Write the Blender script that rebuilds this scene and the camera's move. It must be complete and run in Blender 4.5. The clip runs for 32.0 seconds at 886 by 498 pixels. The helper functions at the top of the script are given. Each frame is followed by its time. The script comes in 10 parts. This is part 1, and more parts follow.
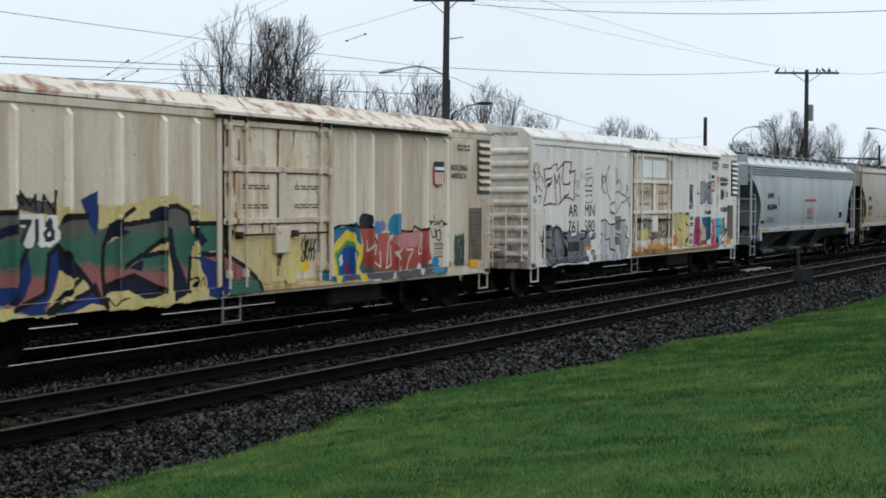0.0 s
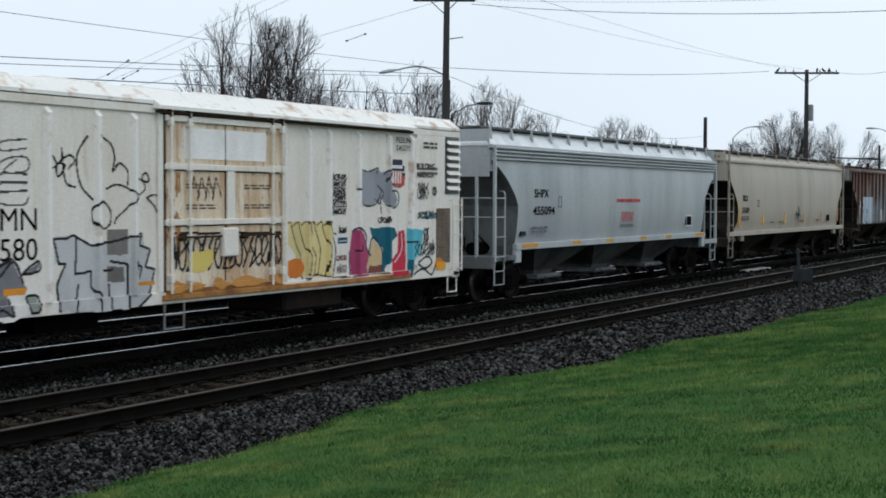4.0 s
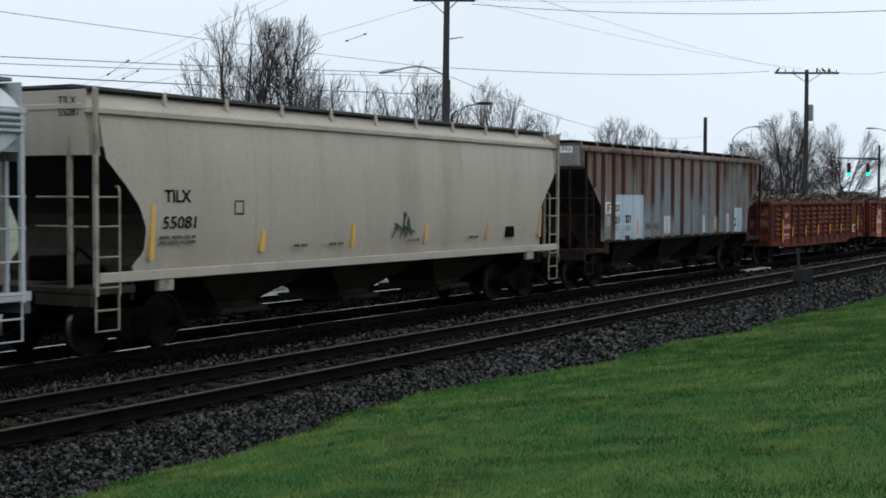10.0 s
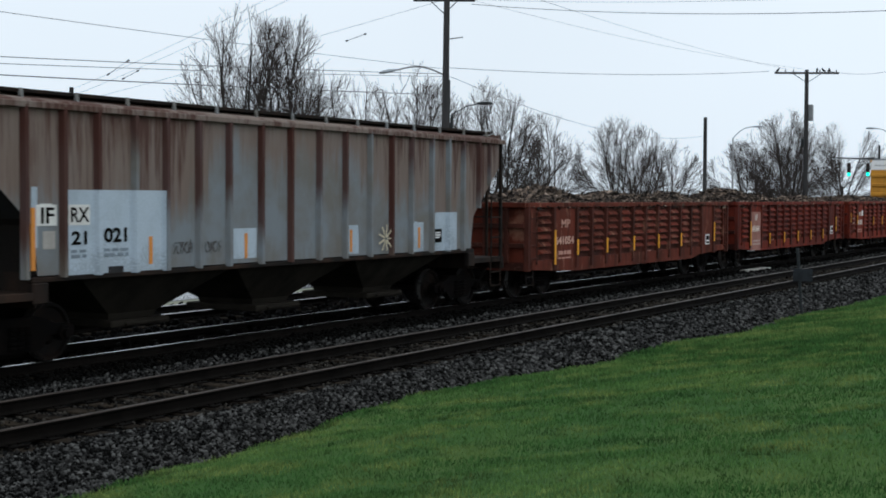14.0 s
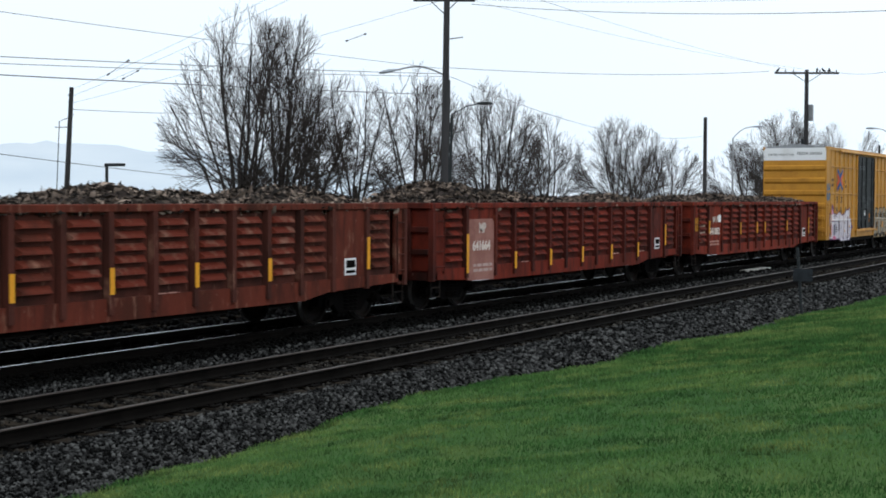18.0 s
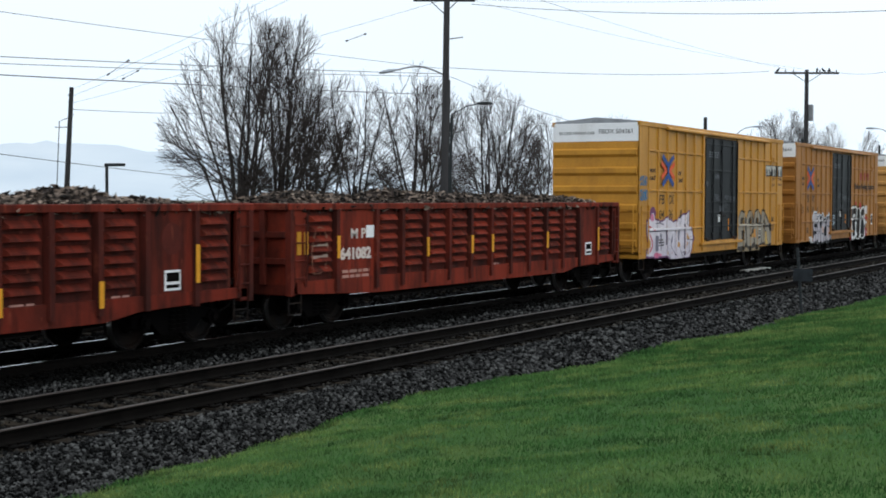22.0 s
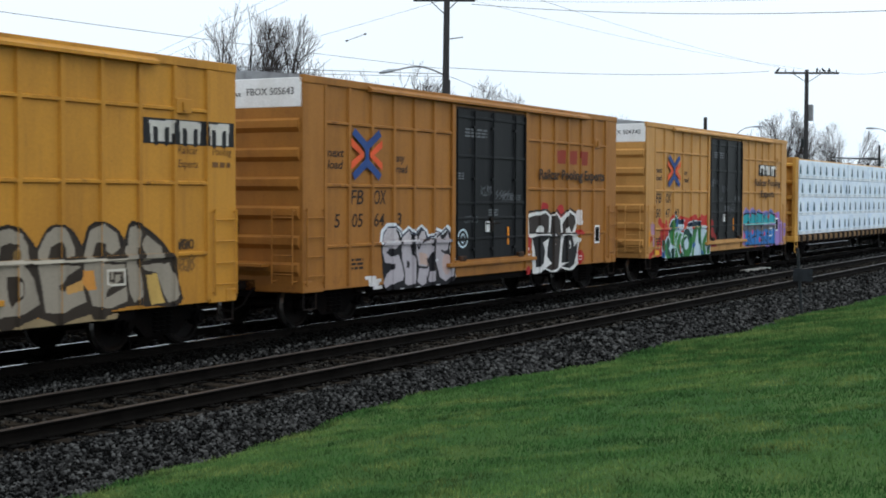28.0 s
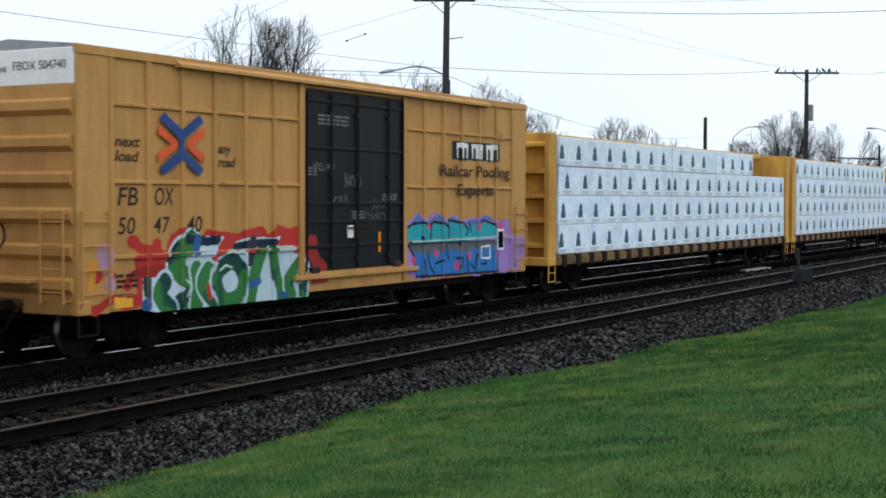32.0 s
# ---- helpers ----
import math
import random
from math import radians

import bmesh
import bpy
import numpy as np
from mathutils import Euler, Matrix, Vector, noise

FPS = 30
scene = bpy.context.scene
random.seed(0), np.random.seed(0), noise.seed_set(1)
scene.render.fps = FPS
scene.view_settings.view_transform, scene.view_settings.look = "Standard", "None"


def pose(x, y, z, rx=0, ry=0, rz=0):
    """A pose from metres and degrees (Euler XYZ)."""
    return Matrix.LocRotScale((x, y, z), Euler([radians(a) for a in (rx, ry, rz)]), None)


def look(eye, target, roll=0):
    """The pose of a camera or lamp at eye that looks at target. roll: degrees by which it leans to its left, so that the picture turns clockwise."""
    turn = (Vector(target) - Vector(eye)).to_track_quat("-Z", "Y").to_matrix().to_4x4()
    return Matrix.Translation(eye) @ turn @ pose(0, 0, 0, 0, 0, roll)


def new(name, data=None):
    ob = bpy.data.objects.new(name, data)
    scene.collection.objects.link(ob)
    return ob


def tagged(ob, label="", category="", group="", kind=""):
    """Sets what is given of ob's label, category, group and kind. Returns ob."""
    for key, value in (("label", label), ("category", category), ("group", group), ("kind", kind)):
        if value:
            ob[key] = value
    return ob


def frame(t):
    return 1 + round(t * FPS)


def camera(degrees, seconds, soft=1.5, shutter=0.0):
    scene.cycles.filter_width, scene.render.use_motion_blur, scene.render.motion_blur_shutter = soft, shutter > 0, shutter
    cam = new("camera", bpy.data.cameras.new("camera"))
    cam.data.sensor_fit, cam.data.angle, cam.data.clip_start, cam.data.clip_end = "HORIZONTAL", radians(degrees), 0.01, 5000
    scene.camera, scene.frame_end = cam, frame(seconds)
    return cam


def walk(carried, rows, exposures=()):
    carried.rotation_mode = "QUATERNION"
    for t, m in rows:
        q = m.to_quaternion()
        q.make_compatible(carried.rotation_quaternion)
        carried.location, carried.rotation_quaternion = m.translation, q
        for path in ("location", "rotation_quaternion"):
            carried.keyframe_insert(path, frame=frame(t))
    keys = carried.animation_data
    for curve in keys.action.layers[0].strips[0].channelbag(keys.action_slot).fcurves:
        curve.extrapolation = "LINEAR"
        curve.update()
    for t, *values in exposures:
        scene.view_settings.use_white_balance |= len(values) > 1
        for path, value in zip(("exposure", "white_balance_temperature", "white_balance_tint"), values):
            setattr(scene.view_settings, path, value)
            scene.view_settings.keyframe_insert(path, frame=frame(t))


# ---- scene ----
# The camera stands still beside the line; x runs along the rails, y across them, z = 0 is the rail top under the train.
EYE = (0.0, 0.0, 2.57)
YAW, DIP = radians(29.076), radians(2.135)
AIM = (EYE[0] + math.cos(YAW) * math.cos(DIP), EYE[1] + math.sin(YAW) * math.cos(DIP), EYE[2] - math.sin(DIP))
cam = camera(35.32, 32.0, soft=1.75, shutter=0.25)
VIEW = look(EYE, AIM, 0.227)
walk(cam, [(0.0, VIEW), (32.0, VIEW)], exposures=[(0.0, -0.27, 6250, 8), (14.0, -0.29, 6250, 8), (17.5, -0.05, 6250, 8), (32.0, -0.05, 6250, 8)])


def moved(t):
    """Metres that the train has gone towards -x at t seconds, counted from 16 s."""
    q = (t - 16.0) / 16.0
    return (t - 16.0) * (5.5896 + 0.27936 * q + 0.02706 * q * q - 0.03511 * q ** 3)


# ---- world: overcast daylight ----
world = bpy.data.worlds.new("overcast_sky")
scene.world = world
world.use_nodes = True
wn, wl = world.node_tree.nodes, world.node_tree.links
wn.clear()
w_out = wn.new("ShaderNodeOutputWorld")
w_bg = wn.new("ShaderNodeBackground")
w_sky = wn.new("ShaderNodeTexSky")
w_sky.sky_type = "NISHITA"
w_sky.sun_disc = False
w_sky.sun_elevation = radians(48)
w_sky.sun_rotation = radians(200)
w_sky.dust_density = 4.0
w_gain = wn.new("ShaderNodeMixRGB")
w_gain.blend_type = "MULTIPLY"
w_gain.inputs[0].default_value = 1.0
w_gain.inputs[2].default_value = (0.10, 0.10, 0.10, 1)
w_tc = wn.new("ShaderNodeTexCoord")
w_sep = wn.new("ShaderNodeSeparateXYZ")
w_ramp = wn.new("ShaderNodeValToRGB")
w_ramp.color_ramp.elements[0].position = 0.0
w_ramp.color_ramp.elements[0].color = (1.09, 1.19, 1.29, 1)
w_ramp.color_ramp.elements[1].position = 1.0
w_ramp.color_ramp.elements[1].color = (1.42, 1.48, 1.54, 1)
w_mid = w_ramp.color_ramp.elements.new(0.18)
w_mid.color = (1.12, 1.2, 1.28, 1)
w_cloud = wn.new("ShaderNodeTexNoise")
w_cloud.inputs["Scale"].default_value = 1.6
w_cloud.inputs["Detail"].default_value = 4
w_soft = wn.new("ShaderNodeMapRange")
w_soft.inputs[1].default_value, w_soft.inputs[2].default_value = 0.3, 0.7
w_soft.inputs[3].default_value, w_soft.inputs[4].default_value = 0.95, 1.05
w_cm = wn.new("ShaderNodeMixRGB")
w_cm.blend_type = "MULTIPLY"
w_cm.inputs[0].default_value = 1.0
w_mix = wn.new("ShaderNodeMixRGB")
w_mix.inputs[0].default_value = 0.88
wl.new(w_sky.outputs[0], w_gain.inputs[1])
wl.new(w_tc.outputs["Generated"], w_sep.inputs[0])
wl.new(w_sep.outputs[2], w_ramp.inputs[0])
wl.new(w_tc.outputs["Generated"], w_cloud.inputs["Vector"])
wl.new(w_cloud.outputs[0], w_soft.inputs[0])
wl.new(w_ramp.outputs[0], w_cm.inputs[1])
wl.new(w_soft.outputs[0], w_cm.inputs[2])
wl.new(w_gain.outputs[0], w_mix.inputs[1])
wl.new(w_cm.outputs[0], w_mix.inputs[2])
wl.new(w_mix.outputs[0], w_bg.inputs[0])
wl.new(w_bg.outputs[0], w_out.inputs[0])
w_bg.inputs[1].default_value = 1.0

sun = new("sun", bpy.data.lights.new("sun", "SUN"))
sun.data.energy = 0.3
sun.data.angle = radians(25)
sun.data.color = (1.0, 0.98, 0.95)
sun.matrix_world = look((-12, -30, 40), (0, 0, 0))


# ---- materials ----
def lin(c):
    return c / 12.92 if c <= 0.04045 else ((c + 0.055) / 1.055) ** 2.4


def rgb(r, g, b):
    return (lin(r / 255), lin(g / 255), lin(b / 255), 1)


def surface(name, colour, other=None, rough=0.7, metal=0.0, scale=3.0, amount=0.5, fine=40.0, bump=0.15,
            streak=1.0, spread=(0.45, 0.65), distance=0.01, random=0.0, island=False, gloss=0.2, stains=()):
    """A surface with broad variation towards a second colour, fine grain in tone, roughness and relief."""
    m = bpy.data.materials.new(name)
    m.use_nodes = True
    n, l = m.node_tree.nodes, m.node_tree.links
    b = n["Principled BSDF"]
    b.inputs["Metallic"].default_value = metal
    b.inputs["Specular IOR Level"].default_value = gloss
    tc = n.new("ShaderNodeTexCoord")
    mp = n.new("ShaderNodeMapping")
    mp.inputs["Scale"].default_value = (1, 1, 1 / streak)
    info = n.new("ShaderNodeObjectInfo")
    far = n.new("ShaderNodeMath")
    far.operation = "MULTIPLY"
    far.inputs[1].default_value = 37.0
    l.new(info.outputs["Random"], far.inputs[0])
    own = n.new("ShaderNodeVectorMath")
    l.new(tc.outputs["Object"], own.inputs[0])
    l.new(far.outputs[0], own.inputs[1])
    l.new(own.outputs[0], mp.inputs[0])
    big = n.new("ShaderNodeTexNoise")
    big.inputs["Scale"].default_value = scale
    big.inputs["Detail"].default_value = 6
    big.inputs["Roughness"].default_value = 0.62
    l.new(mp.outputs[0], big.inputs["Vector"])
    small = n.new("ShaderNodeTexNoise")
    small.inputs["Scale"].default_value = fine
    small.inputs["Detail"].default_value = 4
    l.new(own.outputs[0], small.inputs["Vector"])
    mr = n.new("ShaderNodeMapRange")
    mr.inputs[1].default_value, mr.inputs[2].default_value = spread
    mr.inputs[3].default_value, mr.inputs[4].default_value = 0.0, amount
    l.new(big.outputs[0], mr.inputs[0])
    mix = n.new("ShaderNodeMixRGB")
    mix.inputs[1].default_value = colour
    mix.inputs[2].default_value = other or tuple(c * 0.6 for c in colour[:3]) + (1,)
    l.new(mr.outputs[0], mix.inputs[0])
    gr = n.new("ShaderNodeMapRange")
    gr.inputs[1].default_value, gr.inputs[2].default_value = 0.25, 0.75
    gr.inputs[3].default_value, gr.inputs[4].default_value = 0.9, 1.07
    l.new(small.outputs[0], gr.inputs[0])
    mul = n.new("ShaderNodeMixRGB")
    mul.blend_type = "MULTIPLY"
    mul.inputs[0].default_value = 1.0
    l.new(mix.outputs[0], mul.inputs[1])
    l.new(gr.outputs[0], mul.inputs[2])
    last = mul.outputs[0]
    height = n.new("ShaderNodeSeparateXYZ")
    l.new(tc.outputs["Object"], height.inputs[0])
    for tone, size, lo, hi, strength, *span in stains:
        st = n.new("ShaderNodeMapping")
        st.inputs["Scale"].default_value = size
        l.new(own.outputs[0], st.inputs[0])
        tx = n.new("ShaderNodeTexNoise")
        tx.inputs["Scale"].default_value = 1.0
        tx.inputs["Detail"].default_value = 5
        tx.inputs["Roughness"].default_value = 0.6
        l.new(st.outputs[0], tx.inputs["Vector"])
        cut = n.new("ShaderNodeMapRange")
        cut.inputs[1].default_value, cut.inputs[2].default_value = lo, hi
        cut.inputs[3].default_value, cut.inputs[4].default_value = 0.0, strength
        l.new(tx.outputs[0], cut.inputs[0])
        amount_of = cut.outputs[0]
        if span:
            zr = n.new("ShaderNodeMapRange")
            zr.inputs[1].default_value, zr.inputs[2].default_value = span
            l.new(height.outputs[2], zr.inputs[0])
            both = n.new("ShaderNodeMath")
            both.operation = "MULTIPLY"
            l.new(amount_of, both.inputs[0])
            l.new(zr.outputs[0], both.inputs[1])
            amount_of = both.outputs[0]
        over = n.new("ShaderNodeMixRGB")
        over.inputs[2].default_value = tone
        l.new(amount_of, over.inputs[0])
        l.new(last, over.inputs[1])
        last = over.outputs[0]
    if random:
        src = n.new("ShaderNodeNewGeometry").outputs["Random Per Island"] if island else n.new("ShaderNodeObjectInfo").outputs["Random"]
        rr = n.new("ShaderNodeMapRange")
        rr.inputs[3].default_value, rr.inputs[4].default_value = 1 - random, 1 + random
        if random > 0.9:
            pw = n.new("ShaderNodeMath")
            pw.operation = "POWER"
            pw.inputs[1].default_value = 3.0
            l.new(src, pw.inputs[0])
            src = pw.outputs[0]
            rr.inputs[3].default_value, rr.inputs[4].default_value = 0.12, 4.2
        l.new(src, rr.inputs[0])
        m2 = n.new("ShaderNodeMixRGB")
        m2.blend_type = "MULTIPLY"
        m2.inputs[0].default_value = 1.0
        l.new(last, m2.inputs[1])
        l.new(rr.outputs[0], m2.inputs[2])
        last = m2.outputs[0]
    l.new(last, b.inputs["Base Color"])
    ro = n.new("ShaderNodeMapRange")
    ro.inputs[3].default_value, ro.inputs[4].default_value = max(0.05, rough - 0.15), min(1, rough + 0.15)
    l.new(big.outputs[0], ro.inputs[0])
    l.new(ro.outputs[0], b.inputs["Roughness"])
    if bump:
        bp = n.new("ShaderNodeBump")
        bp.inputs["Strength"].default_value = bump
        bp.inputs["Distance"].default_value = distance
        l.new(small.outputs[0], bp.inputs["Height"])
        l.new(bp.outputs[0], b.inputs["Normal"])
    return m


def rusted_panels(name, edge, pitch, posts=False):
    """Grey primer with rust that runs down from the top, each bay (or each post) by its own amount."""
    m = bpy.data.materials.new(name)
    m.use_nodes = True
    n, l = m.node_tree.nodes, m.node_tree.links
    b = n["Principled BSDF"]
    b.inputs["Roughness"].default_value = 0.75
    b.inputs["Specular IOR Level"].default_value = 0.12

    def put(kind, *values, **names):
        q = n.new("ShaderNode" + kind)
        for k, v in names.items():
            q.operation = v
        for k, v in enumerate(values):
            if isinstance(v, bpy.types.NodeSocket):
                l.new(v, q.inputs[k])
            elif v is not None:
                q.inputs[k].default_value = v
        return q.outputs[0]

    def calc(op, *values):
        return put("Math", *values, operation=op)

    def cells(sx, sz, detail=5.0):
        mp = put("Mapping", place, None, None, (sx, 1.0, sz))
        return put("TexNoise", mp, None, 1.0, detail, 0.6)

    tc = n.new("ShaderNodeTexCoord").outputs["Object"]
    chance = n.new("ShaderNodeObjectInfo").outputs["Random"]
    place = put("VectorMath", tc, calc("MULTIPLY", chance, 37.0))
    xyz = n.new("ShaderNodeSeparateXYZ")
    l.new(tc, xyz.inputs[0])
    x, z = xyz.outputs[0], xyz.outputs[2]
    runs, fine, broad = cells(4.5, 0.4), cells(15.0, 0.9), cells(0.9, 0.9)
    if posts:
        own, crest = chance, 2.3
    else:
        tile = n.new("ShaderNodeTexWhiteNoise")
        tile.noise_dimensions = "1D"
        l.new(calc("FLOOR", calc("DIVIDE", calc("SUBTRACT", x, edge), pitch)), tile.inputs["W"])
        own = tile.outputs[0]
        crest = calc("ADD", 2.15, put("MapRange", calc("ABSOLUTE", calc("SUBTRACT", x, 8.3)), 1.4, 4.4, 1.15, 0.0))
    level = calc("ADD", calc("ADD", z, calc("MULTIPLY", calc("SUBTRACT", runs, 0.5), 1.6)), calc("MULTIPLY", calc("SUBTRACT", fine, 0.5), 0.7))
    level = calc("ADD", level, calc("MULTIPLY", calc("SUBTRACT", own, 0.5), 3.4 if posts else 0.7))
    over = calc("SUBTRACT", level, crest)
    soft = put("MapRange", over, -0.2, 0.35, 0.0, 0.85)
    hard = put("MapRange", calc("ADD", calc("ADD", over, calc("MULTIPLY", calc("SUBTRACT", runs, 0.5), 4.0)), calc("MULTIPLY", calc("SUBTRACT", fine, 0.5), 3.0)), 0.9, 2.1, 0.0, 0.8)
    grey = put("MixRGB", put("MapRange", broad, 0.4, 0.62), rgb(122, 129, 134), rgb(112, 110, 106))
    tan = put("MixRGB", fine, rgb(130, 116, 107), rgb(104, 86, 77))
    dark = put("MixRGB", runs, rgb(78, 41, 33), rgb(60, 37, 31))
    colour = put("MixRGB", soft, grey, dark if posts else tan)
    colour = put("MixRGB", hard, colour, dark)
    drips = put("MapRange", cells(22.0, 0.7), 0.62, 0.74, 0.0, 0.6)
    colour = put("MixRGB", drips, colour, rgb(84, 62, 54))
    grime = put("MapRange", calc("ADD", calc("MULTIPLY", runs, 1.2), calc("MULTIPLY", z, -0.6)), -0.35, -0.1, 0.0, 0.4)
    colour = put("MixRGB", grime, colour, rgb(104, 98, 88))
    l.new(colour, b.inputs["Base Color"])
    bp = n.new("ShaderNodeBump")
    bp.inputs["Strength"].default_value = 0.2
    bp.inputs["Distance"].default_value = 0.02
    l.new(broad, bp.inputs["Height"])
    l.new(bp.outputs[0], b.inputs["Normal"])
    return m


def glow(name, colour, strength):
    m = bpy.data.materials.new(name)
    m.use_nodes = True
    b = m.node_tree.nodes["Principled BSDF"]
    b.inputs["Base Color"].default_value = colour
    b.inputs["Emission Color"].default_value = colour
    b.inputs["Emission Strength"].default_value = strength
    return m


PAINTS = {}


def paint(r, g, b, rough=0.6):
    """Sprayed or stencilled paint, weathered, by its colour."""
    key = (r, g, b)
    if key not in PAINTS:
        PAINTS[key] = surface("sprayed_paint", rgb(r, g, b), tuple(c * 0.72 for c in rgb(r, g, b)[:3]) + (1,), rough, 0, 1.7, 0.7, 30, 0.05, 2.0)
    return PAINTS[key]


M_GRASS_SOIL = surface("lawn_soil", rgb(54, 84, 41), rgb(74, 96, 50), 0.95, 0, 0.5, 1.0, 5, 0.3, distance=0.03, gloss=0.05)
M_BLADE = surface("grass_blades", rgb(64, 100, 52), rgb(94, 124, 68), 0.8, 0, 0.3, 1.0, 3, 0.0, random=0.25, island=True, gloss=0.05,
                  stains=((rgb(136, 146, 84), (1.1, 1.1, 1.1), 0.5, 0.68, 0.7), (rgb(38, 64, 34), (2.0, 2.0, 2.0), 0.5, 0.66, 0.75), (rgb(98, 94, 60), (5, 5, 5), 0.64, 0.72, 0.6)))
# bed near black: shade of the gaps between stones put into its colour
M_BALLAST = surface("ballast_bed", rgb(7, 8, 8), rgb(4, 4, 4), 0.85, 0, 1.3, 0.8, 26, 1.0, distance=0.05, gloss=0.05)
M_STONE = surface("crushed_stone", rgb(47, 47, 46), rgb(27, 27, 27), 0.7, 0, 2.5, 0.9, 30, 0.3, random=0.98, island=True, gloss=0.02)
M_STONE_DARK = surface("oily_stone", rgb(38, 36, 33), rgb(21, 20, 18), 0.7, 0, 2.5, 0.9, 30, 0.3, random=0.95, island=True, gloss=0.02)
# oil plus the train's own shade, both painted into the stone colour
M_STONE_OIL_SHADE = surface("oil_and_shade_stone", rgb(13, 13, 12), rgb(7, 7, 7), 0.6, 0, 2.5, 0.9, 30, 0.3, random=0.9, island=True, gloss=0.01)
M_TIE = surface("creosoted_wood", rgb(40, 35, 29), rgb(18, 16, 14), 0.85, 0, 4, 0.9, 50, 0.5, random=0.4, gloss=0.02)
M_RAIL = surface("rusted_rail", rgb(18, 16, 14), rgb(10, 9, 8), 0.85, 0.0, 3, 0.8, 60, 0.3, gloss=0.03)
M_RAILTOP = surface("worn_rail_head", rgb(64, 56, 50), rgb(38, 32, 28), 0.5, 0.5, 2, 0.8, 60, 0.05)
M_POLISHED = surface("polished_rail_head", rgb(176, 176, 176), rgb(140, 138, 136), 0.22, 1.0, 2, 0.6, 60, 0.02)
M_ASPHALT = surface("wet_asphalt", rgb(104, 106, 110), rgb(80, 82, 86), 0.16, 0, 0.4, 0.9, 40, 0.3)
M_KERB = surface("kerb_concrete", rgb(165, 163, 158), rgb(128, 126, 120), 0.8, 0, 2, 0.7, 40, 0.3)
M_EARTH = surface("far_ground", rgb(120, 122, 108), rgb(92, 100, 78), 0.95, 0, 0.05, 0.9, 4, 0.2)
M_POLE = surface("pole_wood", rgb(62, 61, 62), rgb(42, 40, 40), 0.85, 0, 2, 0.8, 40, 0.5, streak=12)
M_WIRE = surface("black_cable", rgb(46, 46, 50), None, 0.6, 0, 2, 0.3, 20, 0)
M_BARK = surface("tree_bark", rgb(48, 43, 41), rgb(34, 31, 30), 0.9, 0, 3, 0.8, 30, 0.5)
M_TWIG = surface("bare_twigs", rgb(58, 51, 48), rgb(42, 38, 37), 0.9, 0, 1, 0.6, 20, 0.0)
M_STEEL = surface("dirty_steel", rgb(32, 29, 28), rgb(50, 39, 32), 0.75, 0.0, 3, 0.7, 50, 0.25, gloss=0.06)
M_BLACK = surface("black_running_gear", rgb(10, 9, 9), rgb(20, 16, 14), 0.8, 0.0, 3, 0.7, 50, 0.25, gloss=0.03)
M_WHEEL = surface("wheel_steel", rgb(18, 16, 15), rgb(34, 26, 21), 0.6, 0.0, 3, 0.7, 40, 0.1, gloss=0.05)
M_TREAD = surface("polished_tread", rgb(150, 148, 146), None, 0.3, 0.9, 3, 0.4, 40, 0.02)
M_GALV = surface("galvanised_steel", rgb(150, 152, 155), rgb(118, 118, 120), 0.5, 0.6, 4, 0.6, 50, 0.05)
M_LAMP = surface("lamp_housing", rgb(150, 158, 165), None, 0.5, 0.3, 3, 0.4, 30, 0.02)
M_PLATE = surface("dull_plate", rgb(40, 44, 48), rgb(30, 33, 36), 0.7, 0, 6, 0.8, 40, 0.1)
M_DARKMETAL = surface("dark_post_metal", rgb(44, 48, 50), rgb(60, 62, 62), 0.6, 0.3, 3, 0.5, 30, 0.05)

M_REEFER_A = surface("cream_reefer_paint", rgb(214, 202, 183), rgb(172, 148, 120), 0.55, 0, 1.1, 0.75, 22, 0.08, streak=5, spread=(0.45, 0.7),
                     stains=((rgb(172, 146, 116), (7, 1, 0.45), 0.5, 0.72, 0.55), (rgb(136, 92, 58), (16, 1, 0.8), 0.6, 0.74, 0.55), (rgb(120, 76, 48), (7, 7, 5), 0.68, 0.73, 0.75)))
M_REEFER_B = surface("white_reefer_paint", rgb(228, 225, 218), rgb(196, 183, 163), 0.5, 0, 1.0, 0.6, 22, 0.08, streak=4, spread=(0.48, 0.75),
                     stains=((rgb(188, 168, 140), (7, 1, 0.4), 0.55, 0.78, 0.5), (rgb(150, 104, 66), (15, 1, 0.8), 0.64, 0.76, 0.45), (rgb(120, 80, 54), (8, 8, 6), 0.7, 0.75, 0.6)))
M_REEFER_END = surface("rust_splashed_end_paint", rgb(222, 217, 208), rgb(186, 170, 148), 0.55, 0, 1.4, 0.7, 22, 0.08, streak=3,
                       stains=((rgb(150, 112, 80), (5, 5, 1.2), 0.45, 0.66, 0.7, 3.4, 1.2), (rgb(98, 66, 46), (4, 4, 2.5), 0.45, 0.62, 0.8, 2.4, 0.8)))
M_REEFER_DOOR = surface("stained_door_paint", rgb(226, 214, 194), rgb(186, 154, 116), 0.55, 0, 1.6, 0.8, 22, 0.08, streak=3, spread=(0.45, 0.68),
                        stains=((rgb(156, 110, 70), (9, 1, 0.7), 0.52, 0.7, 0.7), (rgb(104, 64, 40), (6, 6, 4), 0.62, 0.7, 0.8)))
# for dark door irons, and for strips that paint shade into the door gaps
M_SHADE_AND_IRON = surface("gap_shade_and_dark_iron", rgb(44, 36, 30), rgb(84, 56, 38), 0.85, 0, 4, 0.8, 40, 0.2, streak=3)
M_ROOF_WHITE = surface("white_roof_paint", rgb(236, 234, 230), rgb(176, 140, 110), 0.6, 0, 2.2, 0.8, 30, 0.2, spread=(0.55, 0.7))
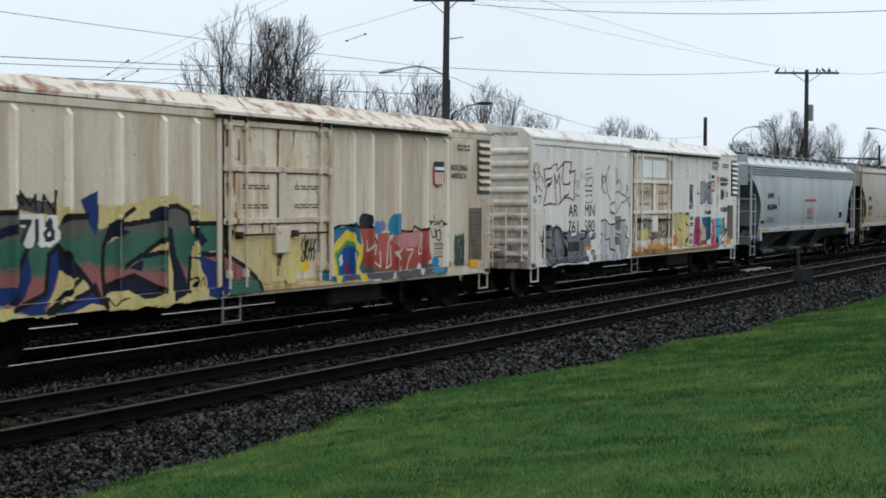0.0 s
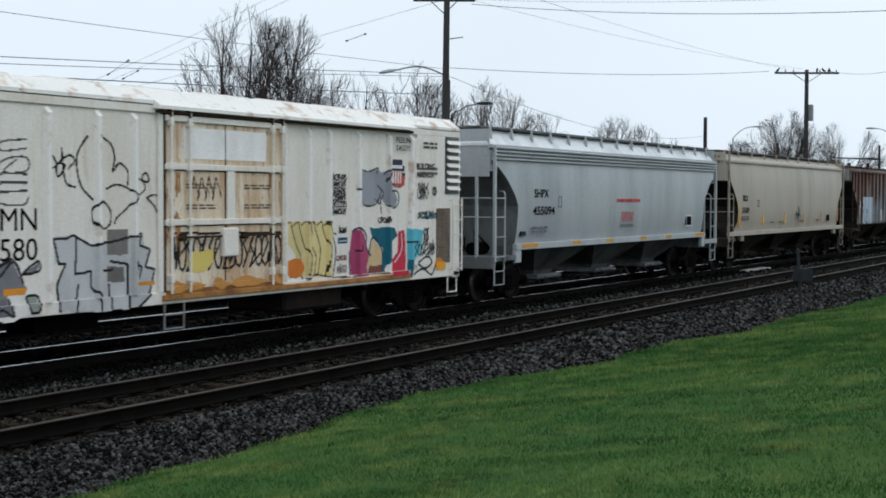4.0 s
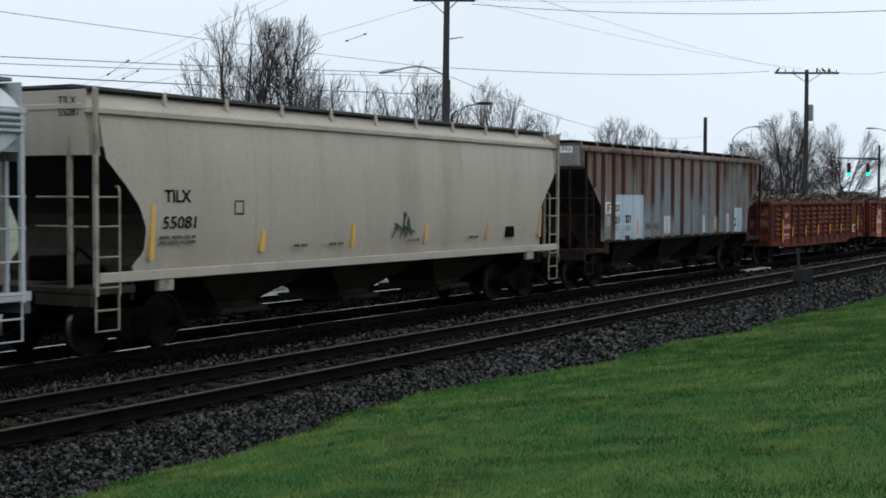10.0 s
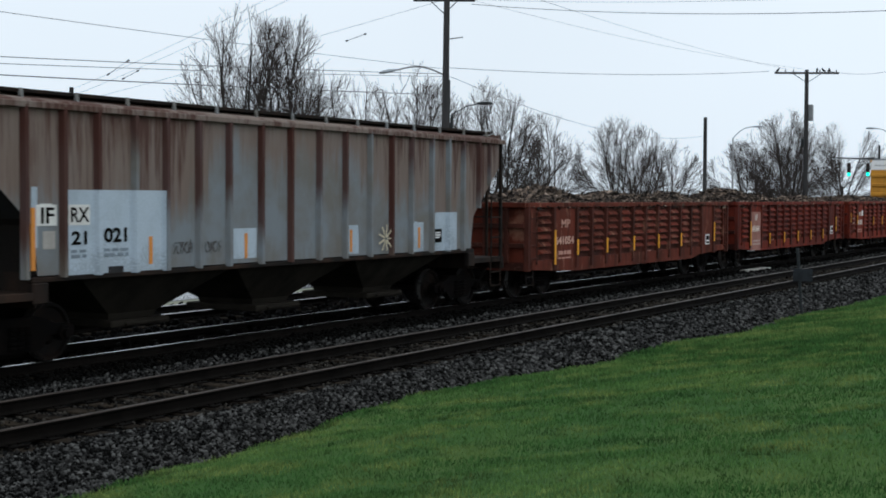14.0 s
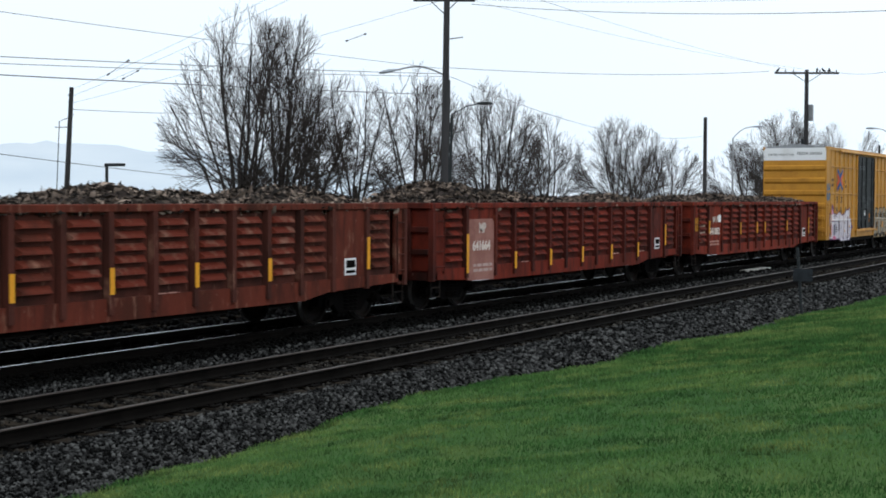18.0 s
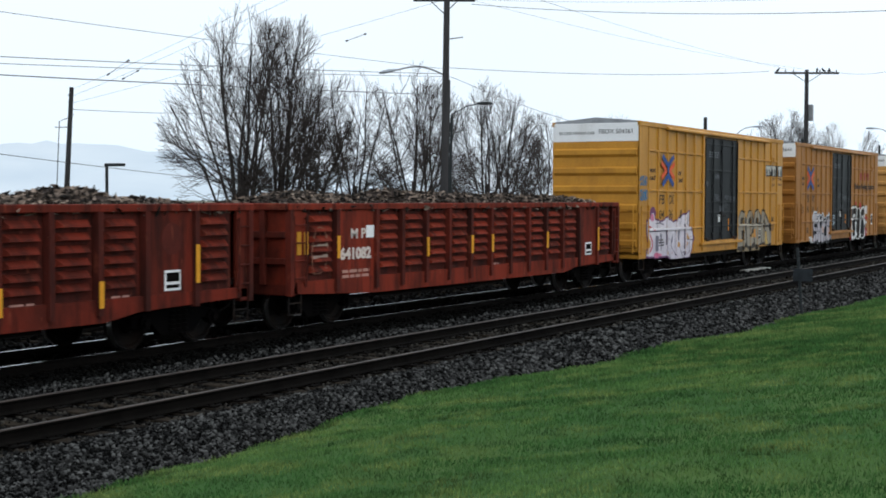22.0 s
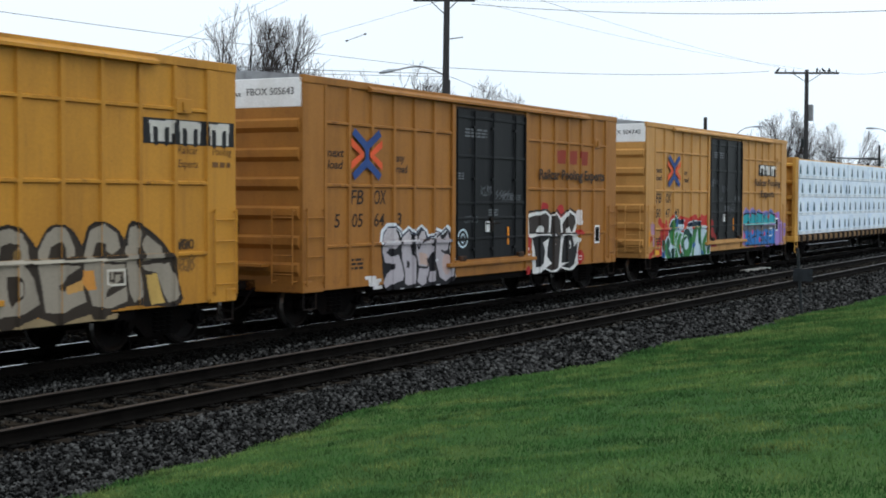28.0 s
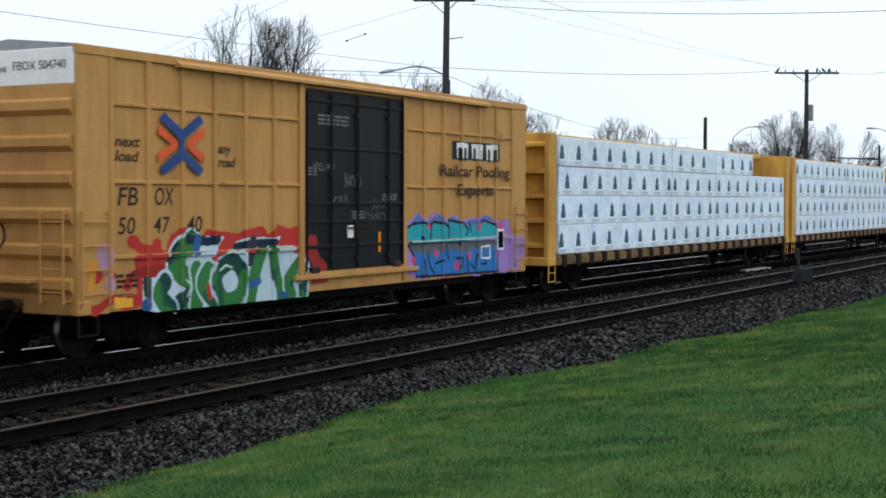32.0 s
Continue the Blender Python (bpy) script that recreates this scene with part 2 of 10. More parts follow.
# post paint with rust marks, made lighter to hold the light its crest catches
M_REEFER_POST = surface("worn_lit_cream_post", rgb(240, 231, 215), rgb(196, 166, 130), 0.55, 0, 2.0, 0.7, 22, 0.08, streak=6, spread=(0.5, 0.78),
                        stains=((rgb(134, 92, 60), (14, 14, 3), 0.64, 0.72, 0.7),))
M_ROOF_RUST = surface("peeling_roof_paint", rgb(228, 218, 204), rgb(146, 100, 70), 0.6, 0, 2.6, 0.9, 30, 0.2, spread=(0.5, 0.64))
M_RUST_STAIN = surface("rusty_door_sill", rgb(168, 120, 66), rgb(108, 70, 42), 0.7, 0, 3, 0.9, 40, 0.2)
M_GREY_HOPPER = surface("pale_grey_hopper_paint", rgb(168, 174, 177), rgb(144, 151, 155), 0.35, 0, 0.7, 0.7, 18, 0.04, streak=5,
                        stains=((rgb(136, 142, 146), (6, 1, 0.3), 0.56, 0.8, 0.45),))
M_GREY_DIRTY = surface("dirty_grey_paint", rgb(104, 108, 110), rgb(48, 47, 46), 0.65, 0, 1.2, 0.9, 25, 0.1, streak=3)
# lighter than the hopper sides: the brightness of facing the sky is painted in
M_PALE_ROOF = surface("sky_bright_hopper_roof", rgb(222, 226, 229), rgb(176, 180, 183), 0.4, 0, 1.0, 0.7, 20, 0.05, streak=3)
# slope sheets at the hopper ends: shade of the open end put into the colour
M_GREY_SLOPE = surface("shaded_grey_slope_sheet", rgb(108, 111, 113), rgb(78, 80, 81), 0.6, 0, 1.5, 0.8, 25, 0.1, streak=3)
M_SLOPE_DARK = surface("shade_dark_slope_sheet", rgb(44, 44, 45), rgb(28, 27, 26), 0.8, 0, 1.5, 0.8, 25, 0.1, streak=3)
M_CREAM_HOPPER = surface("cream_hopper_paint", rgb(170, 162, 150), rgb(144, 137, 126), 0.45, 0, 0.8, 0.5, 20, 0.05, streak=6,
                         stains=((rgb(132, 124, 112), (7, 1, 0.35), 0.56, 0.78, 0.45), (rgb(118, 104, 88), (24, 1, 0.5), 0.64, 0.76, 0.4)))
# cream hopper's end: grime and the cavity's shade together in the colour
M_END_GRIME_SHADE = surface("grime_and_shade_end_sheet", rgb(52, 47, 41), rgb(24, 22, 20), 0.8, 0, 1.2, 0.9, 25, 0.1, streak=3)
M_END_SLOPE_SHADE = surface("shade_grime_end_slope", rgb(24, 23, 23), rgb(14, 13, 13), 0.8, 0, 1.2, 0.9, 25, 0.1, streak=3)
M_CREAM_WORN = surface("worn_cream_irons", rgb(150, 144, 130), rgb(104, 98, 86), 0.7, 0, 4, 0.8, 25, 0.1)
M_WALKWAY = surface("grey_walkway_steel", rgb(70, 71, 70), rgb(48, 48, 47), 0.7, 0, 2, 0.8, 40, 0.2)
M_CREAM_DIRTY = surface("dirty_cream_paint", rgb(96, 90, 78), rgb(40, 36, 31), 0.7, 0, 1.2, 0.9, 25, 0.1, streak=3)
M_BAY = surface("dark_hopper_bay", rgb(44, 41, 36), rgb(24, 22, 20), 0.8, 0, 1.2, 0.8, 25, 0.15, streak=2, gloss=0.04)
M_RUSTY = rusted_panels("rusting_primer_panels", 2.13, 0.87)
M_RUST_POST = rusted_panels("rusting_primer_post", 0, 1, True)
M_PRIMER = surface("grey_primer", rgb(138, 146, 152), rgb(118, 104, 94), 0.6, 0, 1.2, 0.8, 24, 0.08, streak=4, spread=(0.5, 0.72))
M_RUST_BLACK = surface("rusty_black_end", rgb(30, 27, 25), rgb(58, 44, 36), 0.8, 0, 1.5, 0.8, 25, 0.15, streak=3, gloss=0.1)
M_GON = surface("oxide_red_gondola_paint", rgb(124, 46, 30), rgb(78, 34, 25), 0.7, 0, 0.9, 0.85, 26, 0.12, streak=2, spread=(0.42, 0.68), gloss=0.08,
                stains=((rgb(34, 20, 17), (4, 1, 0.6), 0.46, 0.66, 0.75), (rgb(166, 92, 66), (9, 1, 1.6), 0.62, 0.74, 0.4), (rgb(176, 146, 130), (11, 11, 9), 0.71, 0.76, 0.5)))
M_GON_DARK = surface("dark_oxide_paint", rgb(98, 37, 26), rgb(46, 24, 19), 0.7, 0, 1.1, 0.85, 26, 0.12, streak=2, gloss=0.1,
                     stains=((rgb(34, 20, 17), (4, 1, 0.6), 0.46, 0.66, 0.75), (rgb(166, 92, 66), (9, 1, 1.6), 0.62, 0.74, 0.4), (rgb(176, 146, 130), (11, 11, 9), 0.71, 0.76, 0.5)))
M_GON_BROWN = surface("brown_oxide_paint", rgb(112, 41, 28), rgb(68, 31, 24), 0.7, 0, 0.9, 0.85, 26, 0.12, streak=2, spread=(0.42, 0.68), gloss=0.08,
                      stains=((rgb(34, 20, 17), (4, 1, 0.6), 0.46, 0.66, 0.75), (rgb(166, 92, 66), (9, 1, 1.6), 0.62, 0.74, 0.4), (rgb(176, 146, 130), (11, 11, 9), 0.71, 0.76, 0.5)))
# deep and dull oxide also colour the louvre sheets, standing in for recess shade
M_GON_DEEP = surface("deep_brown_oxide_and_shade", rgb(84, 34, 26), rgb(48, 25, 20), 0.7, 0, 1.1, 0.85, 26, 0.12, streak=2, gloss=0.1,
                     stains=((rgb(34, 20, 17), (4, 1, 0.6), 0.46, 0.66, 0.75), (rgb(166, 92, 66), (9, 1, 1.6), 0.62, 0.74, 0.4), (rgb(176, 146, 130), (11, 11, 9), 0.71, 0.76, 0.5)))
M_GON_TIRED = surface("tired_brown_oxide_paint", rgb(100, 47, 35), rgb(64, 36, 28), 0.75, 0, 0.9, 0.85, 26, 0.12, streak=2, spread=(0.42, 0.68), gloss=0.08,
                      stains=((rgb(40, 26, 22), (4, 1, 0.6), 0.5, 0.68, 0.6), (rgb(158, 118, 98), (5, 1, 1.2), 0.56, 0.7, 0.6), (rgb(176, 146, 130), (11, 11, 9), 0.69, 0.76, 0.5)))
M_GON_DULL = surface("dull_brown_oxide_and_shade", rgb(80, 43, 35), rgb(50, 31, 26), 0.75, 0, 1.1, 0.85, 26, 0.12, streak=2, gloss=0.1,
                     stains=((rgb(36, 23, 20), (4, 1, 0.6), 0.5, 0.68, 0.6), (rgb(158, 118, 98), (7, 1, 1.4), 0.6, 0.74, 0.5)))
M_GON_WORN = surface("scraped_oxide_paint", rgb(98, 42, 30), rgb(146, 116, 100), 0.75, 0, 3.0, 0.7, 26, 0.15, streak=2, spread=(0.52, 0.72), gloss=0.1)
M_GON_PATCH = surface("faded_pink_patch", rgb(150, 104, 94), rgb(122, 78, 68), 0.65, 0, 2.0, 0.8, 26, 0.05)
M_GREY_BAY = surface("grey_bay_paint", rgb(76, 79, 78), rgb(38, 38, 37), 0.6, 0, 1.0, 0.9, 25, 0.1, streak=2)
M_GRILLE = surface("rusty_radiator_mesh", rgb(118, 104, 90), rgb(78, 62, 50), 0.7, 0, 3, 0.8, 60, 0.3, streak=3)
M_SILL_A = surface("stained_cream_sill", rgb(198, 178, 132), rgb(150, 110, 64), 0.65, 0, 3, 0.8, 40, 0.2)
M_CHIPS = surface("wood_debris", rgb(88, 77, 68), rgb(54, 47, 42), 0.9, 0, 1.5, 0.9, 20, 0.3, random=0.95, island=True)
M_MOUND = surface("debris_mound", rgb(58, 48, 42), rgb(36, 30, 27), 0.95, 0, 3, 0.9, 20, 1.0, distance=0.05)
M_YELLOW = surface("boxcar_yellow_paint", rgb(190, 135, 48), rgb(154, 106, 42), 0.5, 0, 1.2, 0.8, 22, 0.06, streak=4, spread=(0.45, 0.75),
                   stains=((rgb(134, 92, 40), (6, 1, 0.4), 0.52, 0.75, 0.4), (rgb(96, 58, 34), (14, 1, 0.9), 0.64, 0.76, 0.5), (rgb(84, 50, 34), (4, 4, 3), 0.58, 0.7, 0.6, 1.25, 0.6), (rgb(86, 54, 38), (9, 9, 7), 0.71, 0.76, 0.6)))
M_TAN = surface("faded_tan_yellow_paint", rgb(158, 106, 46), rgb(126, 84, 40), 0.55, 0, 1.2, 0.8, 22, 0.06, streak=4, spread=(0.45, 0.75),
                stains=((rgb(112, 74, 38), (6, 1, 0.4), 0.52, 0.75, 0.4), (rgb(96, 58, 34), (14, 1, 0.9), 0.64, 0.76, 0.5), (rgb(84, 50, 34), (4, 4, 3), 0.58, 0.7, 0.6, 1.25, 0.6), (rgb(86, 54, 38), (9, 9, 7), 0.71, 0.76, 0.6)))
M_TAN_PALE = surface("weathered_yellow_paint", rgb(190, 142, 80), rgb(158, 114, 62), 0.55, 0, 1.2, 0.8, 22, 0.06, streak=4, spread=(0.45, 0.75),
                     stains=((rgb(140, 98, 54), (6, 1, 0.4), 0.52, 0.75, 0.4), (rgb(96, 58, 34), (14, 1, 0.9), 0.64, 0.76, 0.5), (rgb(84, 50, 34), (4, 4, 3), 0.58, 0.7, 0.6, 1.25, 0.6), (rgb(86, 54, 38), (9, 9, 7), 0.71, 0.76, 0.6)))
M_DOOR = surface("charcoal_door_paint", rgb(14, 16, 19), rgb(24, 26, 30), 0.5, 0, 1.2, 0.8, 24, 0.08, streak=4, gloss=0.14, stains=((rgb(40, 40, 42), (8, 1, 0.5), 0.52, 0.75, 0.6), (rgb(52, 38, 30), (6, 6, 4), 0.66, 0.74, 0.6)))
M_WHITE = surface("white_end_panel", rgb(236, 236, 236), rgb(212, 210, 206), 0.55, 0, 1.4, 0.6, 24, 0.03, streak=3)
M_BEAMYEL = surface("lumber_car_yellow", rgb(206, 156, 72), rgb(160, 116, 58), 0.6, 0, 1.2, 0.8, 24, 0.1, streak=3)
M_WRAP = surface("white_lumber_wrap", rgb(228, 241, 255), rgb(198, 218, 240), 0.35, 0, 1.6, 0.8, 7, 0.5, distance=0.06, random=0.06)
M_DECK = surface("lumber_deck", rgb(120, 94, 62), rgb(72, 58, 44), 0.8, 0, 2, 0.8, 30, 0.2)


# ---- building helpers ----
class Geo:
    """Collects simple solids into one mesh."""

    def __init__(self):
        self.v, self.f, self.m, self.mi = [], [], [], 0

    def add(self, vs, fs):
        k = len(self.v)
        self.v += [tuple(p) for p in vs]
        self.f += [tuple(i + k for i in q) for q in fs]
        self.m += [self.mi] * len(fs)
        return self

    def box(self, x0, x1, y0, y1, z0, z1, c=0.0):
        if c <= 0:
            vs = [(x, y, z) for x in (x0, x1) for y in (y0, y1) for z in (z0, z1)]
            return self.add(vs, [(0, 1, 3, 2), (4, 6, 7, 5), (0, 4, 5, 1), (2, 3, 7, 6), (0, 2, 6, 4), (1, 5, 7, 3)])
        lo, hi = (x0, y0, z0), (x1, y1, z1)
        vs, ix = [], {}
        for a in (0, 1):
            for b in (0, 1):
                for d in (0, 1):
                    for ax in range(3):
                        p = []
                        for k, s in enumerate((a, b, d)):
                            e = hi[k] if s else lo[k]
                            p.append(e if k == ax else e + (-c if s else c))
                        ix[a, b, d, ax] = len(vs)
                        vs.append(p)
        fs = []
        for ax in range(3):
            o = [k for k in range(3) if k != ax]
            for s in (0, 1):
                q = []
                for u, w in ((0, 0), (1, 0), (1, 1), (0, 1)):
                    key = [0, 0, 0]
                    key[ax], key[o[0]], key[o[1]] = s, u, w
                    q.append(ix[key[0], key[1], key[2], ax])
                fs.append(q)
            for u in (0, 1):
                for w in (0, 1):
                    k0, k1 = [0, 0, 0], [0, 0, 0]
                    k0[o[0]], k0[o[1]] = u, w
                    k1[o[0]], k1[o[1]] = u, w
                    k0[ax], k1[ax] = 0, 1
                    fs.append((ix[(*k0, o[0])], ix[(*k1, o[0])], ix[(*k1, o[1])], ix[(*k0, o[1])]))
        for a in (0, 1):
            for b in (0, 1):
                for d in (0, 1):
                    fs.append(tuple(ix[a, b, d, ax] for ax in range(3)))
        return self.add(vs, fs)

    def prism(self, poly, axis, lo, hi):
        """poly: outline in the two other axes (x z for axis y, y z for axis x, x y for axis z)."""
        n = len(poly)
        put = {"y": lambda a, b, w: (a, w, b), "x": lambda a, b, w: (w, a, b), "z": lambda a, b, w: (a, b, w)}[axis]
        vs = [put(a, b, lo) for a, b in poly] + [put(a, b, hi) for a, b in poly]
        fs = [tuple(range(n)), tuple(range(2 * n - 1, n - 1, -1))] + [(i, (i + 1) % n, (i + 1) % n + n, i + n) for i in range(n)]
        return self.add(vs, fs)

    def tube(self, p, q, r, n=6, r2=None):
        p, q = Vector(p), Vector(q)
        d = (q - p).normalized()
        a = d.orthogonal().normalized()
        b = d.cross(a)
        r2 = r if r2 is None else r2
        vs = []
        for c, rr in ((p, r), (q, r2)):
            for i in range(n):
                t = 2 * math.pi * i / n
                vs.append(c + (a * math.cos(t) + b * math.sin(t)) * rr)
        return self.add(vs, [(i, (i + 1) % n, (i + 1) % n + n, i + n) for i in range(n)] + [tuple(range(n)), tuple(range(2 * n - 1, n - 1, -1))])

    def path(self, pts, r, n=6):
        """One bent tube through the points."""
        pts = [Vector(p) for p in pts]
        vs, side = [], None
        for k, p in enumerate(pts):
            d = (pts[min(k + 1, len(pts) - 1)] - pts[max(k - 1, 0)]).normalized()
            side = d.orthogonal().normalized() if side is None else (side - d * side.dot(d)).normalized()
            up = d.cross(side)
            vs += [p + (side * math.cos(2 * math.pi * i / n) + up * math.sin(2 * math.pi * i / n)) * r for i in range(n)]
        m = len(pts)
        fs = [(k * n + i, k * n + (i + 1) % n, (k + 1) * n + (i + 1) % n, (k + 1) * n + i) for k in range(m - 1) for i in range(n)]
        return self.add(vs, fs + [tuple(range(n)), tuple(range(m * n - 1, m * n - n - 1, -1))])

    def lathe(self, prof, n=24, centre=(0, 0, 0)):
        """prof: (radius, y) pairs, turned about the y axis."""
        k = len(prof)
        vs = []
        for i in range(n):
            t = 2 * math.pi * i / n
            vs += [(centre[0] + r * math.cos(t), centre[1] + y, centre[2] + r * math.sin(t)) for r, y in prof]
        fs = [(i * k + j, i * k + j + 1, (i + 1) % n * k + j + 1, (i + 1) % n * k + j) for i in range(n) for j in range(k - 1)]
        return self.add(vs, fs)

    def loft(self, levels, closed=True):
        """levels: (z, x0, x1, half width) from bottom to top: a stack of rectangles."""
        vs = []
        for z, x0, x1, w in levels:
            vs += [(x0, -w, z), (x1, -w, z), (x1, w, z), (x0, w, z)]
        fs = [(4 * k + i, 4 * k + (i + 1) % 4, 4 * k + 4 + (i + 1) % 4, 4 * k + 4 + i) for k in range(len(levels) - 1) for i in range(4)]
        if closed:
            fs += [(0, 1, 2, 3), tuple(range(len(vs) - 1, len(vs) - 5, -1))]
        return self.add(vs, fs)

    def mesh(self, name, *mats):
        me = bpy.data.meshes.new(name)
        me.from_pydata(self.v, [], self.f)
        for m in mats:
            me.materials.append(m)
        if len(mats) > 1:
            me.polygons.foreach_set("material_index", self.m)
        return me


def part(name, geo, material, parent, label="", at=(0, 0, 0), smooth=False):
    """Links what geo holds (or a mesh) as one mesh object under a thing or a part."""
    me = geo if isinstance(geo, bpy.types.Mesh) else geo.mesh(name, *(material if isinstance(material, (list, tuple)) else (material,)))
    if smooth:
        me.polygons.foreach_set("use_smooth", [True] * len(me.polygons))
    ob = new(name, me)
    ob.parent = parent
    ob.location = at
    return tagged(ob, label)


def whole(name, geo, material, label, category, kind="", group="", at=(0, 0, 0)):
    me = geo if isinstance(geo, bpy.types.Mesh) else geo.mesh(name, *(material if isinstance(material, (list, tuple)) else (material,)))
    ob = new(name, me)
    ob.location = at
    return tagged(ob, label, category, group, kind)


def thing(name, label, category, group="", at=(0, 0, 0), kind=""):
    ob = new(name)
    ob.empty_display_size = 0.3
    ob.location = at
    return tagged(ob, label, category, group, kind)


def quads(name, verts, faces, mats, index=None):
    """A mesh from numpy arrays of corners and of equal-sided faces."""
    me = bpy.data.meshes.new(name)
    verts, faces = np.asarray(verts, np.float32), np.asarray(faces, np.int32)
    nf, k = faces.shape
    me.vertices.add(len(verts))
    me.vertices.foreach_set("co", verts.ravel())
    me.loops.add(nf * k)
    me.loops.foreach_set("vertex_index", faces.ravel())
    me.polygons.add(nf)
    me.polygons.foreach_set("loop_start", np.arange(0, nf * k, k, dtype=np.int32))
    for m in mats:
        me.materials.append(m)
    if index is not None:
        me.polygons.foreach_set("material_index", np.asarray(index, np.int32))
    me.update(calc_edges=True)
    return me


rng = np.random.default_rng(7)

# ---- ground ----
LAWN_EDGE = ((-80, 8.9), (5, 8.95), (9.4, 9.1), (12.4, 9.28), (14.5, 9.56), (16.6, 9.69), (19.2, 9.49), (21.2, 8.95), (25.3, 8.9),
             (27.3, 8.45), (32.8, 8.37), (39.5, 7.94), (60, 7.4), (900, 7.0))
EDGE_X, EDGE_Y = np.array(LAWN_EDGE).T


def edge_of_lawn(x):
    return np.interp(x, EDGE_X, EDGE_Y) + 0.05 * np.sin(np.asarray(x) * 3.1) + 0.03 * np.sin(np.asarray(x) * 7.7)


def lawn_z(x, y):
    e = edge_of_lawn(x)
    return -0.2 + 1.13 * np.clip((e - y) / 9.0, 0, 1.02) + 0.02 * np.sin(x * 0.9 + y * 1.3)


xs = np.unique(np.concatenate([np.linspace(-3000, -60, 12), np.arange(-60, 60, 0.5), np.linspace(60, 300, 50), np.linspace(300, 4000, 16)]))
ys = np.unique(np.concatenate([np.linspace(-2000, -20, 8), np.linspace(-20, -1, 6), np.arange(-1, 10.2, 0.3), [10.6, 14, 19, 23, 26, 34, 60, 150, 400, 1000, 3000]]))
gx, gy = np.meshgrid(xs, ys, indexing="ij")
gz = np.where(gy < edge_of_lawn(gx), lawn_z(gx, gy), -0.45)
gz = np.where(gy > 22.5, -0.32, gz)
nx, ny = gx.shape
idx = np.arange(nx * ny).reshape(nx, ny)
gf = np.stack([idx[:-1, :-1], idx[1:, :-1], idx[1:, 1:], idx[:-1, 1:]], -1).reshape(-1, 4)
cy = gy[:-1, :-1].ravel()
me = quads("ground", np.stack([gx, gy, gz], -1).reshape(-1, 3), gf, [M_GRASS_SOIL, M_EARTH], (cy > 9.9).astype(int))
me.polygons.foreach_set("use_smooth", [True] * len(me.polygons))
ground = tagged(new("ground", me), "green lawn sloping to the tracks, pale ground beyond", "ground", kind="structure")

# ballast bed: crowned under each of the three tracks
prof = [(None, -0.24), (10.05, -0.02), (13.0, -0.02), (13.9, -0.22), (14.7, -0.2), (18.6, -0.2), (19.4, -0.22), (22.3, -0.2), (23.2, -0.36)]
bx = np.unique(np.concatenate([[-300, -100], np.arange(-20, 80, 0.5), np.linspace(80, 300, 40), [600, 1500, 3000]]))
rows_v = []
for x in bx:
    e = float(edge_of_lawn(x))
    rows_v += [(x, e - 0.12 if y is None else y, z + 0.012 * math.sin(x * 5.1 + k)) for k, (y, z) in enumerate(prof)]
k = len(prof)
bf = [(i * k + j, (i + 1) * k + j, (i + 1) * k + j + 1, i * k + j + 1) for i in range(len(bx) - 1) for j in range(k - 1)]
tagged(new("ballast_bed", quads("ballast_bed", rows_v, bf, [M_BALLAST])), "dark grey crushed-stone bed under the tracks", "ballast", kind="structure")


def bed_z(x, y):
    e = edge_of_lawn(x) - 0.12
    t = np.clip((y - e) / np.maximum(10.05 - e, 0.05), 0, 1)
    z = -0.24 + 0.22 * t
    z = np.where(y > 13.0, np.interp(y, [13.0, 13.9, 14.7, 18.6, 19.4, 22.3], [-0.02, -0.22, -0.2, -0.2, -0.22, -0.2]), z)
    return z


def scatter_stones(name, n, x_rng, y_rng, size, mat, label, clear=(), lift=-0.1):
    """Loose angular stones, joined into one mesh; fewer further off."""
    u = rng.random(n)
    x = x_rng[0] * (x_rng[1] / x_rng[0]) ** u
    e = edge_of_lawn(x) if y_rng[0] is None else y_rng[0]
    y = e + rng.random(n) * (y_rng[1] - e)
    keep = np.ones(n, bool)
    for a, b in clear:
        keep &= ~((y > a) & (y < b))
    x, y = x[keep], y[keep]
    n = len(x)
    s = size * (0.5 + rng.random(n) ** 1.6) * np.clip(x / 14, 1, 1.7)
    z = bed_z(x, y) + s * (lift + 1.3 * rng.random(n) ** 1.4)
    base = np.array([(1, 0, -.3), (-.2, .9, -.35), (-.8, -.5, -.3), (.55, .5, .45), (-.5, .35, .5), (0, -.6, .42)])
    faces = np.array([(0, 1, 3), (1, 4, 3), (1, 2, 4), (2, 5, 4), (2, 0, 5), (0, 3, 5), (3, 4, 5)])
    v = base[None] * (0.55 + 0.9 * rng.random((n, 6, 3)))
    tip = rng.normal(0, 0.55, n)
    ct, st_ = np.cos(tip)[:, None], np.sin(tip)[:, None]
    v = np.stack([v[..., 0] * ct - v[..., 2] * st_, v[..., 1], v[..., 0] * st_ + v[..., 2] * ct], -1)
    a = rng.random(n) * 6.283
    ca, sa = np.cos(a)[:, None], np.sin(a)[:, None]
    v = np.stack([v[..., 0] * ca - v[..., 1] * sa, v[..., 0] * sa + v[..., 1] * ca, v[..., 2] * 1.15], -1) * s[:, None, None]
    v += np.stack([x, y, z], -1)[:, None]
    f = faces[None] + (np.arange(n) * 6)[:, None, None]
    tagged(new(name, quads(name, v.reshape(-1, 3), f.reshape(-1, 3), [mat])), label, "gravel", kind="stuff")


scatter_stones("ballast_stones", 135000, (8.2, 70), (None, 10.35), 0.023, M_STONE, "grey crushed ballast stones on the track shoulder")
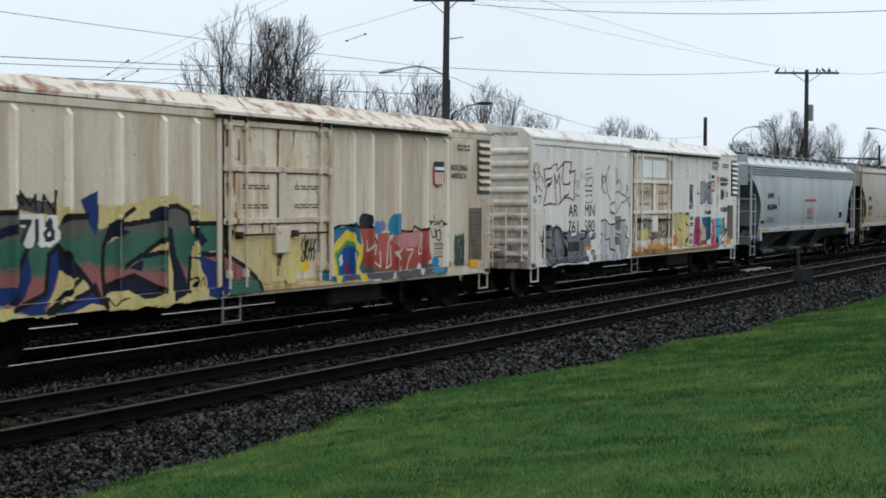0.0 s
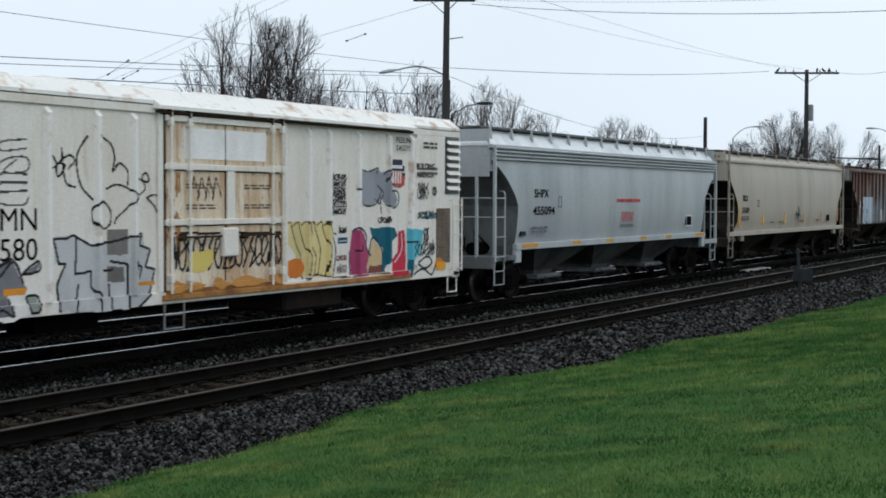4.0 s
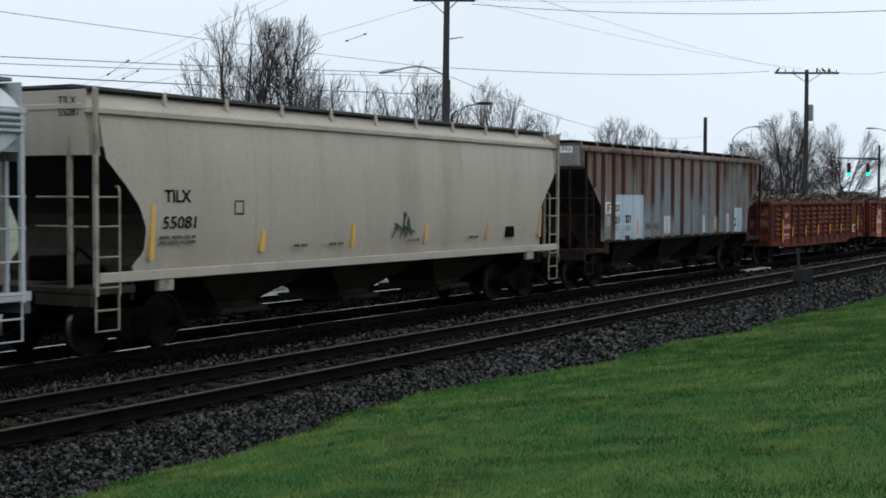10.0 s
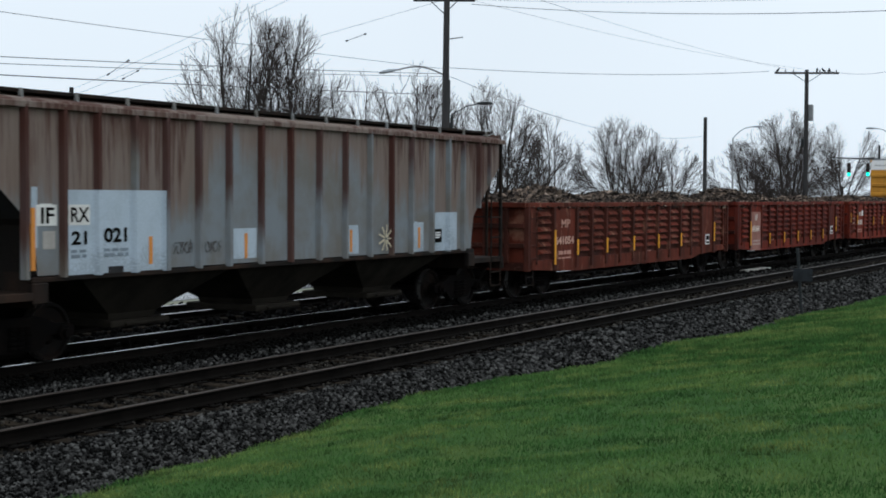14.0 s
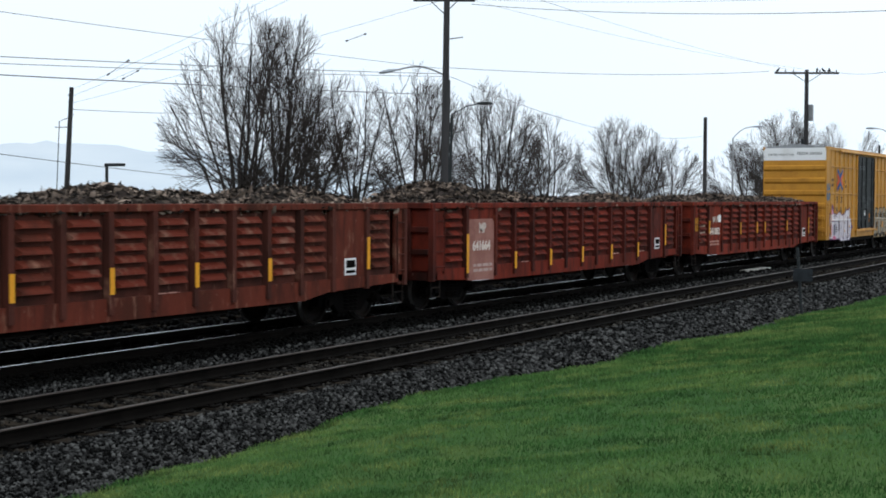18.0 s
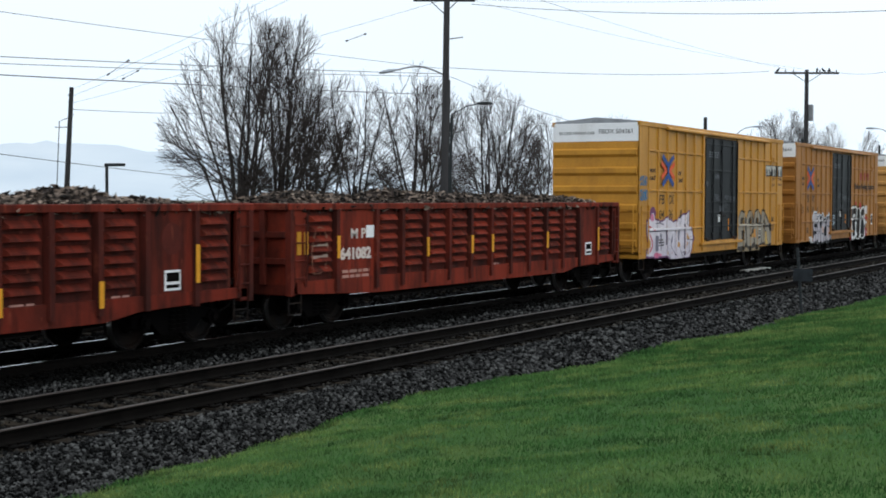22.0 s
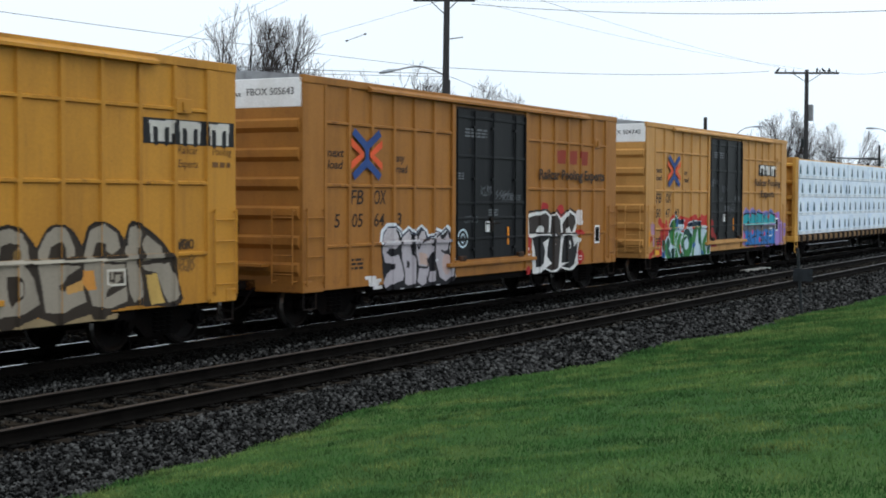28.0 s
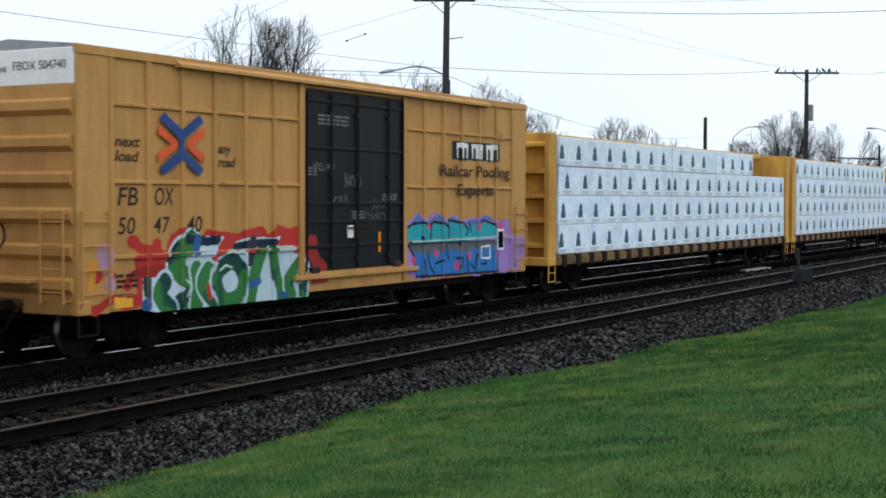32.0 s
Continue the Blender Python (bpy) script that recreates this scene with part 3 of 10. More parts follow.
scatter_stones("track_stones", 45000, (9, 90), (10.35, 13.3), 0.024, M_STONE_DARK, "brown-grey stones between the near rails and ties", clear=((10.68, 10.9), (12.18, 12.4)), lift=-0.6)
scatter_stones("middle_stones", 52000, (11, 110), (13.0, 14.9), 0.021, M_STONE, "grey ballast stones between the two tracks")
# stones beside and under the train carry its shade in their colour
scatter_stones("oily_stones", 24000, (12, 110), (14.8, 15.8), 0.028, M_STONE_OIL_SHADE, "ballast stones beside the train, oil and painted shade in their colour")
scatter_stones("far_stones", 9000, (14, 110), (16.1, 22.3), 0.045, M_STONE_OIL_SHADE, "dark stones under and behind the train")

# grass blades
n = 190000
u = rng.random(n)
bxs = 8.0 * (46 / 8.0) ** u
bys = edge_of_lawn(bxs) + 0.06
bys = bys - rng.random(n) * (bys - np.maximum(0.18 * bxs - 0.4, -1.0))
size = (0.03 + 0.04 * rng.random(n)) * np.clip(bxs / 18, 0.8, 1.6)
bz = lawn_z(bxs, bys) - 0.01
ang = rng.random(n) * 6.283
wid = 0.007 * np.clip(bxs / 12, 1, 3) * (0.7 + 0.6 * rng.random(n))
dx, dy = np.cos(ang) * wid, np.sin(ang) * wid
lean = (rng.random((n, 2)) - 0.5) * size[:, None] * 1.1
v = np.zeros((n, 3, 3))
v[:, 0] = np.stack([bxs - dx, bys - dy, bz], -1)
v[:, 1] = np.stack([bxs + dx, bys + dy, bz], -1)
v[:, 2] = np.stack([bxs + lean[:, 0], bys + lean[:, 1], bz + size], -1)
tagged(new("grass", quads("grass", v.reshape(-1, 3), np.arange(3 * n).reshape(-1, 3), [M_BLADE])), "short bright green mown grass", "grass", kind="stuff")

# road beyond the railway, with kerbs and a pavement
whole("road", Geo().box(-400, 1500, 25.0, 34.0, -0.4, -0.3), M_ASPHALT, "wet grey asphalt road behind the railway", "road", "structure")
whole("kerb", Geo().box(-400, 1500, 34.0, 34.18, -0.4, -0.16, 0.02), M_KERB, "pale concrete kerb along the road", "kerb", "structure")
whole("pavement", Geo().box(-400, 1500, 34.18, 36.2, -0.4, -0.17), M_KERB, "pale concrete pavement beside the road", "pavement", "structure")


# ---- tracks ----
RAIL = [(-0.075, 0.0), (0.075, 0.0), (0.075, 0.012), (0.02, 0.03), (0.012, 0.045), (0.012, 0.115), (0.034, 0.128), (0.036, 0.15),
        (0.028, 0.158), (-0.028, 0.158), (-0.036, 0.15), (-0.034, 0.128), (-0.012, 0.115), (-0.012, 0.045), (-0.02, 0.03), (-0.075, 0.012)]


def rail_mesh(length, head):
    g = Geo().prism(RAIL, "x", 0, length)
    me = g.mesh("rail", M_RAIL, head)
    flags = [0] * len(me.polygons)
    for p in me.polygons:
        if p.center.z > 0.152:
            flags[p.index] = 1
    me.polygons.foreach_set("material_index", flags)
    return me


def tie_mesh():
    return Geo().box(-0.115, 0.115, -1.3, 1.3, -0.18, 0, 0.012).mesh("tie", M_TIE)


def plate_mesh():
    g = Geo().box(-0.1, 0.1, -0.19, 0.19, 0, 0.018)
    for y in (-0.11, 0.11):
        for x in (-0.06, 0.06):
            g.box(x - 0.012, x + 0.012, y - 0.012, y + 0.012, 0.018, 0.04)
    return g.mesh("tie_plate", M_RAIL)


TIE_ME, PLATE_ME = tie_mesh(), plate_mesh()
RAIL_WORN, RAIL_BRIGHT = rail_mesh(1400.0, M_RAILTOP), rail_mesh(1400.0, M_POLISHED)


def track(label, y, top, near, rail):
    t = thing("railway_track", label, "track", at=(0, y, top), kind="structure")
    for dy in (-0.7525, 0.7525):
        part("rail", rail, None, t, at=(-200, dy, -0.158), label="rusty steel rail with worn bright head")
    r = random.Random(int(y * 10))
    x0, x1 = near
    x = x0
    while x < x1:
        o = part("tie", TIE_ME, None, t, at=(x, r.uniform(-0.04, 0.04), -0.178 + r.uniform(-0.012, 0.008)))
        o.rotation_euler = (0, 0, r.uniform(-0.02, 0.02))
        if x < 38:
            for dy in (-0.7525, 0.7525):
                part("tie_plate", PLATE_ME, None, t, at=(x, dy, -0.176))
        x += 0.535
    rest = Geo()
    for a, b in ((-60, x0), (x1, x1 + 150)):
        x = a
        while x < b:
            rest.box(x - 0.115, x + 0.115, -1.3, 1.3, -0.36, -0.178)
            x += 0.535
    part("distant_ties", rest, M_TIE, t)
    return t


track("near railway track with dark wooden ties", 11.536, 0.18, (7.0, 62.0), RAIL_WORN)
track("railway track under the passing train", 16.62, 0.0, (12.0, 60.0), RAIL_BRIGHT)
track("rear railway track behind the train", 20.75, 0.0, (16.0, 50.0), RAIL_BRIGHT)
whole("crossing_slab", Geo().box(50.6, 53.4, 15.1, 15.5, -0.24, -0.1, 0.02), M_KERB, "pale concrete slab lying beside the rail", "slab")


# ---- posts, poles, lamps and wires ----
def marker_post():
    t = thing("marker_post", "thin dark metal marker post at the lawn edge", "post", at=(32.5, 8.42, -0.3))
    part("post", Geo().prism([(0.03, -0.3), (-0.03, -0.3), (0.12, 1.72), (0.18, 1.72)], "x", -0.014, 0.014), M_DARKMETAL, t)
    part("plate", Geo().box(-0.03, -0.02, -0.22, 0.24, 0.93, 1.23, 0.004), M_PLATE, t, "small dull grey metal plate")


def utility_pole(x, y, base, top, r, label, lean=(0, 0)):
    t = thing("utility_pole", label, "utility pole", at=(x, y, base))
    h = top - base
    g = Geo()
    pts = [(lean[0] * k / 4, lean[1] * k / 4, -0.6 + (h + 0.6) * k / 4) for k in range(5)]
    for k in range(4):
        g.tube(pts[k], pts[k + 1], r * (1.12 - 0.09 * k), 12, r * (1.12 - 0.09 * (k + 1)))
    part("pole", g, M_POLE, t)
    return t, h


def crossarm(t, z, a, half, insulators):
    """An arm with braces and insulators on a pole; a: its direction in degrees in plan."""
    c, s = math.cos(radians(a)), math.sin(radians(a))
    g = Geo()
    g.box(-half, half, -0.06, 0.06, -0.06, 0.06, 0.01)
    for sgn in (-1, 1):
        g.tube((sgn * half * 0.45, -0.07, -0.03), (0, -0.12, -0.6), 0.022, 6)
    g.v = [(p[0] * c - p[1] * s, p[0] * s + p[1] * c, p[2]) for p in g.v]
    arm = part("crossarm", g, M_POLE, t, at=(0, 0, z))
    ins = Geo().lathe([(0.0, -0.0), (0.03, 0.0), (0.05, 0.04), (0.03, 0.07), (0.055, 0.1), (0.03, 0.14), (0.0, 0.16)], 8)
    ins.v = [(p[0], p[2], p[1]) for p in ins.v]
    im = ins.mesh("insulator", M_GALV)
    for k in insulators:
        part("insulator", im, None, arm, at=(k * c, k * s, 0.06))


def cobra_lamp(parent, p0, p1, head):
    """A curved bracket arm with a cobra-head lamp; places relative to the parent."""
    p0, p1, head = Vector(p0), Vector(p1), Vector(head)
    pts = [p0.lerp(p1, k / 6) + Vector((0, 0, 0.25 * math.sin(math.pi * k / 6))) for k in range(7)]
    arm = part("lamp_arm", Geo().path(pts, 0.035, 6), M_GALV, parent)
    d = (head - p1).normalized()
    up = Vector((0, 0, 1))
    side = d.cross(up).normalized()
    g = Geo()
    secs = [(0, 0.05, 0.05), (0.2, 0.12, 0.08), (0.45, 0.18, 0.11), (0.75, 0.16, 0.1), (0.9, 0.07, 0.05)]
    vs = []
    for a, w, h in secs:
        for i in range(8):
            t = 2 * math.pi * i / 8
            vs.append(p1 + d * a + side * w * math.cos(t) + up * h * math.sin(t) * (1 if math.sin(t) > 0 else 0.5))
    g.add(vs, [(8 * k + i, 8 * k + (i + 1) % 8, 8 * k + 8 + (i + 1) % 8, 8 * k + 8 + i) for k in range(4) for i in range(8)] + [tuple(range(8)), tuple(range(39, 31, -1))])
    part("lamp_head", g, M_LAMP, arm, "grey cobra-head street lamp", smooth=True)


marker_post()
big, H = utility_pole(53.32, 29.64, -0.3, 12.2, 0.17, "tall brown wooden utility pole with crossarm and street lamp", (0.05, -0.12))
crossarm(big, 11.45, -61, 1.35, (-1.2, -0.6, 0.6, 1.2))
bracket = Geo().tube((0.05, -0.1, 9.75), (0.42, -0.72, 9.85), 0.025)
part("bracket", bracket, M_GALV, big)
part("conduit", Geo().tube((0.14, -0.16, 0), (0.17, -0.2, 8.0), 0.03), M_DARKMETAL, big)
cobra_lamp(big, (0, 0, 8.2), (-1.45, 1.5, 8.36), (-2.3, 1.95, 8.15))
rp, H = utility_pole(85.02, 22.0, -0.3, 10.4, 0.15, "weathered wooden utility pole with a wide crossarm")
crossarm(rp, 10.5, -61, 1.95, (-1.8, -1.3, -0.8, 0.8, 1.3, 1.8))
part("transformer_box", Geo().box(0.12, 0.4, -0.35, -0.02, 7.6, 8.6, 0.04), M_GALV, rp, "small grey transformer box")
part("riser", Geo().box(-0.3, -0.1, 0.05, 0.25, 6.0, 6.5, 0.03), M_DARKMETAL, rp)
utility_pole(77.2, 25.75, -0.3, 7.2, 0.13, "plain dark wooden pole without arms")
lp, H = utility_pole(51.9, 50.75, -0.3, 8.0, 0.14, "leaning grey wooden pole with pin insulators", (0.2, -0.45))
part("conduit", Geo().path([(-0.25, 0.35, 0), (-0.1, 0.1, 6.6), (0.1, -0.25, 6.75)], 0.025), M_DARKMETAL, lp)
part("bracket", Geo().path([(-0.2, 0.3, 6.3), (0.2, -0.5, 6.3)], 0.02), M_DARKMETAL, lp)
pin = Geo().tube((0.1, -0.3, 0), (0.22, -0.55, 0.02), 0.03).mesh("pin_insulator", M_GALV)
for z in (7.9, 7.55, 7.2, 6.9):
    part("pin_insulator", pin, None, lp, at=(0, 0, z))


def lot_lamp():
    t = thing("parking_lamp", "black square-headed parking lot lamp post", "lamp post", at=(52.97, 48.8, -0.3))
    part("post", Geo().box(-0.06, 0.06, -0.06, 0.06, -0.4, 4.45, 0.01), M_DARKMETAL, t)
    part("lamp_head", Geo().box(-0.1, 0.45, -0.85, 0.1, 4.35, 4.5, 0.03), M_DARKMETAL, t)


def street_lamp(x, y, tip, label, h):
    t = thing("street_lamp", label, "street lamp", at=(x, y, -0.3))
    part("post", Geo().tube((0, 0, -0.4), (0, 0, h - 0.9), 0.09, 10, 0.06), M_GALV, t)
    cobra_lamp(t, (0, 0, h - 0.9), (tip[0] * 0.7, tip[1] * 0.7, h), tip + (h,))
    return t


lot_lamp()
street_lamp(107.24, 33.5, (1.0, -1.9), "grey street lamp with a curved arm", 8.5)
street_lamp(113.4, 22.4, (-0.9, 1.65), "grey street lamp beside the road", 8.4)
back_lamp = thing("street_lamp", "dark thin lamp post with a flat head", "street lamp", at=(65.7, 36.15, -0.3))
part("post", Geo().tube((0, 0, -0.4), (0.05, -0.1, 7.3), 0.1, 8, 0.07), M_DARKMETAL, back_lamp)
part("lamp_arm", Geo().path([(0.05, -0.1, 7.3), (0.4, -0.8, 7.75), (0.8, -1.4, 7.9)], 0.03), M_DARKMETAL, back_lamp)
part("lamp_head", Geo().box(0.62, 1.18, -2.0, -1.3, 7.84, 7.98, 0.03), M_DARKMETAL, back_lamp)


def traffic_lights():
    t = thing("traffic_signal", "black traffic signal mast with two green lights lit", "traffic light", at=(112.85, 23.4, -0.3))
    part("mast", Geo().tube((0, 0, -0.4), (0, 0, 7.1), 0.13, 10, 0.09), M_DARKMETAL, t)
    part("mast_arm", Geo().tube((0, 0, 6.0), (-1.9, 3.4, 6.1), 0.07, 8, 0.05), M_DARKMETAL, t)
    lens_on = glow("green_lamp_lit", (0.02, 1.0, 0.62, 1), 4.0)
    lens_off = surface("dark_lens", rgb(40, 22, 20), None, 0.3)
    for px, py in ((-0.42, 0.78), (-1.15, 2.08)):
        head = part("signal_head", Geo().box(-0.11, 0.11, -0.14, 0.14, -0.12, 0.95, 0.03), M_DARKMETAL, t, at=(px, py, 4.75))
        head.rotation_euler = (0, 0, radians(12))
        for k, m in enumerate((lens_on, lens_off, lens_off)):
            g = Geo().lathe([(0.0, -0.03), (0.09, -0.02), (0.115, 0.0), (0.115, 0.03)], 16)
            g.v = [(p[1], p[0], p[2]) for p in g.v]
            part("signal_lens", g, m, head, "glowing green lens" if k == 0 else "unlit lens", at=(-0.14, 0, 0.05 + 0.36 * k))


traffic_lights()


def cable(a, b, sag, r=0.012, label="thin black overhead cable"):
    a, b = Vector(a), Vector(b)
    pts = [a.lerp(b, k / 14) - Vector((0, 0, sag * 4 * (k / 14) * (1 - k / 14))) for k in range(15)]
    whole("cable", Geo().path(pts, r, 5), M_WIRE, label, "cable", group="overhead cables")


def beyond(a, b, k):
    """b carried on past itself by k of the stretch from a."""
    return tuple(q + (q - p) * k for p, q in zip(a, b))


P_IN = [(53.3, 29.66, z) for z in (8.17, 7.95, 7.83, 7.04)]
P_LEFT = [(27.64, 29.31, z) for z in (7.7, 6.47, 6.28, 5.97)]
for p, q, r in zip(P_IN, P_LEFT, (0.009, 0.012, 0.01, 0.016)):
    cable(p, beyond(p, q, 0.5), 0.1, r)
cable((43.16, 45.84, 4.35), (72.19, 55.37, 3.51), 0.05, 0.016)
cable((51.95, 50.4, 6.9), (75.38, 49.63, 8.34), 0.3, 0.014)
cable((53.9, 28.62, 10.98), (41.68, -2.11, 8.1), 0.6, 0.012)
cable((53.2, 29.9, 11.25), (41.68, -2.11, 8.55), 0.5, 0.006)
cable((53.37, 29.54, 8.22), (83.9, 24.0, 10.3), 0.25, 0.012)
cable((85.55, 21.0, 10.35), (107.92, 21.98, 12.13), 0.2, 0.012)
cable((53.37, 29.54, 7.9), (125.52, 41.76, 8.41), 1.2, 0.012)
cable((53.84, 28.69, 11.2), (84.89, 22.24, 10.45), 0.3, 0.006)
cable((45.21, 21.58, 9.73), (84.47, 22.99, 10.42), 0.2, 0.006)
cable((52.12, 50.31, 7.9), (40.6, 29.87, 9.59), 0.1, 0.007)
cable((52.12, 50.31, 7.55), (45.2, 31.88, 10.4), 0.1, 0.007)
cable((52.12, 50.32, 7.2), (53.36, 29.55, 11.2), 0.1, 0.007)
for a, b in (((52.49, 34.2, 9.52), (52.77, 33.3, 9.83)), ((50.34, 46.31, 8.32), (48.93, 43.71, 8.78)), ((50.31, 45.33, 8.09), (49.14, 43.32, 8.31))):
    a, b = Vector(a), Vector(b)
    g = Geo().tube(a, b, 0.012, 6)
    for k in (0.05, 0.95):
        g.tube(a.lerp(b, k - 0.05), a.lerp(b, k + 0.05), 0.04, 8)
    whole("strain_insulator", g, M_WIRE, "dark strain insulator on a span wire", "insulator", group="span insulators")


def pigeon(x, y, z, turn):
    t = thing("bird", "small dark bird perched on the crossarm", "bird", group="perched birds", at=(x, y, z))
    t.rotation_euler = (0, 0, radians(turn))
    b = Geo().lathe([(0, -0.13), (0.05, -0.1), (0.075, -0.02), (0.06, 0.07), (0.02, 0.14)], 10)
    b.v = [(p[1], p[0], 0.1 + p[2] - p[1] * 0.5) for p in b.v]
    part("body", b, M_DARKMETAL, t, smooth=True)
    h = Geo().lathe([(0, -0.045), (0.035, -0.02), (0.04, 0.01), (0.02, 0.04), (0, 0.05)], 8)
    h.v = [(p[0] - 0.12, p[1], p[2] + 0.22) for p in h.v]
    part("head", h, M_DARKMETAL, t, smooth=True)
    part("tail", Geo().box(0.1, 0.26, -0.025, 0.025, 0.0, 0.02), M_DARKMETAL, t)


for x, y, a in ((85.3, 21.45, 20), (85.5, 21.1, -30), (84.15, 23.55, 60), (85.68, 20.8, 10)):
    pigeon(x, y, 10.26, a)


# ---- bare trees ----
def tree(x, y, height, radius, seed, limbs, label, rich=1.0, shift=0.0):
    """A bare tree: a short trunk, limbs that fan out and bend upwards, side shoots and many fine twigs in an egg-shaped crown."""
    r = random.Random(seed)
    wood, fine = [], []
    mid, up = 0.42 * height, 0.6 * height

    def room(p):
        """How far p lies towards the edge of the crown: 1 on it."""
        dx, dy = p.x - shift * 0.49 * p.z / mid, p.y + shift * 0.87 * p.z / mid
        e = 1.65 if p.z > mid else 2.0
        return ((math.hypot(dx, dy) / radius) ** e + (abs(p.z - mid) / up) ** e) ** (1 / e)

    def shoot(p, d, length, rad, level, bend):
        steps = (9, 6, 4, 3)[level]
        rad0 = rad
        for k in range(steps):
            q = p + d * (length / steps)
            if (level and room(q) > 1.0 + r.uniform(-0.05, 0.06)) or (k > 3 and room(q) > 1.04):
                return
            r2 = max(rad0 * (1 - 0.76 * (k + 1) / steps), 0.0085)
            (wood if level == 0 else fine).append((p, q, rad, r2))
            p, rad = q, r2
            d = (d + Vector((r.gauss(0, 0.05), r.gauss(0, 0.05), bend + r.gauss(0, 0.035)))).normalized()
            if level == 3 or (level == 0 and k < 1):
                continue
            for _ in range(1 + (r.random() < (0.9, 0.8, 0.5)[level] * rich)):
                a = r.uniform(0, 6.283)
                o = d.orthogonal().normalized()
                side = o * math.cos(a) + d.cross(o) * math.sin(a)
                away = Vector((p.x, p.y, (p.z - mid * 0.7) * 0.7)).normalized()
                ln = height * (0.27, 0.12, 0.06)[level] * r.uniform(0.6, 1.2)
                shoot(p, (d * 0.85 + side * r.uniform(0.55, 0.95) + away * 0.6).normalized(), ln, min(max(rad * 0.54, 0.0105), (0.052, 0.022, 0.013)[level]), level + 1, 0.025)

    for s in range(limbs):
        a = 6.283 * s * 0.382 + r.uniform(-0.3, 0.3)
        f = (s + 0.5) / limbs
        out = radius * (0.08 + 0.86 * f ** 0.9)
        low = r.uniform(0.1, 0.4) + 1.6 * (1 - f)
        goal = Vector((shift * 0.8, -shift * 1.4, 0)) + Vector((math.cos(a) * out, math.sin(a) * out, mid + up * max(0.0, 1 - (out / radius) ** 1.65) ** 0.606 * 0.97))
        start = Vector((math.cos(a) * 0.1, math.sin(a) * 0.1, low - 0.4))
        ln = (goal - start).length
        d = ((goal - start) / ln + Vector((math.cos(a), math.sin(a), 0)) * 0.22 * f).normalized()
        shoot(start, d, ln * 0.9, 0.1 * height / 12 * (1.15 - 0.4 * f), 0, 0.035)
    for s in range(limbs // 3 + 1):
        a = 2.4 * s + r.uniform(-0.4, 0.4)
        gz = height * r.uniform(0.26, 0.62)
        out = radius * math.sqrt(max(0.1, 1 - ((gz - mid) / up) ** 2)) * r.uniform(0.8, 0.98)
        start = Vector((0, 0, r.uniform(0.08, 0.24) * height))
        goal = Vector((math.cos(a) * out, math.sin(a) * out, gz))
        ln = (goal - start).length
        shoot(start, ((goal - start) / ln + Vector((0, 0, -0.1))).normalized(), ln, 0.055 * height / 12, 0, 0.02)
    wood.append((Vector((0, 0, -0.5)), Vector((0, 0, 2.2)), 0.28 * height / 12, 0.2 * height / 12))
    wood.append((Vector((0, 0, 2.2)), Vector((shift * 0.3, -shift * 0.4, 0.34 * height)), 0.2 * height / 12, 0.1 * height / 12))

    def tubes(segs, n, name, mat):
        m = len(segs)
        p = np.array([s[0] for s in segs])
        q = np.array([s[1] for s in segs])
        ra, rb = np.array([s[2] for s in segs]), np.array([s[3] for s in segs])
        d = q - p
        d /= np.linalg.norm(d, axis=1)[:, None]
        a = np.cross(d, np.where(np.abs(d[:, 2:3]) < 0.9, (0, 0, 1.0), (1.0, 0, 0)))
        a /= np.linalg.norm(a, axis=1)[:, None]
        b = np.cross(d, a)
        t = np.arange(n) * 2 * math.pi / n
        ring = a[:, None] * np.cos(t)[None, :, None] + b[:, None] * np.sin(t)[None, :, None]
        v = np.concatenate([p[:, None] + ring * ra[:, None, None], q[:, None] + ring * rb[:, None, None]], 1)
        i = np.arange(n)
        f = np.stack([i, (i + 1) % n, (i + 1) % n + n, i + n], -1)[None] + (np.arange(m) * 2 * n)[:, None, None]
        return quads(name, v.reshape(-1, 3), f.reshape(-1, 4), [mat])

    t = thing("bare_tree", label, "tree", group="row of bare trees", at=(x, y, -0.3))
    wood = [(tuple(p), tuple(q), a, b) for p, q, a, b in wood]
    fine = [(tuple(p), tuple(q), a, b) for p, q, a, b in fine]
    part("trunk", tubes(wood, 7, "trunk", M_BARK), None, t)
    part("crown", tubes(fine, 3, "crown", M_TWIG), None, t, "crown of fine bare brown twigs")


TREE = "leafless winter tree with steep grey-brown limbs"
for x, y, h, rad, sd, st, rich, shift in ((59.2, 45.2, 12.9, 4.5, 11, 11, 0.55, 0.05), (63.1, 45.5, 12.7, 4.1, 37, 10, 0.6, 0.3), (67.4, 46.2, 10.4, 3.2, 13, 7, 0.4, 0), (70.8, 45.4, 10.4, 3.7, 14, 7, 0.4, 0),
                                          (77.0, 45.0, 11.4, 4.4, 15, 8, 0.4, 0), (81.8, 46.5, 10.8, 3.5, 25, 7, 0.4, 0), (88.2, 45.4, 11.2, 4.3, 16, 8, 0.45, 0), (92.2, 46.0, 10.8, 3.4, 17, 7, 0.45, 0),
                                          (97.6, 45.2, 9.4, 3.9, 18, 7, 0.5, 0), (111.6, 45.0, 10.1, 4.3, 19, 8, 0.5, 0), (118.4, 45.6, 9.4, 3.9, 20, 7, 0.5, 0), (125.6, 45.3, 8.4, 4.0, 21, 7, 0.6, 0),
                                          (149.0, 45.0, 9.4, 5.2, 22, 9, 0.75, 0), (165.2, 45.0, 13.4, 6.6, 23, 10, 0.75, 0), (176.0, 47.0, 12.0, 5.6, 26, 9, 0.75, 0), (193.6, 45.0, 13.4, 7.6, 24, 10, 0.75, 0)):
    tree(x, y, h, rad, sd, st, TREE, rich, shift)

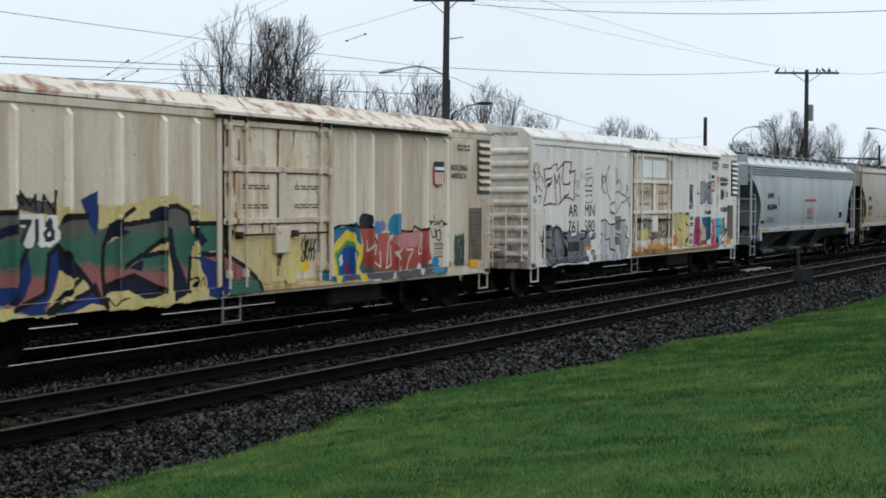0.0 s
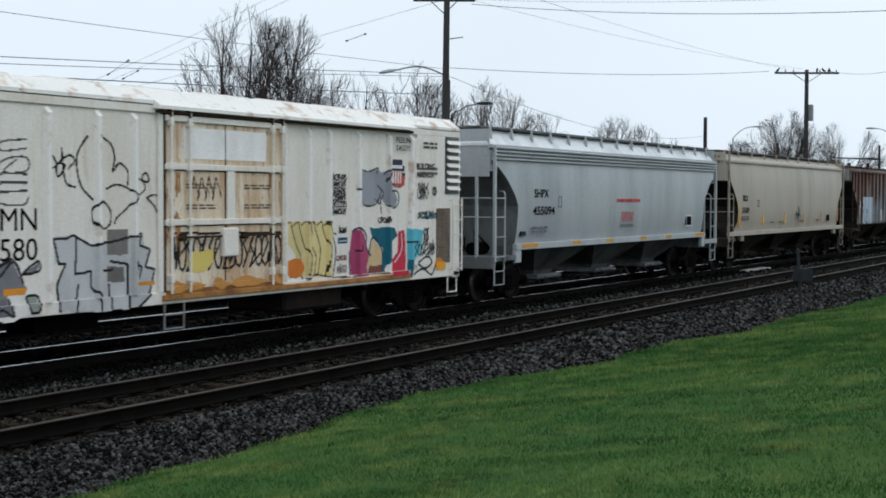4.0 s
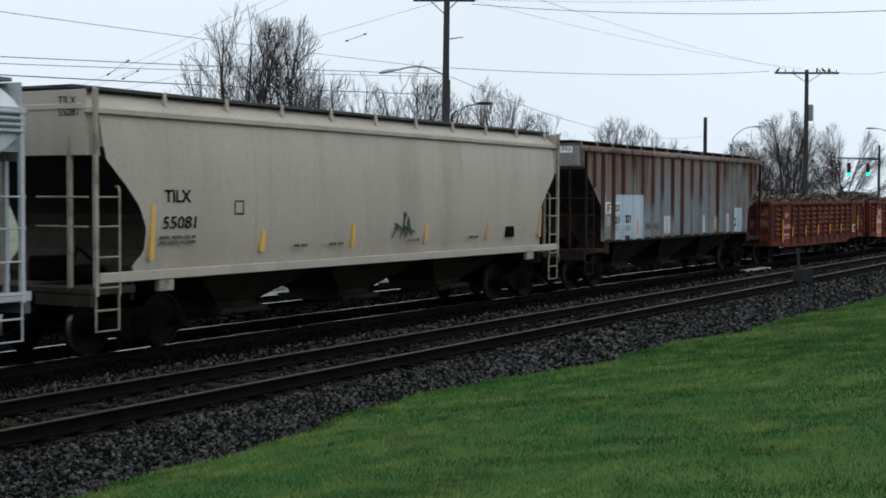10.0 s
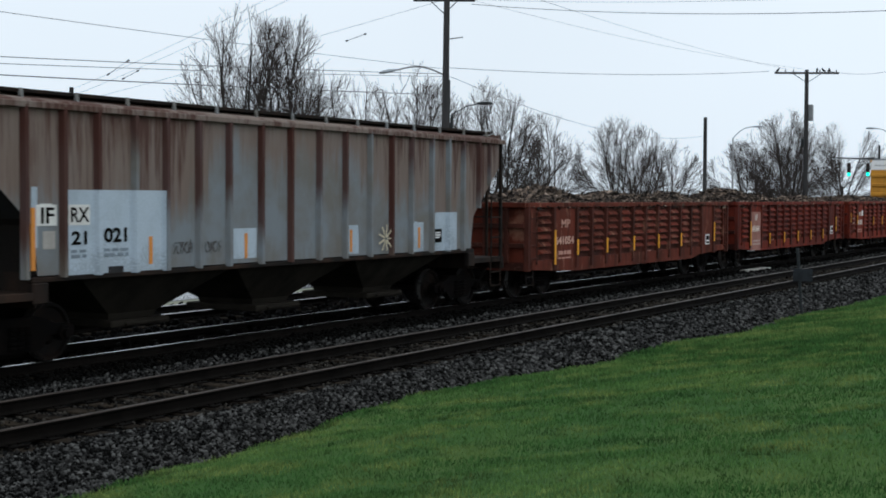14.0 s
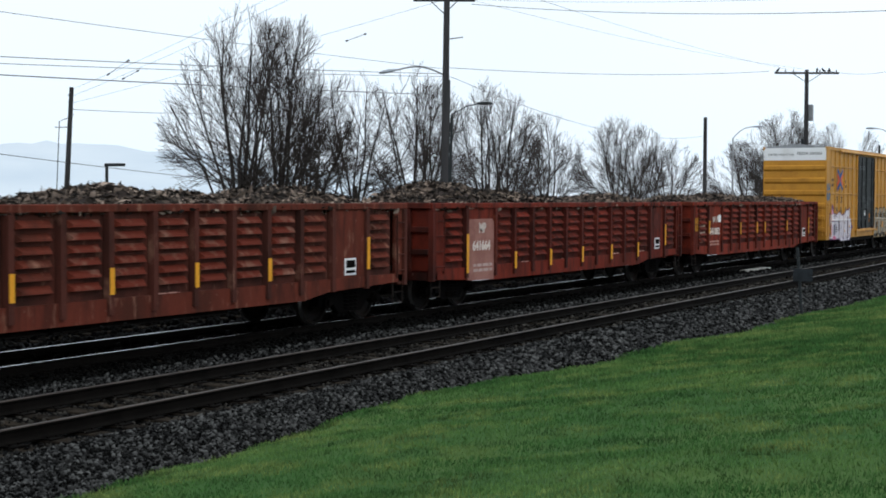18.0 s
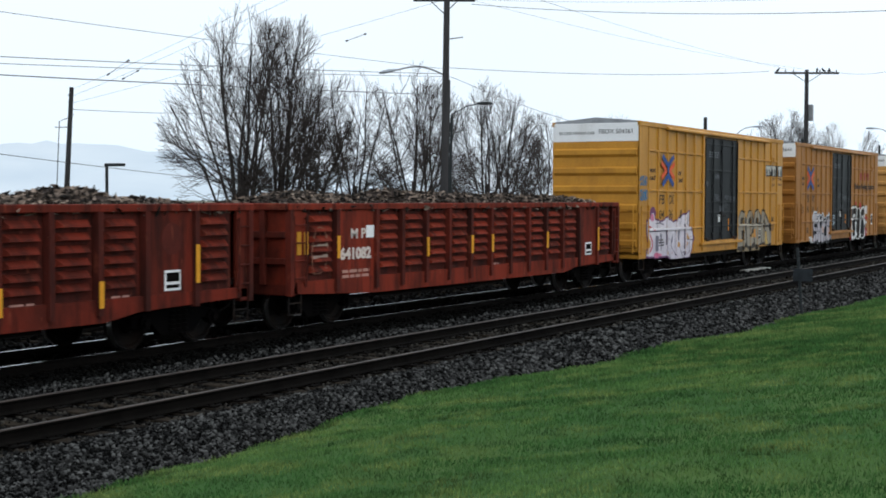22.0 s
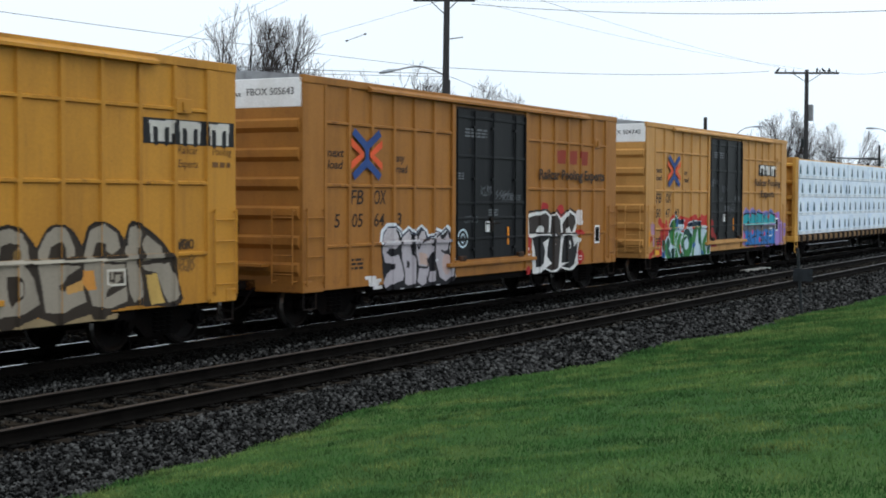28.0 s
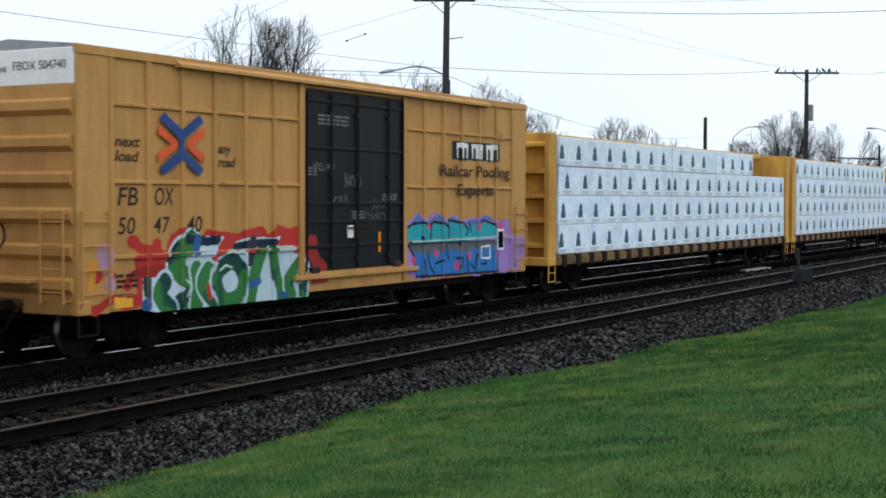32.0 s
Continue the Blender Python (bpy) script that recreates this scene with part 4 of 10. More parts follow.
# far hills: distance haze painted as a mottled pale blue glow
hb = []
for k in range(160):
    a, k = radians(18 + k * 0.55), k / 4
    top = 40 + 10 * noise.noise(Vector((k * 0.37, 3.1, 0))) + 5 * noise.noise(Vector((k * 1.3, 8.1, 0)))
    top = (0.86 * top + 2.5 * noise.noise(Vector((k * 3.7, 1.1, 0)))) * min(1.0, max(0.12, (k - 2) / 8.5))
    hb += [(940 * math.cos(a), 940 * math.sin(a), -2), (960 * math.cos(a), 960 * math.sin(a), top), (1100 * math.cos(a), 1100 * math.sin(a), -2)]
hf = [(3 * i + j, 3 * i + 3 + j, 3 * i + 4 + j, 3 * i + 1 + j) for i in range(159) for j in range(2)]
M_HAZE = glow("haze_glow_hillside", (0.62, 0.73, 0.83, 1), 0.9)
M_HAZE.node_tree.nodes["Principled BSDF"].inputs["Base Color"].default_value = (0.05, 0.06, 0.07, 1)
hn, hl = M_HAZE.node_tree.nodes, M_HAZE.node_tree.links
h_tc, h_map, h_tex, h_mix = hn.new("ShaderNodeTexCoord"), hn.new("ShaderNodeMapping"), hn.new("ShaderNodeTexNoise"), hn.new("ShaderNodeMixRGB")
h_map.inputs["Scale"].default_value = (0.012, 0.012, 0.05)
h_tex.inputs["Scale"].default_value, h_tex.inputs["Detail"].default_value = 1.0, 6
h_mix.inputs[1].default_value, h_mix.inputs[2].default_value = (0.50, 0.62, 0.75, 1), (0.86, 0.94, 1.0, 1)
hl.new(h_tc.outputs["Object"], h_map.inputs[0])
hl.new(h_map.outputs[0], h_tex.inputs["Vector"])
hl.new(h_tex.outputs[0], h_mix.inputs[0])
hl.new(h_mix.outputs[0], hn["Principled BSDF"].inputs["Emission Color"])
tagged(new("backdrop", quads("backdrop", hb, hf, [M_HAZE])), "pale blue hills with haze painted as a glow", "hill", kind="structure")


# ---- the train: running gear ----
YC = 16.62
HALF = 1.45
MOVERS, WHEELS = [], []
SIDE_POLY = [(-1.14, 0.40), (-1.14, 0.56), (-1.0, 0.60), (-0.72, 0.62), (-0.40, 0.74), (0.40, 0.74), (0.72, 0.62), (1.0, 0.60), (1.14, 0.56), (1.14, 0.40),
             (0.98, 0.36), (0.86, 0.44), (0.66, 0.44), (0.42, 0.22), (-0.42, 0.22), (-0.66, 0.44), (-0.86, 0.44), (-0.98, 0.36)]


def wheelset_mesh(r):
    g = Geo()
    g.tube((0, -0.95, 0), (0, 0.95, 0), 0.075, 10)
    for s in (-1, 1):
        prof = [(0.075, 0.66), (0.14, 0.64), (0.17, 0.70), (r - 0.09, 0.69), (r - 0.06, 0.65), (r + 0.028, 0.66), (r + 0.02, 0.69), (r, 0.715), (r - 0.006, 0.80), (r - 0.055, 0.80), (r - 0.085, 0.755),
                (0.2, 0.735), (0.15, 0.80), (0.075, 0.80)]
        k = len(g.f)
        g.lathe([(a, s * b) for a, b in prof], 28)
        for q in range(28):
            g.m[k + q * (len(prof) - 1) + 7] = 1
    me = g.mesh("wheelset", M_WHEEL, M_TREAD)
    return me


def side_frame_mesh():
    g = Geo()
    g.prism(SIDE_POLY, "y", -0.07, 0.07)
    for x in (-0.16, 0, 0.16):
        for k in range(5):
            g.tube((x, -0.08, 0.28 + 0.075 * k), (x, -0.08, 0.315 + 0.075 * k), 0.07, 8)
    for x in (-0.89, 0.89):
        g.tube((x, -0.14, 0.457), (x, 0.02, 0.457), 0.12, 12)
        g.tube((x, -0.2, 0.457), (x, -0.13, 0.457), 0.07, 12)
    return g.mesh("side_frame", M_BLACK)


WS_ME, SF_ME = wheelset_mesh(0.457), side_frame_mesh()
BOLSTER_ME = Geo().box(-0.22, 0.22, -1.0, 1.0, 0.42, 0.72, 0.04).box(-0.7, 0.7, -0.5, -0.42, 0.4, 0.5).box(-0.7, 0.7, 0.42, 0.5, 0.4, 0.5).tube((0, 0, 0.7), (0, 0, 0.86), 0.2, 12).mesh("truck", M_BLACK)


def truck(car, x):
    t = part("truck", BOLSTER_ME, None, car, "black cast steel truck", at=(x, 0, 0))
    part("side_frame", SF_ME, None, t, at=(0, -1.0, 0))
    o = part("side_frame", SF_ME, None, t, at=(0, 1.0, 0))
    o.rotation_euler = (0, 0, math.pi)
    for dx in (-0.89, 0.89):
        WHEELS.append((part("wheelset", WS_ME, None, t, at=(dx, 0, 0.457)), dx))


def coupler_mesh():
    g = Geo()
    g.box(-0.62, 0.25, -0.09, 0.09, 0.76, 0.92, 0.03)
    g.box(-0.95, -0.6, -0.16, 0.14, 0.72, 0.98, 0.05)
    g.box(-1.03, -0.88, -0.16, -0.04, 0.74, 0.96, 0.03)
    return g.mesh("coupler", M_STEEL)


COUPLER_ME = coupler_mesh()
HOSE_ME = Geo().path([(-0.15, -0.4, 0.8), (-0.35, -0.42, 0.7), (-0.5, -0.4, 0.5), (-0.7, -0.3, 0.38), (-0.88, -0.15, 0.42)], 0.025, 8).mesh("brake_hose", M_BLACK)


def running_gear(car, L, inset):
    truck(car, inset)
    truck(car, L - inset)
    for x, turn in ((0, 0), (L, math.pi)):
        c = part("coupler", COUPLER_ME, None, car, at=(x, 0, 0))
        c.rotation_euler = (0, 0, turn)
        h = part("brake_hose", HOSE_ME, None, car, at=(x, 0, 0))
        h.rotation_euler = (0, 0, turn)


def ladder(car, name, x0, x1, y, z0, z1, rungs, mat, stand=0.07, along="x", r=0.014):
    """A grab-iron ladder standing off a side (along x) or an end (along y)."""
    g = Geo()

    def P(a, off, z):
        return (a, y - off, z) if along == "x" else (y - off, a, z)
    for a in (x0, x1):
        g.tube(P(a, stand, z0), P(a, stand, z1), r * 1.3, 6)
        for z in (z0 + 0.05, z1 - 0.05):
            g.tube(P(a, stand, z), P(a, 0, z), r, 5)
    frame_of = part(name, g, mat, car)
    rung = Geo().tube(P(x0, stand, 0), P(x1, stand, 0), r, 6).mesh("rung", mat)
    for k in range(rungs):
        part("rung", rung, None, frame_of, at=(0, 0, z0 + (z1 - z0) * (k + 0.5) / rungs))


def sill_step(car, x0, x1, y, ztop, zlow, mat):
    g = Geo().path([(x0, y, ztop), (x0, y, zlow), (x1, y, zlow), (x1, y, ztop)], 0.02, 6)
    if ztop - zlow > 0.4:
        g.tube((x0, y, (ztop + zlow) / 2), (x1, y, (ztop + zlow) / 2), 0.016, 6)
    part("sill_step", g, mat, car)


# ---- writing and sprayed pictures ----
def lettering(car, text, x, z, size, mat, y=None, width=None, end=False, label="", shear=0.0, bold=0.0):
    """Words in the built-in font, lying on the near side (or on the leading end) of a car."""
    cu = bpy.data.curves.new("lettering", "FONT")
    cu.body, cu.size, cu.extrude, cu.resolution_u, cu.shear, cu.offset = text, size / 0.72, 0.0015, 3, shear, bold
    tmp = bpy.data.objects.new("lettering", cu)
    scene.collection.objects.link(tmp)
    bpy.context.view_layer.update()
    me = bpy.data.meshes.new_from_object(tmp.evaluated_get(bpy.context.evaluated_depsgraph_get()))
    bpy.data.objects.remove(tmp)
    bpy.data.curves.remove(cu)
    n = len(me.vertices)
    co = np.empty(n * 3, np.float32)
    me.vertices.foreach_get("co", co)
    co = co.reshape(-1, 3)
    if width and n:
        co[:, 0] *= width / max(1e-3, np.ptp(co[:, 0]))
    face = -HALF if y is None else y
    out = np.empty_like(co)
    if end:
        out[:, 0], out[:, 1], out[:, 2] = -0.004 - co[:, 2] + (face if y is not None else 0), -co[:, 0] + x, z + co[:, 1]
    else:
        out[:, 0], out[:, 1], out[:, 2] = x + co[:, 0], face - 0.005 - co[:, 2], z + co[:, 1]
    me.vertices.foreach_set("co", out.ravel())
    me.materials.clear()
    me.materials.append(mat)
    me.update()
    return part("lettering", me, None, car, label)


def outline_frame(car, x0, x1, z0, z1, y, mat, t=0.025):
    """A thin stencilled rectangle."""
    g = Geo().prism([(x0, z0), (x1, z0), (x1, z1), (x0, z1), (x0, z0 + t), (x0 + t, z0 + t), (x0 + t, z1 - t), (x1 - t, z1 - t), (x1 - t, z0 + t), (x0, z0 + t)], "y", y - 0.003, y)
    part("stencil_frame", g, mat, car)


def bars(car, x, z, w, h, n, mat, y=None, seed=1):
    """Small print that cannot be read: plain bars."""
    r = random.Random(seed)
    g = Geo()
    yy = (-HALF if y is None else y) - 0.004
    for k in range(n):
        zz = z - k * h * 1.7
        a = x
        while a < x + w:
            b = min(x + w, a + r.uniform(0.12, 0.3))
            g.box(a, b, yy - 0.003, yy, zz, zz + h)
            a = b + 0.05
    part("small_print", g, mat, car)


def rounded(pts):
    """A smooth line through the points."""
    q = [pts[0]] + list(pts) + [pts[-1]]
    out = []
    for a, b, c, d in zip(q, q[1:], q[2:], q[3:]):
        for k in range(4):
            t = k / 4
            out.append(tuple(0.5 * (2 * b[i] + (c[i] - a[i]) * t + (2 * a[i] - 5 * b[i] + 4 * c[i] - d[i]) * t * t + (3 * b[i] - a[i] - 3 * c[i] + d[i]) * t ** 3) for i in (0, 1)))
    return out + [pts[-1]]


class Spray:
    """A painted picture on a car's side: coloured cells that follow posts and ribs."""

    def __init__(self, x0, x1, z0, z1, res=0.02):
        self.x0, self.z0, self.res = x0, z0, res
        self.nx, self.nz = int((x1 - x0) / res), int((z1 - z0) / res)
        self.a = np.zeros((self.nx, self.nz), np.int16)
        self.X, self.Z = np.meshgrid(x0 + (np.arange(self.nx) + 0.5) * res, z0 + (np.arange(self.nz) + 0.5) * res, indexing="ij")
        self.mats = []
        self.rough = np.array([[noise.noise(Vector((i * res * 2.3, j * res * 2.3, x0))) for j in range(self.nz)] for i in range(self.nx)]) if self.nx * self.nz < 90000 else np.zeros((self.nx, self.nz))

    def ink(self, rgbc):
        m = paint(*rgbc)
        if m not in self.mats:
            self.mats.append(m)
        return self.mats.index(m) + 1

    def stroke(self, pts, w, col, jag=0.0, bend=False):
        pts = rounded(pts) if bend else pts
        d = np.full(self.a.shape, 9.0)
        for (ax, az), (bx_, bz_) in zip(pts, pts[1:]):
            vx, vz = bx_ - ax, bz_ - az
            t = np.clip(((self.X - ax) * vx + (self.Z - az) * vz) / (vx * vx + vz * vz + 1e-9), 0, 1)
            d = np.minimum(d, np.hypot(self.X - ax - t * vx, self.Z - az - t * vz))
        self.a[d < w / 2 + jag * self.rough] = self.ink(col)
        return self

    def blob(self, x, z, rx, rz, col, jag=0.25):
        self.a[np.hypot((self.X - x) / rx, (self.Z - z) / rz) < 1 + jag * self.rough * 2] = self.ink(col)
        return self

    def cloud(self, x0, x1, z0, z1, col, jag=0.3, soft=0.15):
        d = np.minimum.reduce([self.X - x0, x1 - self.X, self.Z - z0, z1 - self.Z])
        self.a[d > soft * 0.5 + jag * self.rough] = self.ink(col)
        return self

    def inside(self, pts, jag):
        """Even-odd test, with an edge that wavers a little."""
        x, z = self.X + jag * self.rough, self.Z + jag * np.roll(self.rough, 7, 0)
        odd = np.zeros(self.a.shape, bool)
        for (ax, az), (bx_, bz_) in zip(pts, pts[1:] + pts[:1]):
            if az != bz_:
                odd ^= ((az > z) != (bz_ > z)) & (x < (bx_ - ax) * (z - az) / (bz_ - az) + ax)
        return odd

    def poly(self, col, pts, jag=0.03, bend=False):
        self.a[self.inside(pts, jag)] = self.ink(col)
        return self

    def cut(self, pts):
        self.a[self.inside(pts, 0.02)] = 0
        return self

    def fade(self, col, to, z0, z1):
        """Spray dust: a speckled change of colour from height z0 to height z1."""
        q = (self.Z - z0) / (z1 - z0) + self.rough * 0.7
        speck = np.random.default_rng(5).random(self.a.shape) * 0.8 + 0.1
        self.a[(self.a == self.ink(col)) & (q > speck)] = self.ink(to)
        return self

    def recolour(self, col, to, test):
        k = self.ink(col)
        m = (self.a == k) & test(self.X, self.Z, self.rough)
        self.a[m] = self.ink(to)
        return self

    def put(self, car, relief, base, label):
        r = self.res
        ends = relief(np.vstack([self.X - r / 2, self.X[-1:] + r / 2]), np.vstack([self.Z, self.Z[-1:]]))
        vs, mi = [], []
        for j in range(self.nz):
            row, o = self.a[:, j], ends[:, j]
            i = 0
            while i < self.nx:
                if row[i] == 0:
                    i += 1
                    continue
                k = i
                while k + 1 < self.nx and row[k + 1] == row[i] and o[k + 2] == o[k + 1] == o[i] and k - i < 40:
                    k += 1
                ya, yb = -(base + o[i] + 0.006), -(base + o[k + 1] + 0.006)
                xa, xb, za = self.x0 + i * r, self.x0 + (k + 1) * r, self.z0 + j * r
                vs += [(xa, ya, za), (xb, yb, za), (xb, yb, za + r), (xa, ya, za + r)]
                mi.append(row[i] - 1)
                i = k + 1
        return part("sprayed_picture", quads("sprayed_picture", vs, np.arange(len(vs)).reshape(-1, 4), self.mats, mi), None, car, label)


# skeletons of swelling letter-like shapes in a unit box; they spell nothing
FORMS = [
    [[(0.9, 0.85), (0.5, 1), (0.1, 0.8), (0.25, 0.55), (0.75, 0.45), (0.9, 0.2), (0.5, 0), (0.1, 0.12)]],
    [[(0.1, 0), (0.1, 1)], [(0.9, 1), (0.15, 0.5), (0.95, 0)]],
    [[(0.5, 0), (0.12, 0.2), (0.1, 0.75), (0.5, 1), (0.9, 0.75), (0.88, 0.2), (0.5, 0)]],
    [[(0.05, 1), (0.15, 0.2), (0.5, 0), (0.85, 0.2), (0.92, 1)]],
    [[(0.12, 0), (0.12, 1), (0.7, 0.95), (0.85, 0.72), (0.6, 0.52), (0.15, 0.5)], [(0.5, 0.5), (0.92, 0)]],
    [[(0.9, 1), (0.15, 0.95), (0.12, 0.05), (0.92, 0)], [(0.15, 0.5), (0.7, 0.52)]],
    [[(0.05, 0), (0.45, 1), (0.6, 0.9), (0.95, 0)], [(0.25, 0.38), (0.8, 0.38)]],
    [[(0.05, 0), (0.12, 1), (0.5, 0.45), (0.85, 1), (0.95, 0)]],
]


def letters(sp, order, x0, x1, z0, z1, fat, outline, fill, edge, second=None, lean=0.0, seed=1):
    """A row of fat, crowded, outlined shapes; second: a colour for the lower part of the fill."""
    r = random.Random(seed)
    w = (x1 - x0) / len(order)
    h = z1 - z0
    groups = []
    for k, f in enumerate(order):
        dz, sl, wd = r.uniform(-0.05, 0.05) * h, lean + r.uniform(-0.14, 0.14), r.uniform(1.0, 1.18)
        g = []
        for st in FORMS[f]:
            p = []
            for a, b in st:
                p.append((x0 + (k + 0.5) * w + (a - 0.5) * w * wd * 0.86 + sl * (b - 0.5) * h + r.uniform(-0.05, 0.05) * w, z0 + dz + (0.1 + 0.8 * b) * h + r.uniform(-0.03, 0.03) * h))
            g.append(p)
        groups.append(g)
    for g in groups:
        for p in g:
            sp.stroke([(a + edge * 0.7, b - edge * 0.7) for a, b in p], fat + 2.4 * edge, outline, 0.04)
    for g in groups:
        for p in g:
            sp.stroke(p, fat + 1.5 * edge, outline, 0.04)
        for p in g:
            sp.stroke(p, fat * r.uniform(0.85, 1.05), fill, 0.05)
    if second:
        sp.recolour(fill, second, lambda X, Z, R: (Z - z0) / h + R * 0.9 + 0.25 * np.sin(X * 5.0 + Z * 3.0) < 0.45)
    for g in groups:
        for p in g:
            sp.stroke([(a - fat * 0.2, b + fat * 0.22) for a, b in p[:2]], 0.03, (225, 225, 228))
            q = p[len(p) // 2]
            sp.stroke([q, (q[0] + r.uniform(-0.5, 0.5) * fat, q[1] - fat * 0.8)], edge * 0.6, outline)
    return sp


def scribble(sp, x, z, w, h, n, col, width=0.035, seed=3):
    """A quick handstyle: loops, spikes and hooks in a row."""
    r = random.Random(seed)
    pts = []
    step = w / n
    for k in range(n):
        cx, kind = x + step * (k + 0.5), r.randrange(3)
        if kind == 0:
            a0 = r.uniform(0, 6.28)
            pts += [(cx + step * 0.55 * math.cos(a0 + 0.7 * j), z + h * (0.45 + 0.42 * math.sin(a0 + 0.7 * j))) for j in range(9)]
        elif kind == 1:
            pts += [(cx - step * 0.3, z), (cx - step * 0.05, z + h * r.uniform(0.8, 1.1)), (cx + step * 0.2, z + h * 0.1), (cx + step * 0.45, z + h * r.uniform(0.5, 0.9))]
        else:
            pts += [(cx + step * 0.3, z + h * 0.9), (cx - step * 0.3, z + h * 0.65), (cx + step * 0.25, z + h * 0.35), (cx - step * 0.35, z + h * 0.02)]
    sp.stroke(pts, width, col)
    return sp


# ---- box cars ----
BOX_L, BOX_LOW, BOX_TOP = 15.75, 0.74, 4.86
BOX_POSTS = [0.77 + 0.865 * k for k in range(7)] + [BOX_L - 0.77 - 0.865 * k for k in range(7)][::-1]
BOX_BASE, BOX_RIB = HALF - 0.05, 0.05


def ridge(X, p, top, foot, h):
    """The height of a ridge along p that is flat on top and slopes to its foot."""
    return h * np.clip((foot - np.abs(X - p)) / (foot - top), 0, 1)


def box_relief(X, Z):
    o = np.zeros_like(X)
    for p in BOX_POSTS:
        o = np.maximum(o, ridge(X, p, 0.042, 0.062, BOX_RIB))
    for z in (4.02, 2.79, 1.59):
        o[(np.abs(Z - z) < 0.03) & (((X > 0.77) & (X < 5.96)) | ((X > 9.79) & (X < 14.98)))] = BOX_RIB
    o[(X < 0.72) | (X > 15.03)] = 0.03
    o[(X > 6.0) & (X < 9.75)] = 0.03
    o[((X > 5.9) & (X < 6.05)) | ((X > 9.7) & (X < 9.85))] = BOX_RIB
    return o


def box_car(u, main, label, number, shift=0.0):
    car = thing("box_car", label, "box car", group="train cars")
    L, W = BOX_L, BOX_BASE
    for x0, x1, z0, z1 in ((0.05, 6.0, BOX_LOW, BOX_TOP - 0.1), (9.75, L - 0.05, BOX_LOW, BOX_TOP - 0.1), (6.0, 9.75, BOX_LOW, 1.12), (6.0, 9.75, 4.62, BOX_TOP - 0.1)):
        part("side_sheet", Geo().box(x0, x1, -W, -W + 0.08, z0, z1), main, car)
    part("far_side", Geo().box(0.05, L - 0.05, W - 0.08, W, BOX_LOW, BOX_TOP - 0.1), main, car)
    part("floor", Geo().box(0.1, L - 0.1, -W + 0.1, W - 0.1, 0.95, 1.1), M_BLACK, car)
    part("underframe", Geo().box(0.0, L, -0.3, 0.3, 0.62, 0.95).box(2.6, 13.2, -W + 0.05, -W + 0.2, 0.58, BOX_LOW + 0.02).box(5.5, 6.6, -0.9, 0.9, 0.5, 0.9).tube((4.4, -0.7, 0.62), (5.3, -0.7, 0.62), 0.18, 10), M_BLACK, car)
    roof = Geo().prism([(-HALF + 0.02, BOX_TOP - 0.02), (-HALF + 0.02, BOX_TOP + 0.03), (0, BOX_TOP + 0.16), (HALF - 0.02, BOX_TOP + 0.03), (HALF - 0.02, BOX_TOP - 0.02)], "x", 0.02, L - 0.02)
    for k in range(1, 18):
        roof.prism([(-HALF + 0.06, BOX_TOP + 0.03), (0, BOX_TOP + 0.18), (HALF - 0.06, BOX_TOP + 0.03), (0, BOX_TOP + 0.12)], "x", k * L / 18 - 0.03, k * L / 18 + 0.03)
    part("roof", roof, M_GALV, car, "grey galvanised ribbed roof")
    for s in (-1, 1):
        y0, y1 = (-HALF, -HALF + 0.1) if s < 0 else (HALF - 0.1, HALF)
        part("top_plate", Geo().box(0, L, y0, y1, BOX_TOP - 0.12, BOX_TOP + 0.03, 0.01), main, car)
    post = Geo().prism([(-0.06, -W), (-0.042, -HALF), (0.042, -HALF), (0.06, -W)], "z", BOX_LOW + 0.05, BOX_TOP - 0.12).mesh("side_post", main)
    for x in BOX_POSTS:
        part("side_post", post, None, car, at=(x, 0, 0))
    rail_me = Geo().prism([(-W, -0.04), (-HALF + 0.005, -0.02), (-HALF + 0.005, 0.02), (-W, 0.04)], "x", 0.77, 5.96).mesh("side_rail", main)
    for z in (4.02, 2.79, 1.59):
        part("side_rail", rail_me, None, car, at=(0, 0, z))
        part("side_rail", rail_me, None, car, at=(9.02, 0, z))
    for x0, x1 in ((0.0, 0.72), (15.03, L)):
        part("corner_panel", Geo().box(x0, x1, -W - 0.03, -W + 0.02, BOX_LOW - 0.02, BOX_TOP - 0.1, 0.01), main, car)
    # door with frame, seams, rods and gear
    d = part("door", Geo().box(6.06, 9.72, -W - 0.03, -W + 0.03, 1.12, 4.62, 0.01), M_DOOR, car, "charcoal grey sliding plug door")
    for z in (1.6, 2.08, 2.44, 3.52, 4.42):
        part("door_rib", Geo().box(6.12, 9.66, -W - 0.065, -W - 0.03, z - 0.03, z + 0.03, 0.008), M_DOOR, d)
    for x in (6.1, 6.95, 7.9, 9.1, 9.68):
        part("door_rod", Geo().tube((x, -W - 0.06, 1.15), (x, -W - 0.06, 4.58), 0.022, 6), M_DOOR, d)
    part("door_handle", Geo().box(7.72, 7.86, -W - 0.11, -W - 0.03, 1.75, 2.1, 0.01).tube((7.5, -W - 0.1, 1.95), (8.2, -W - 0.1, 1.95), 0.02), M_STEEL, d)
    bars(d, 6.5, 4.12, 1.1, 0.045, 3, paint(104, 107, 111), -W - 0.036, 5)
    bars(d, 7.7, 2.25, 0.5, 0.035, 3, paint(104, 107, 111), -W - 0.036, 6)
    bars(d, 8.85, 2.6, 0.6, 0.03, 3, paint(104, 107, 111), -W - 0.036, 7)
    bars(d, 6.15, 3.1, 0.3, 0.035, 3, paint(104, 107, 111), -W - 0.036, 8)
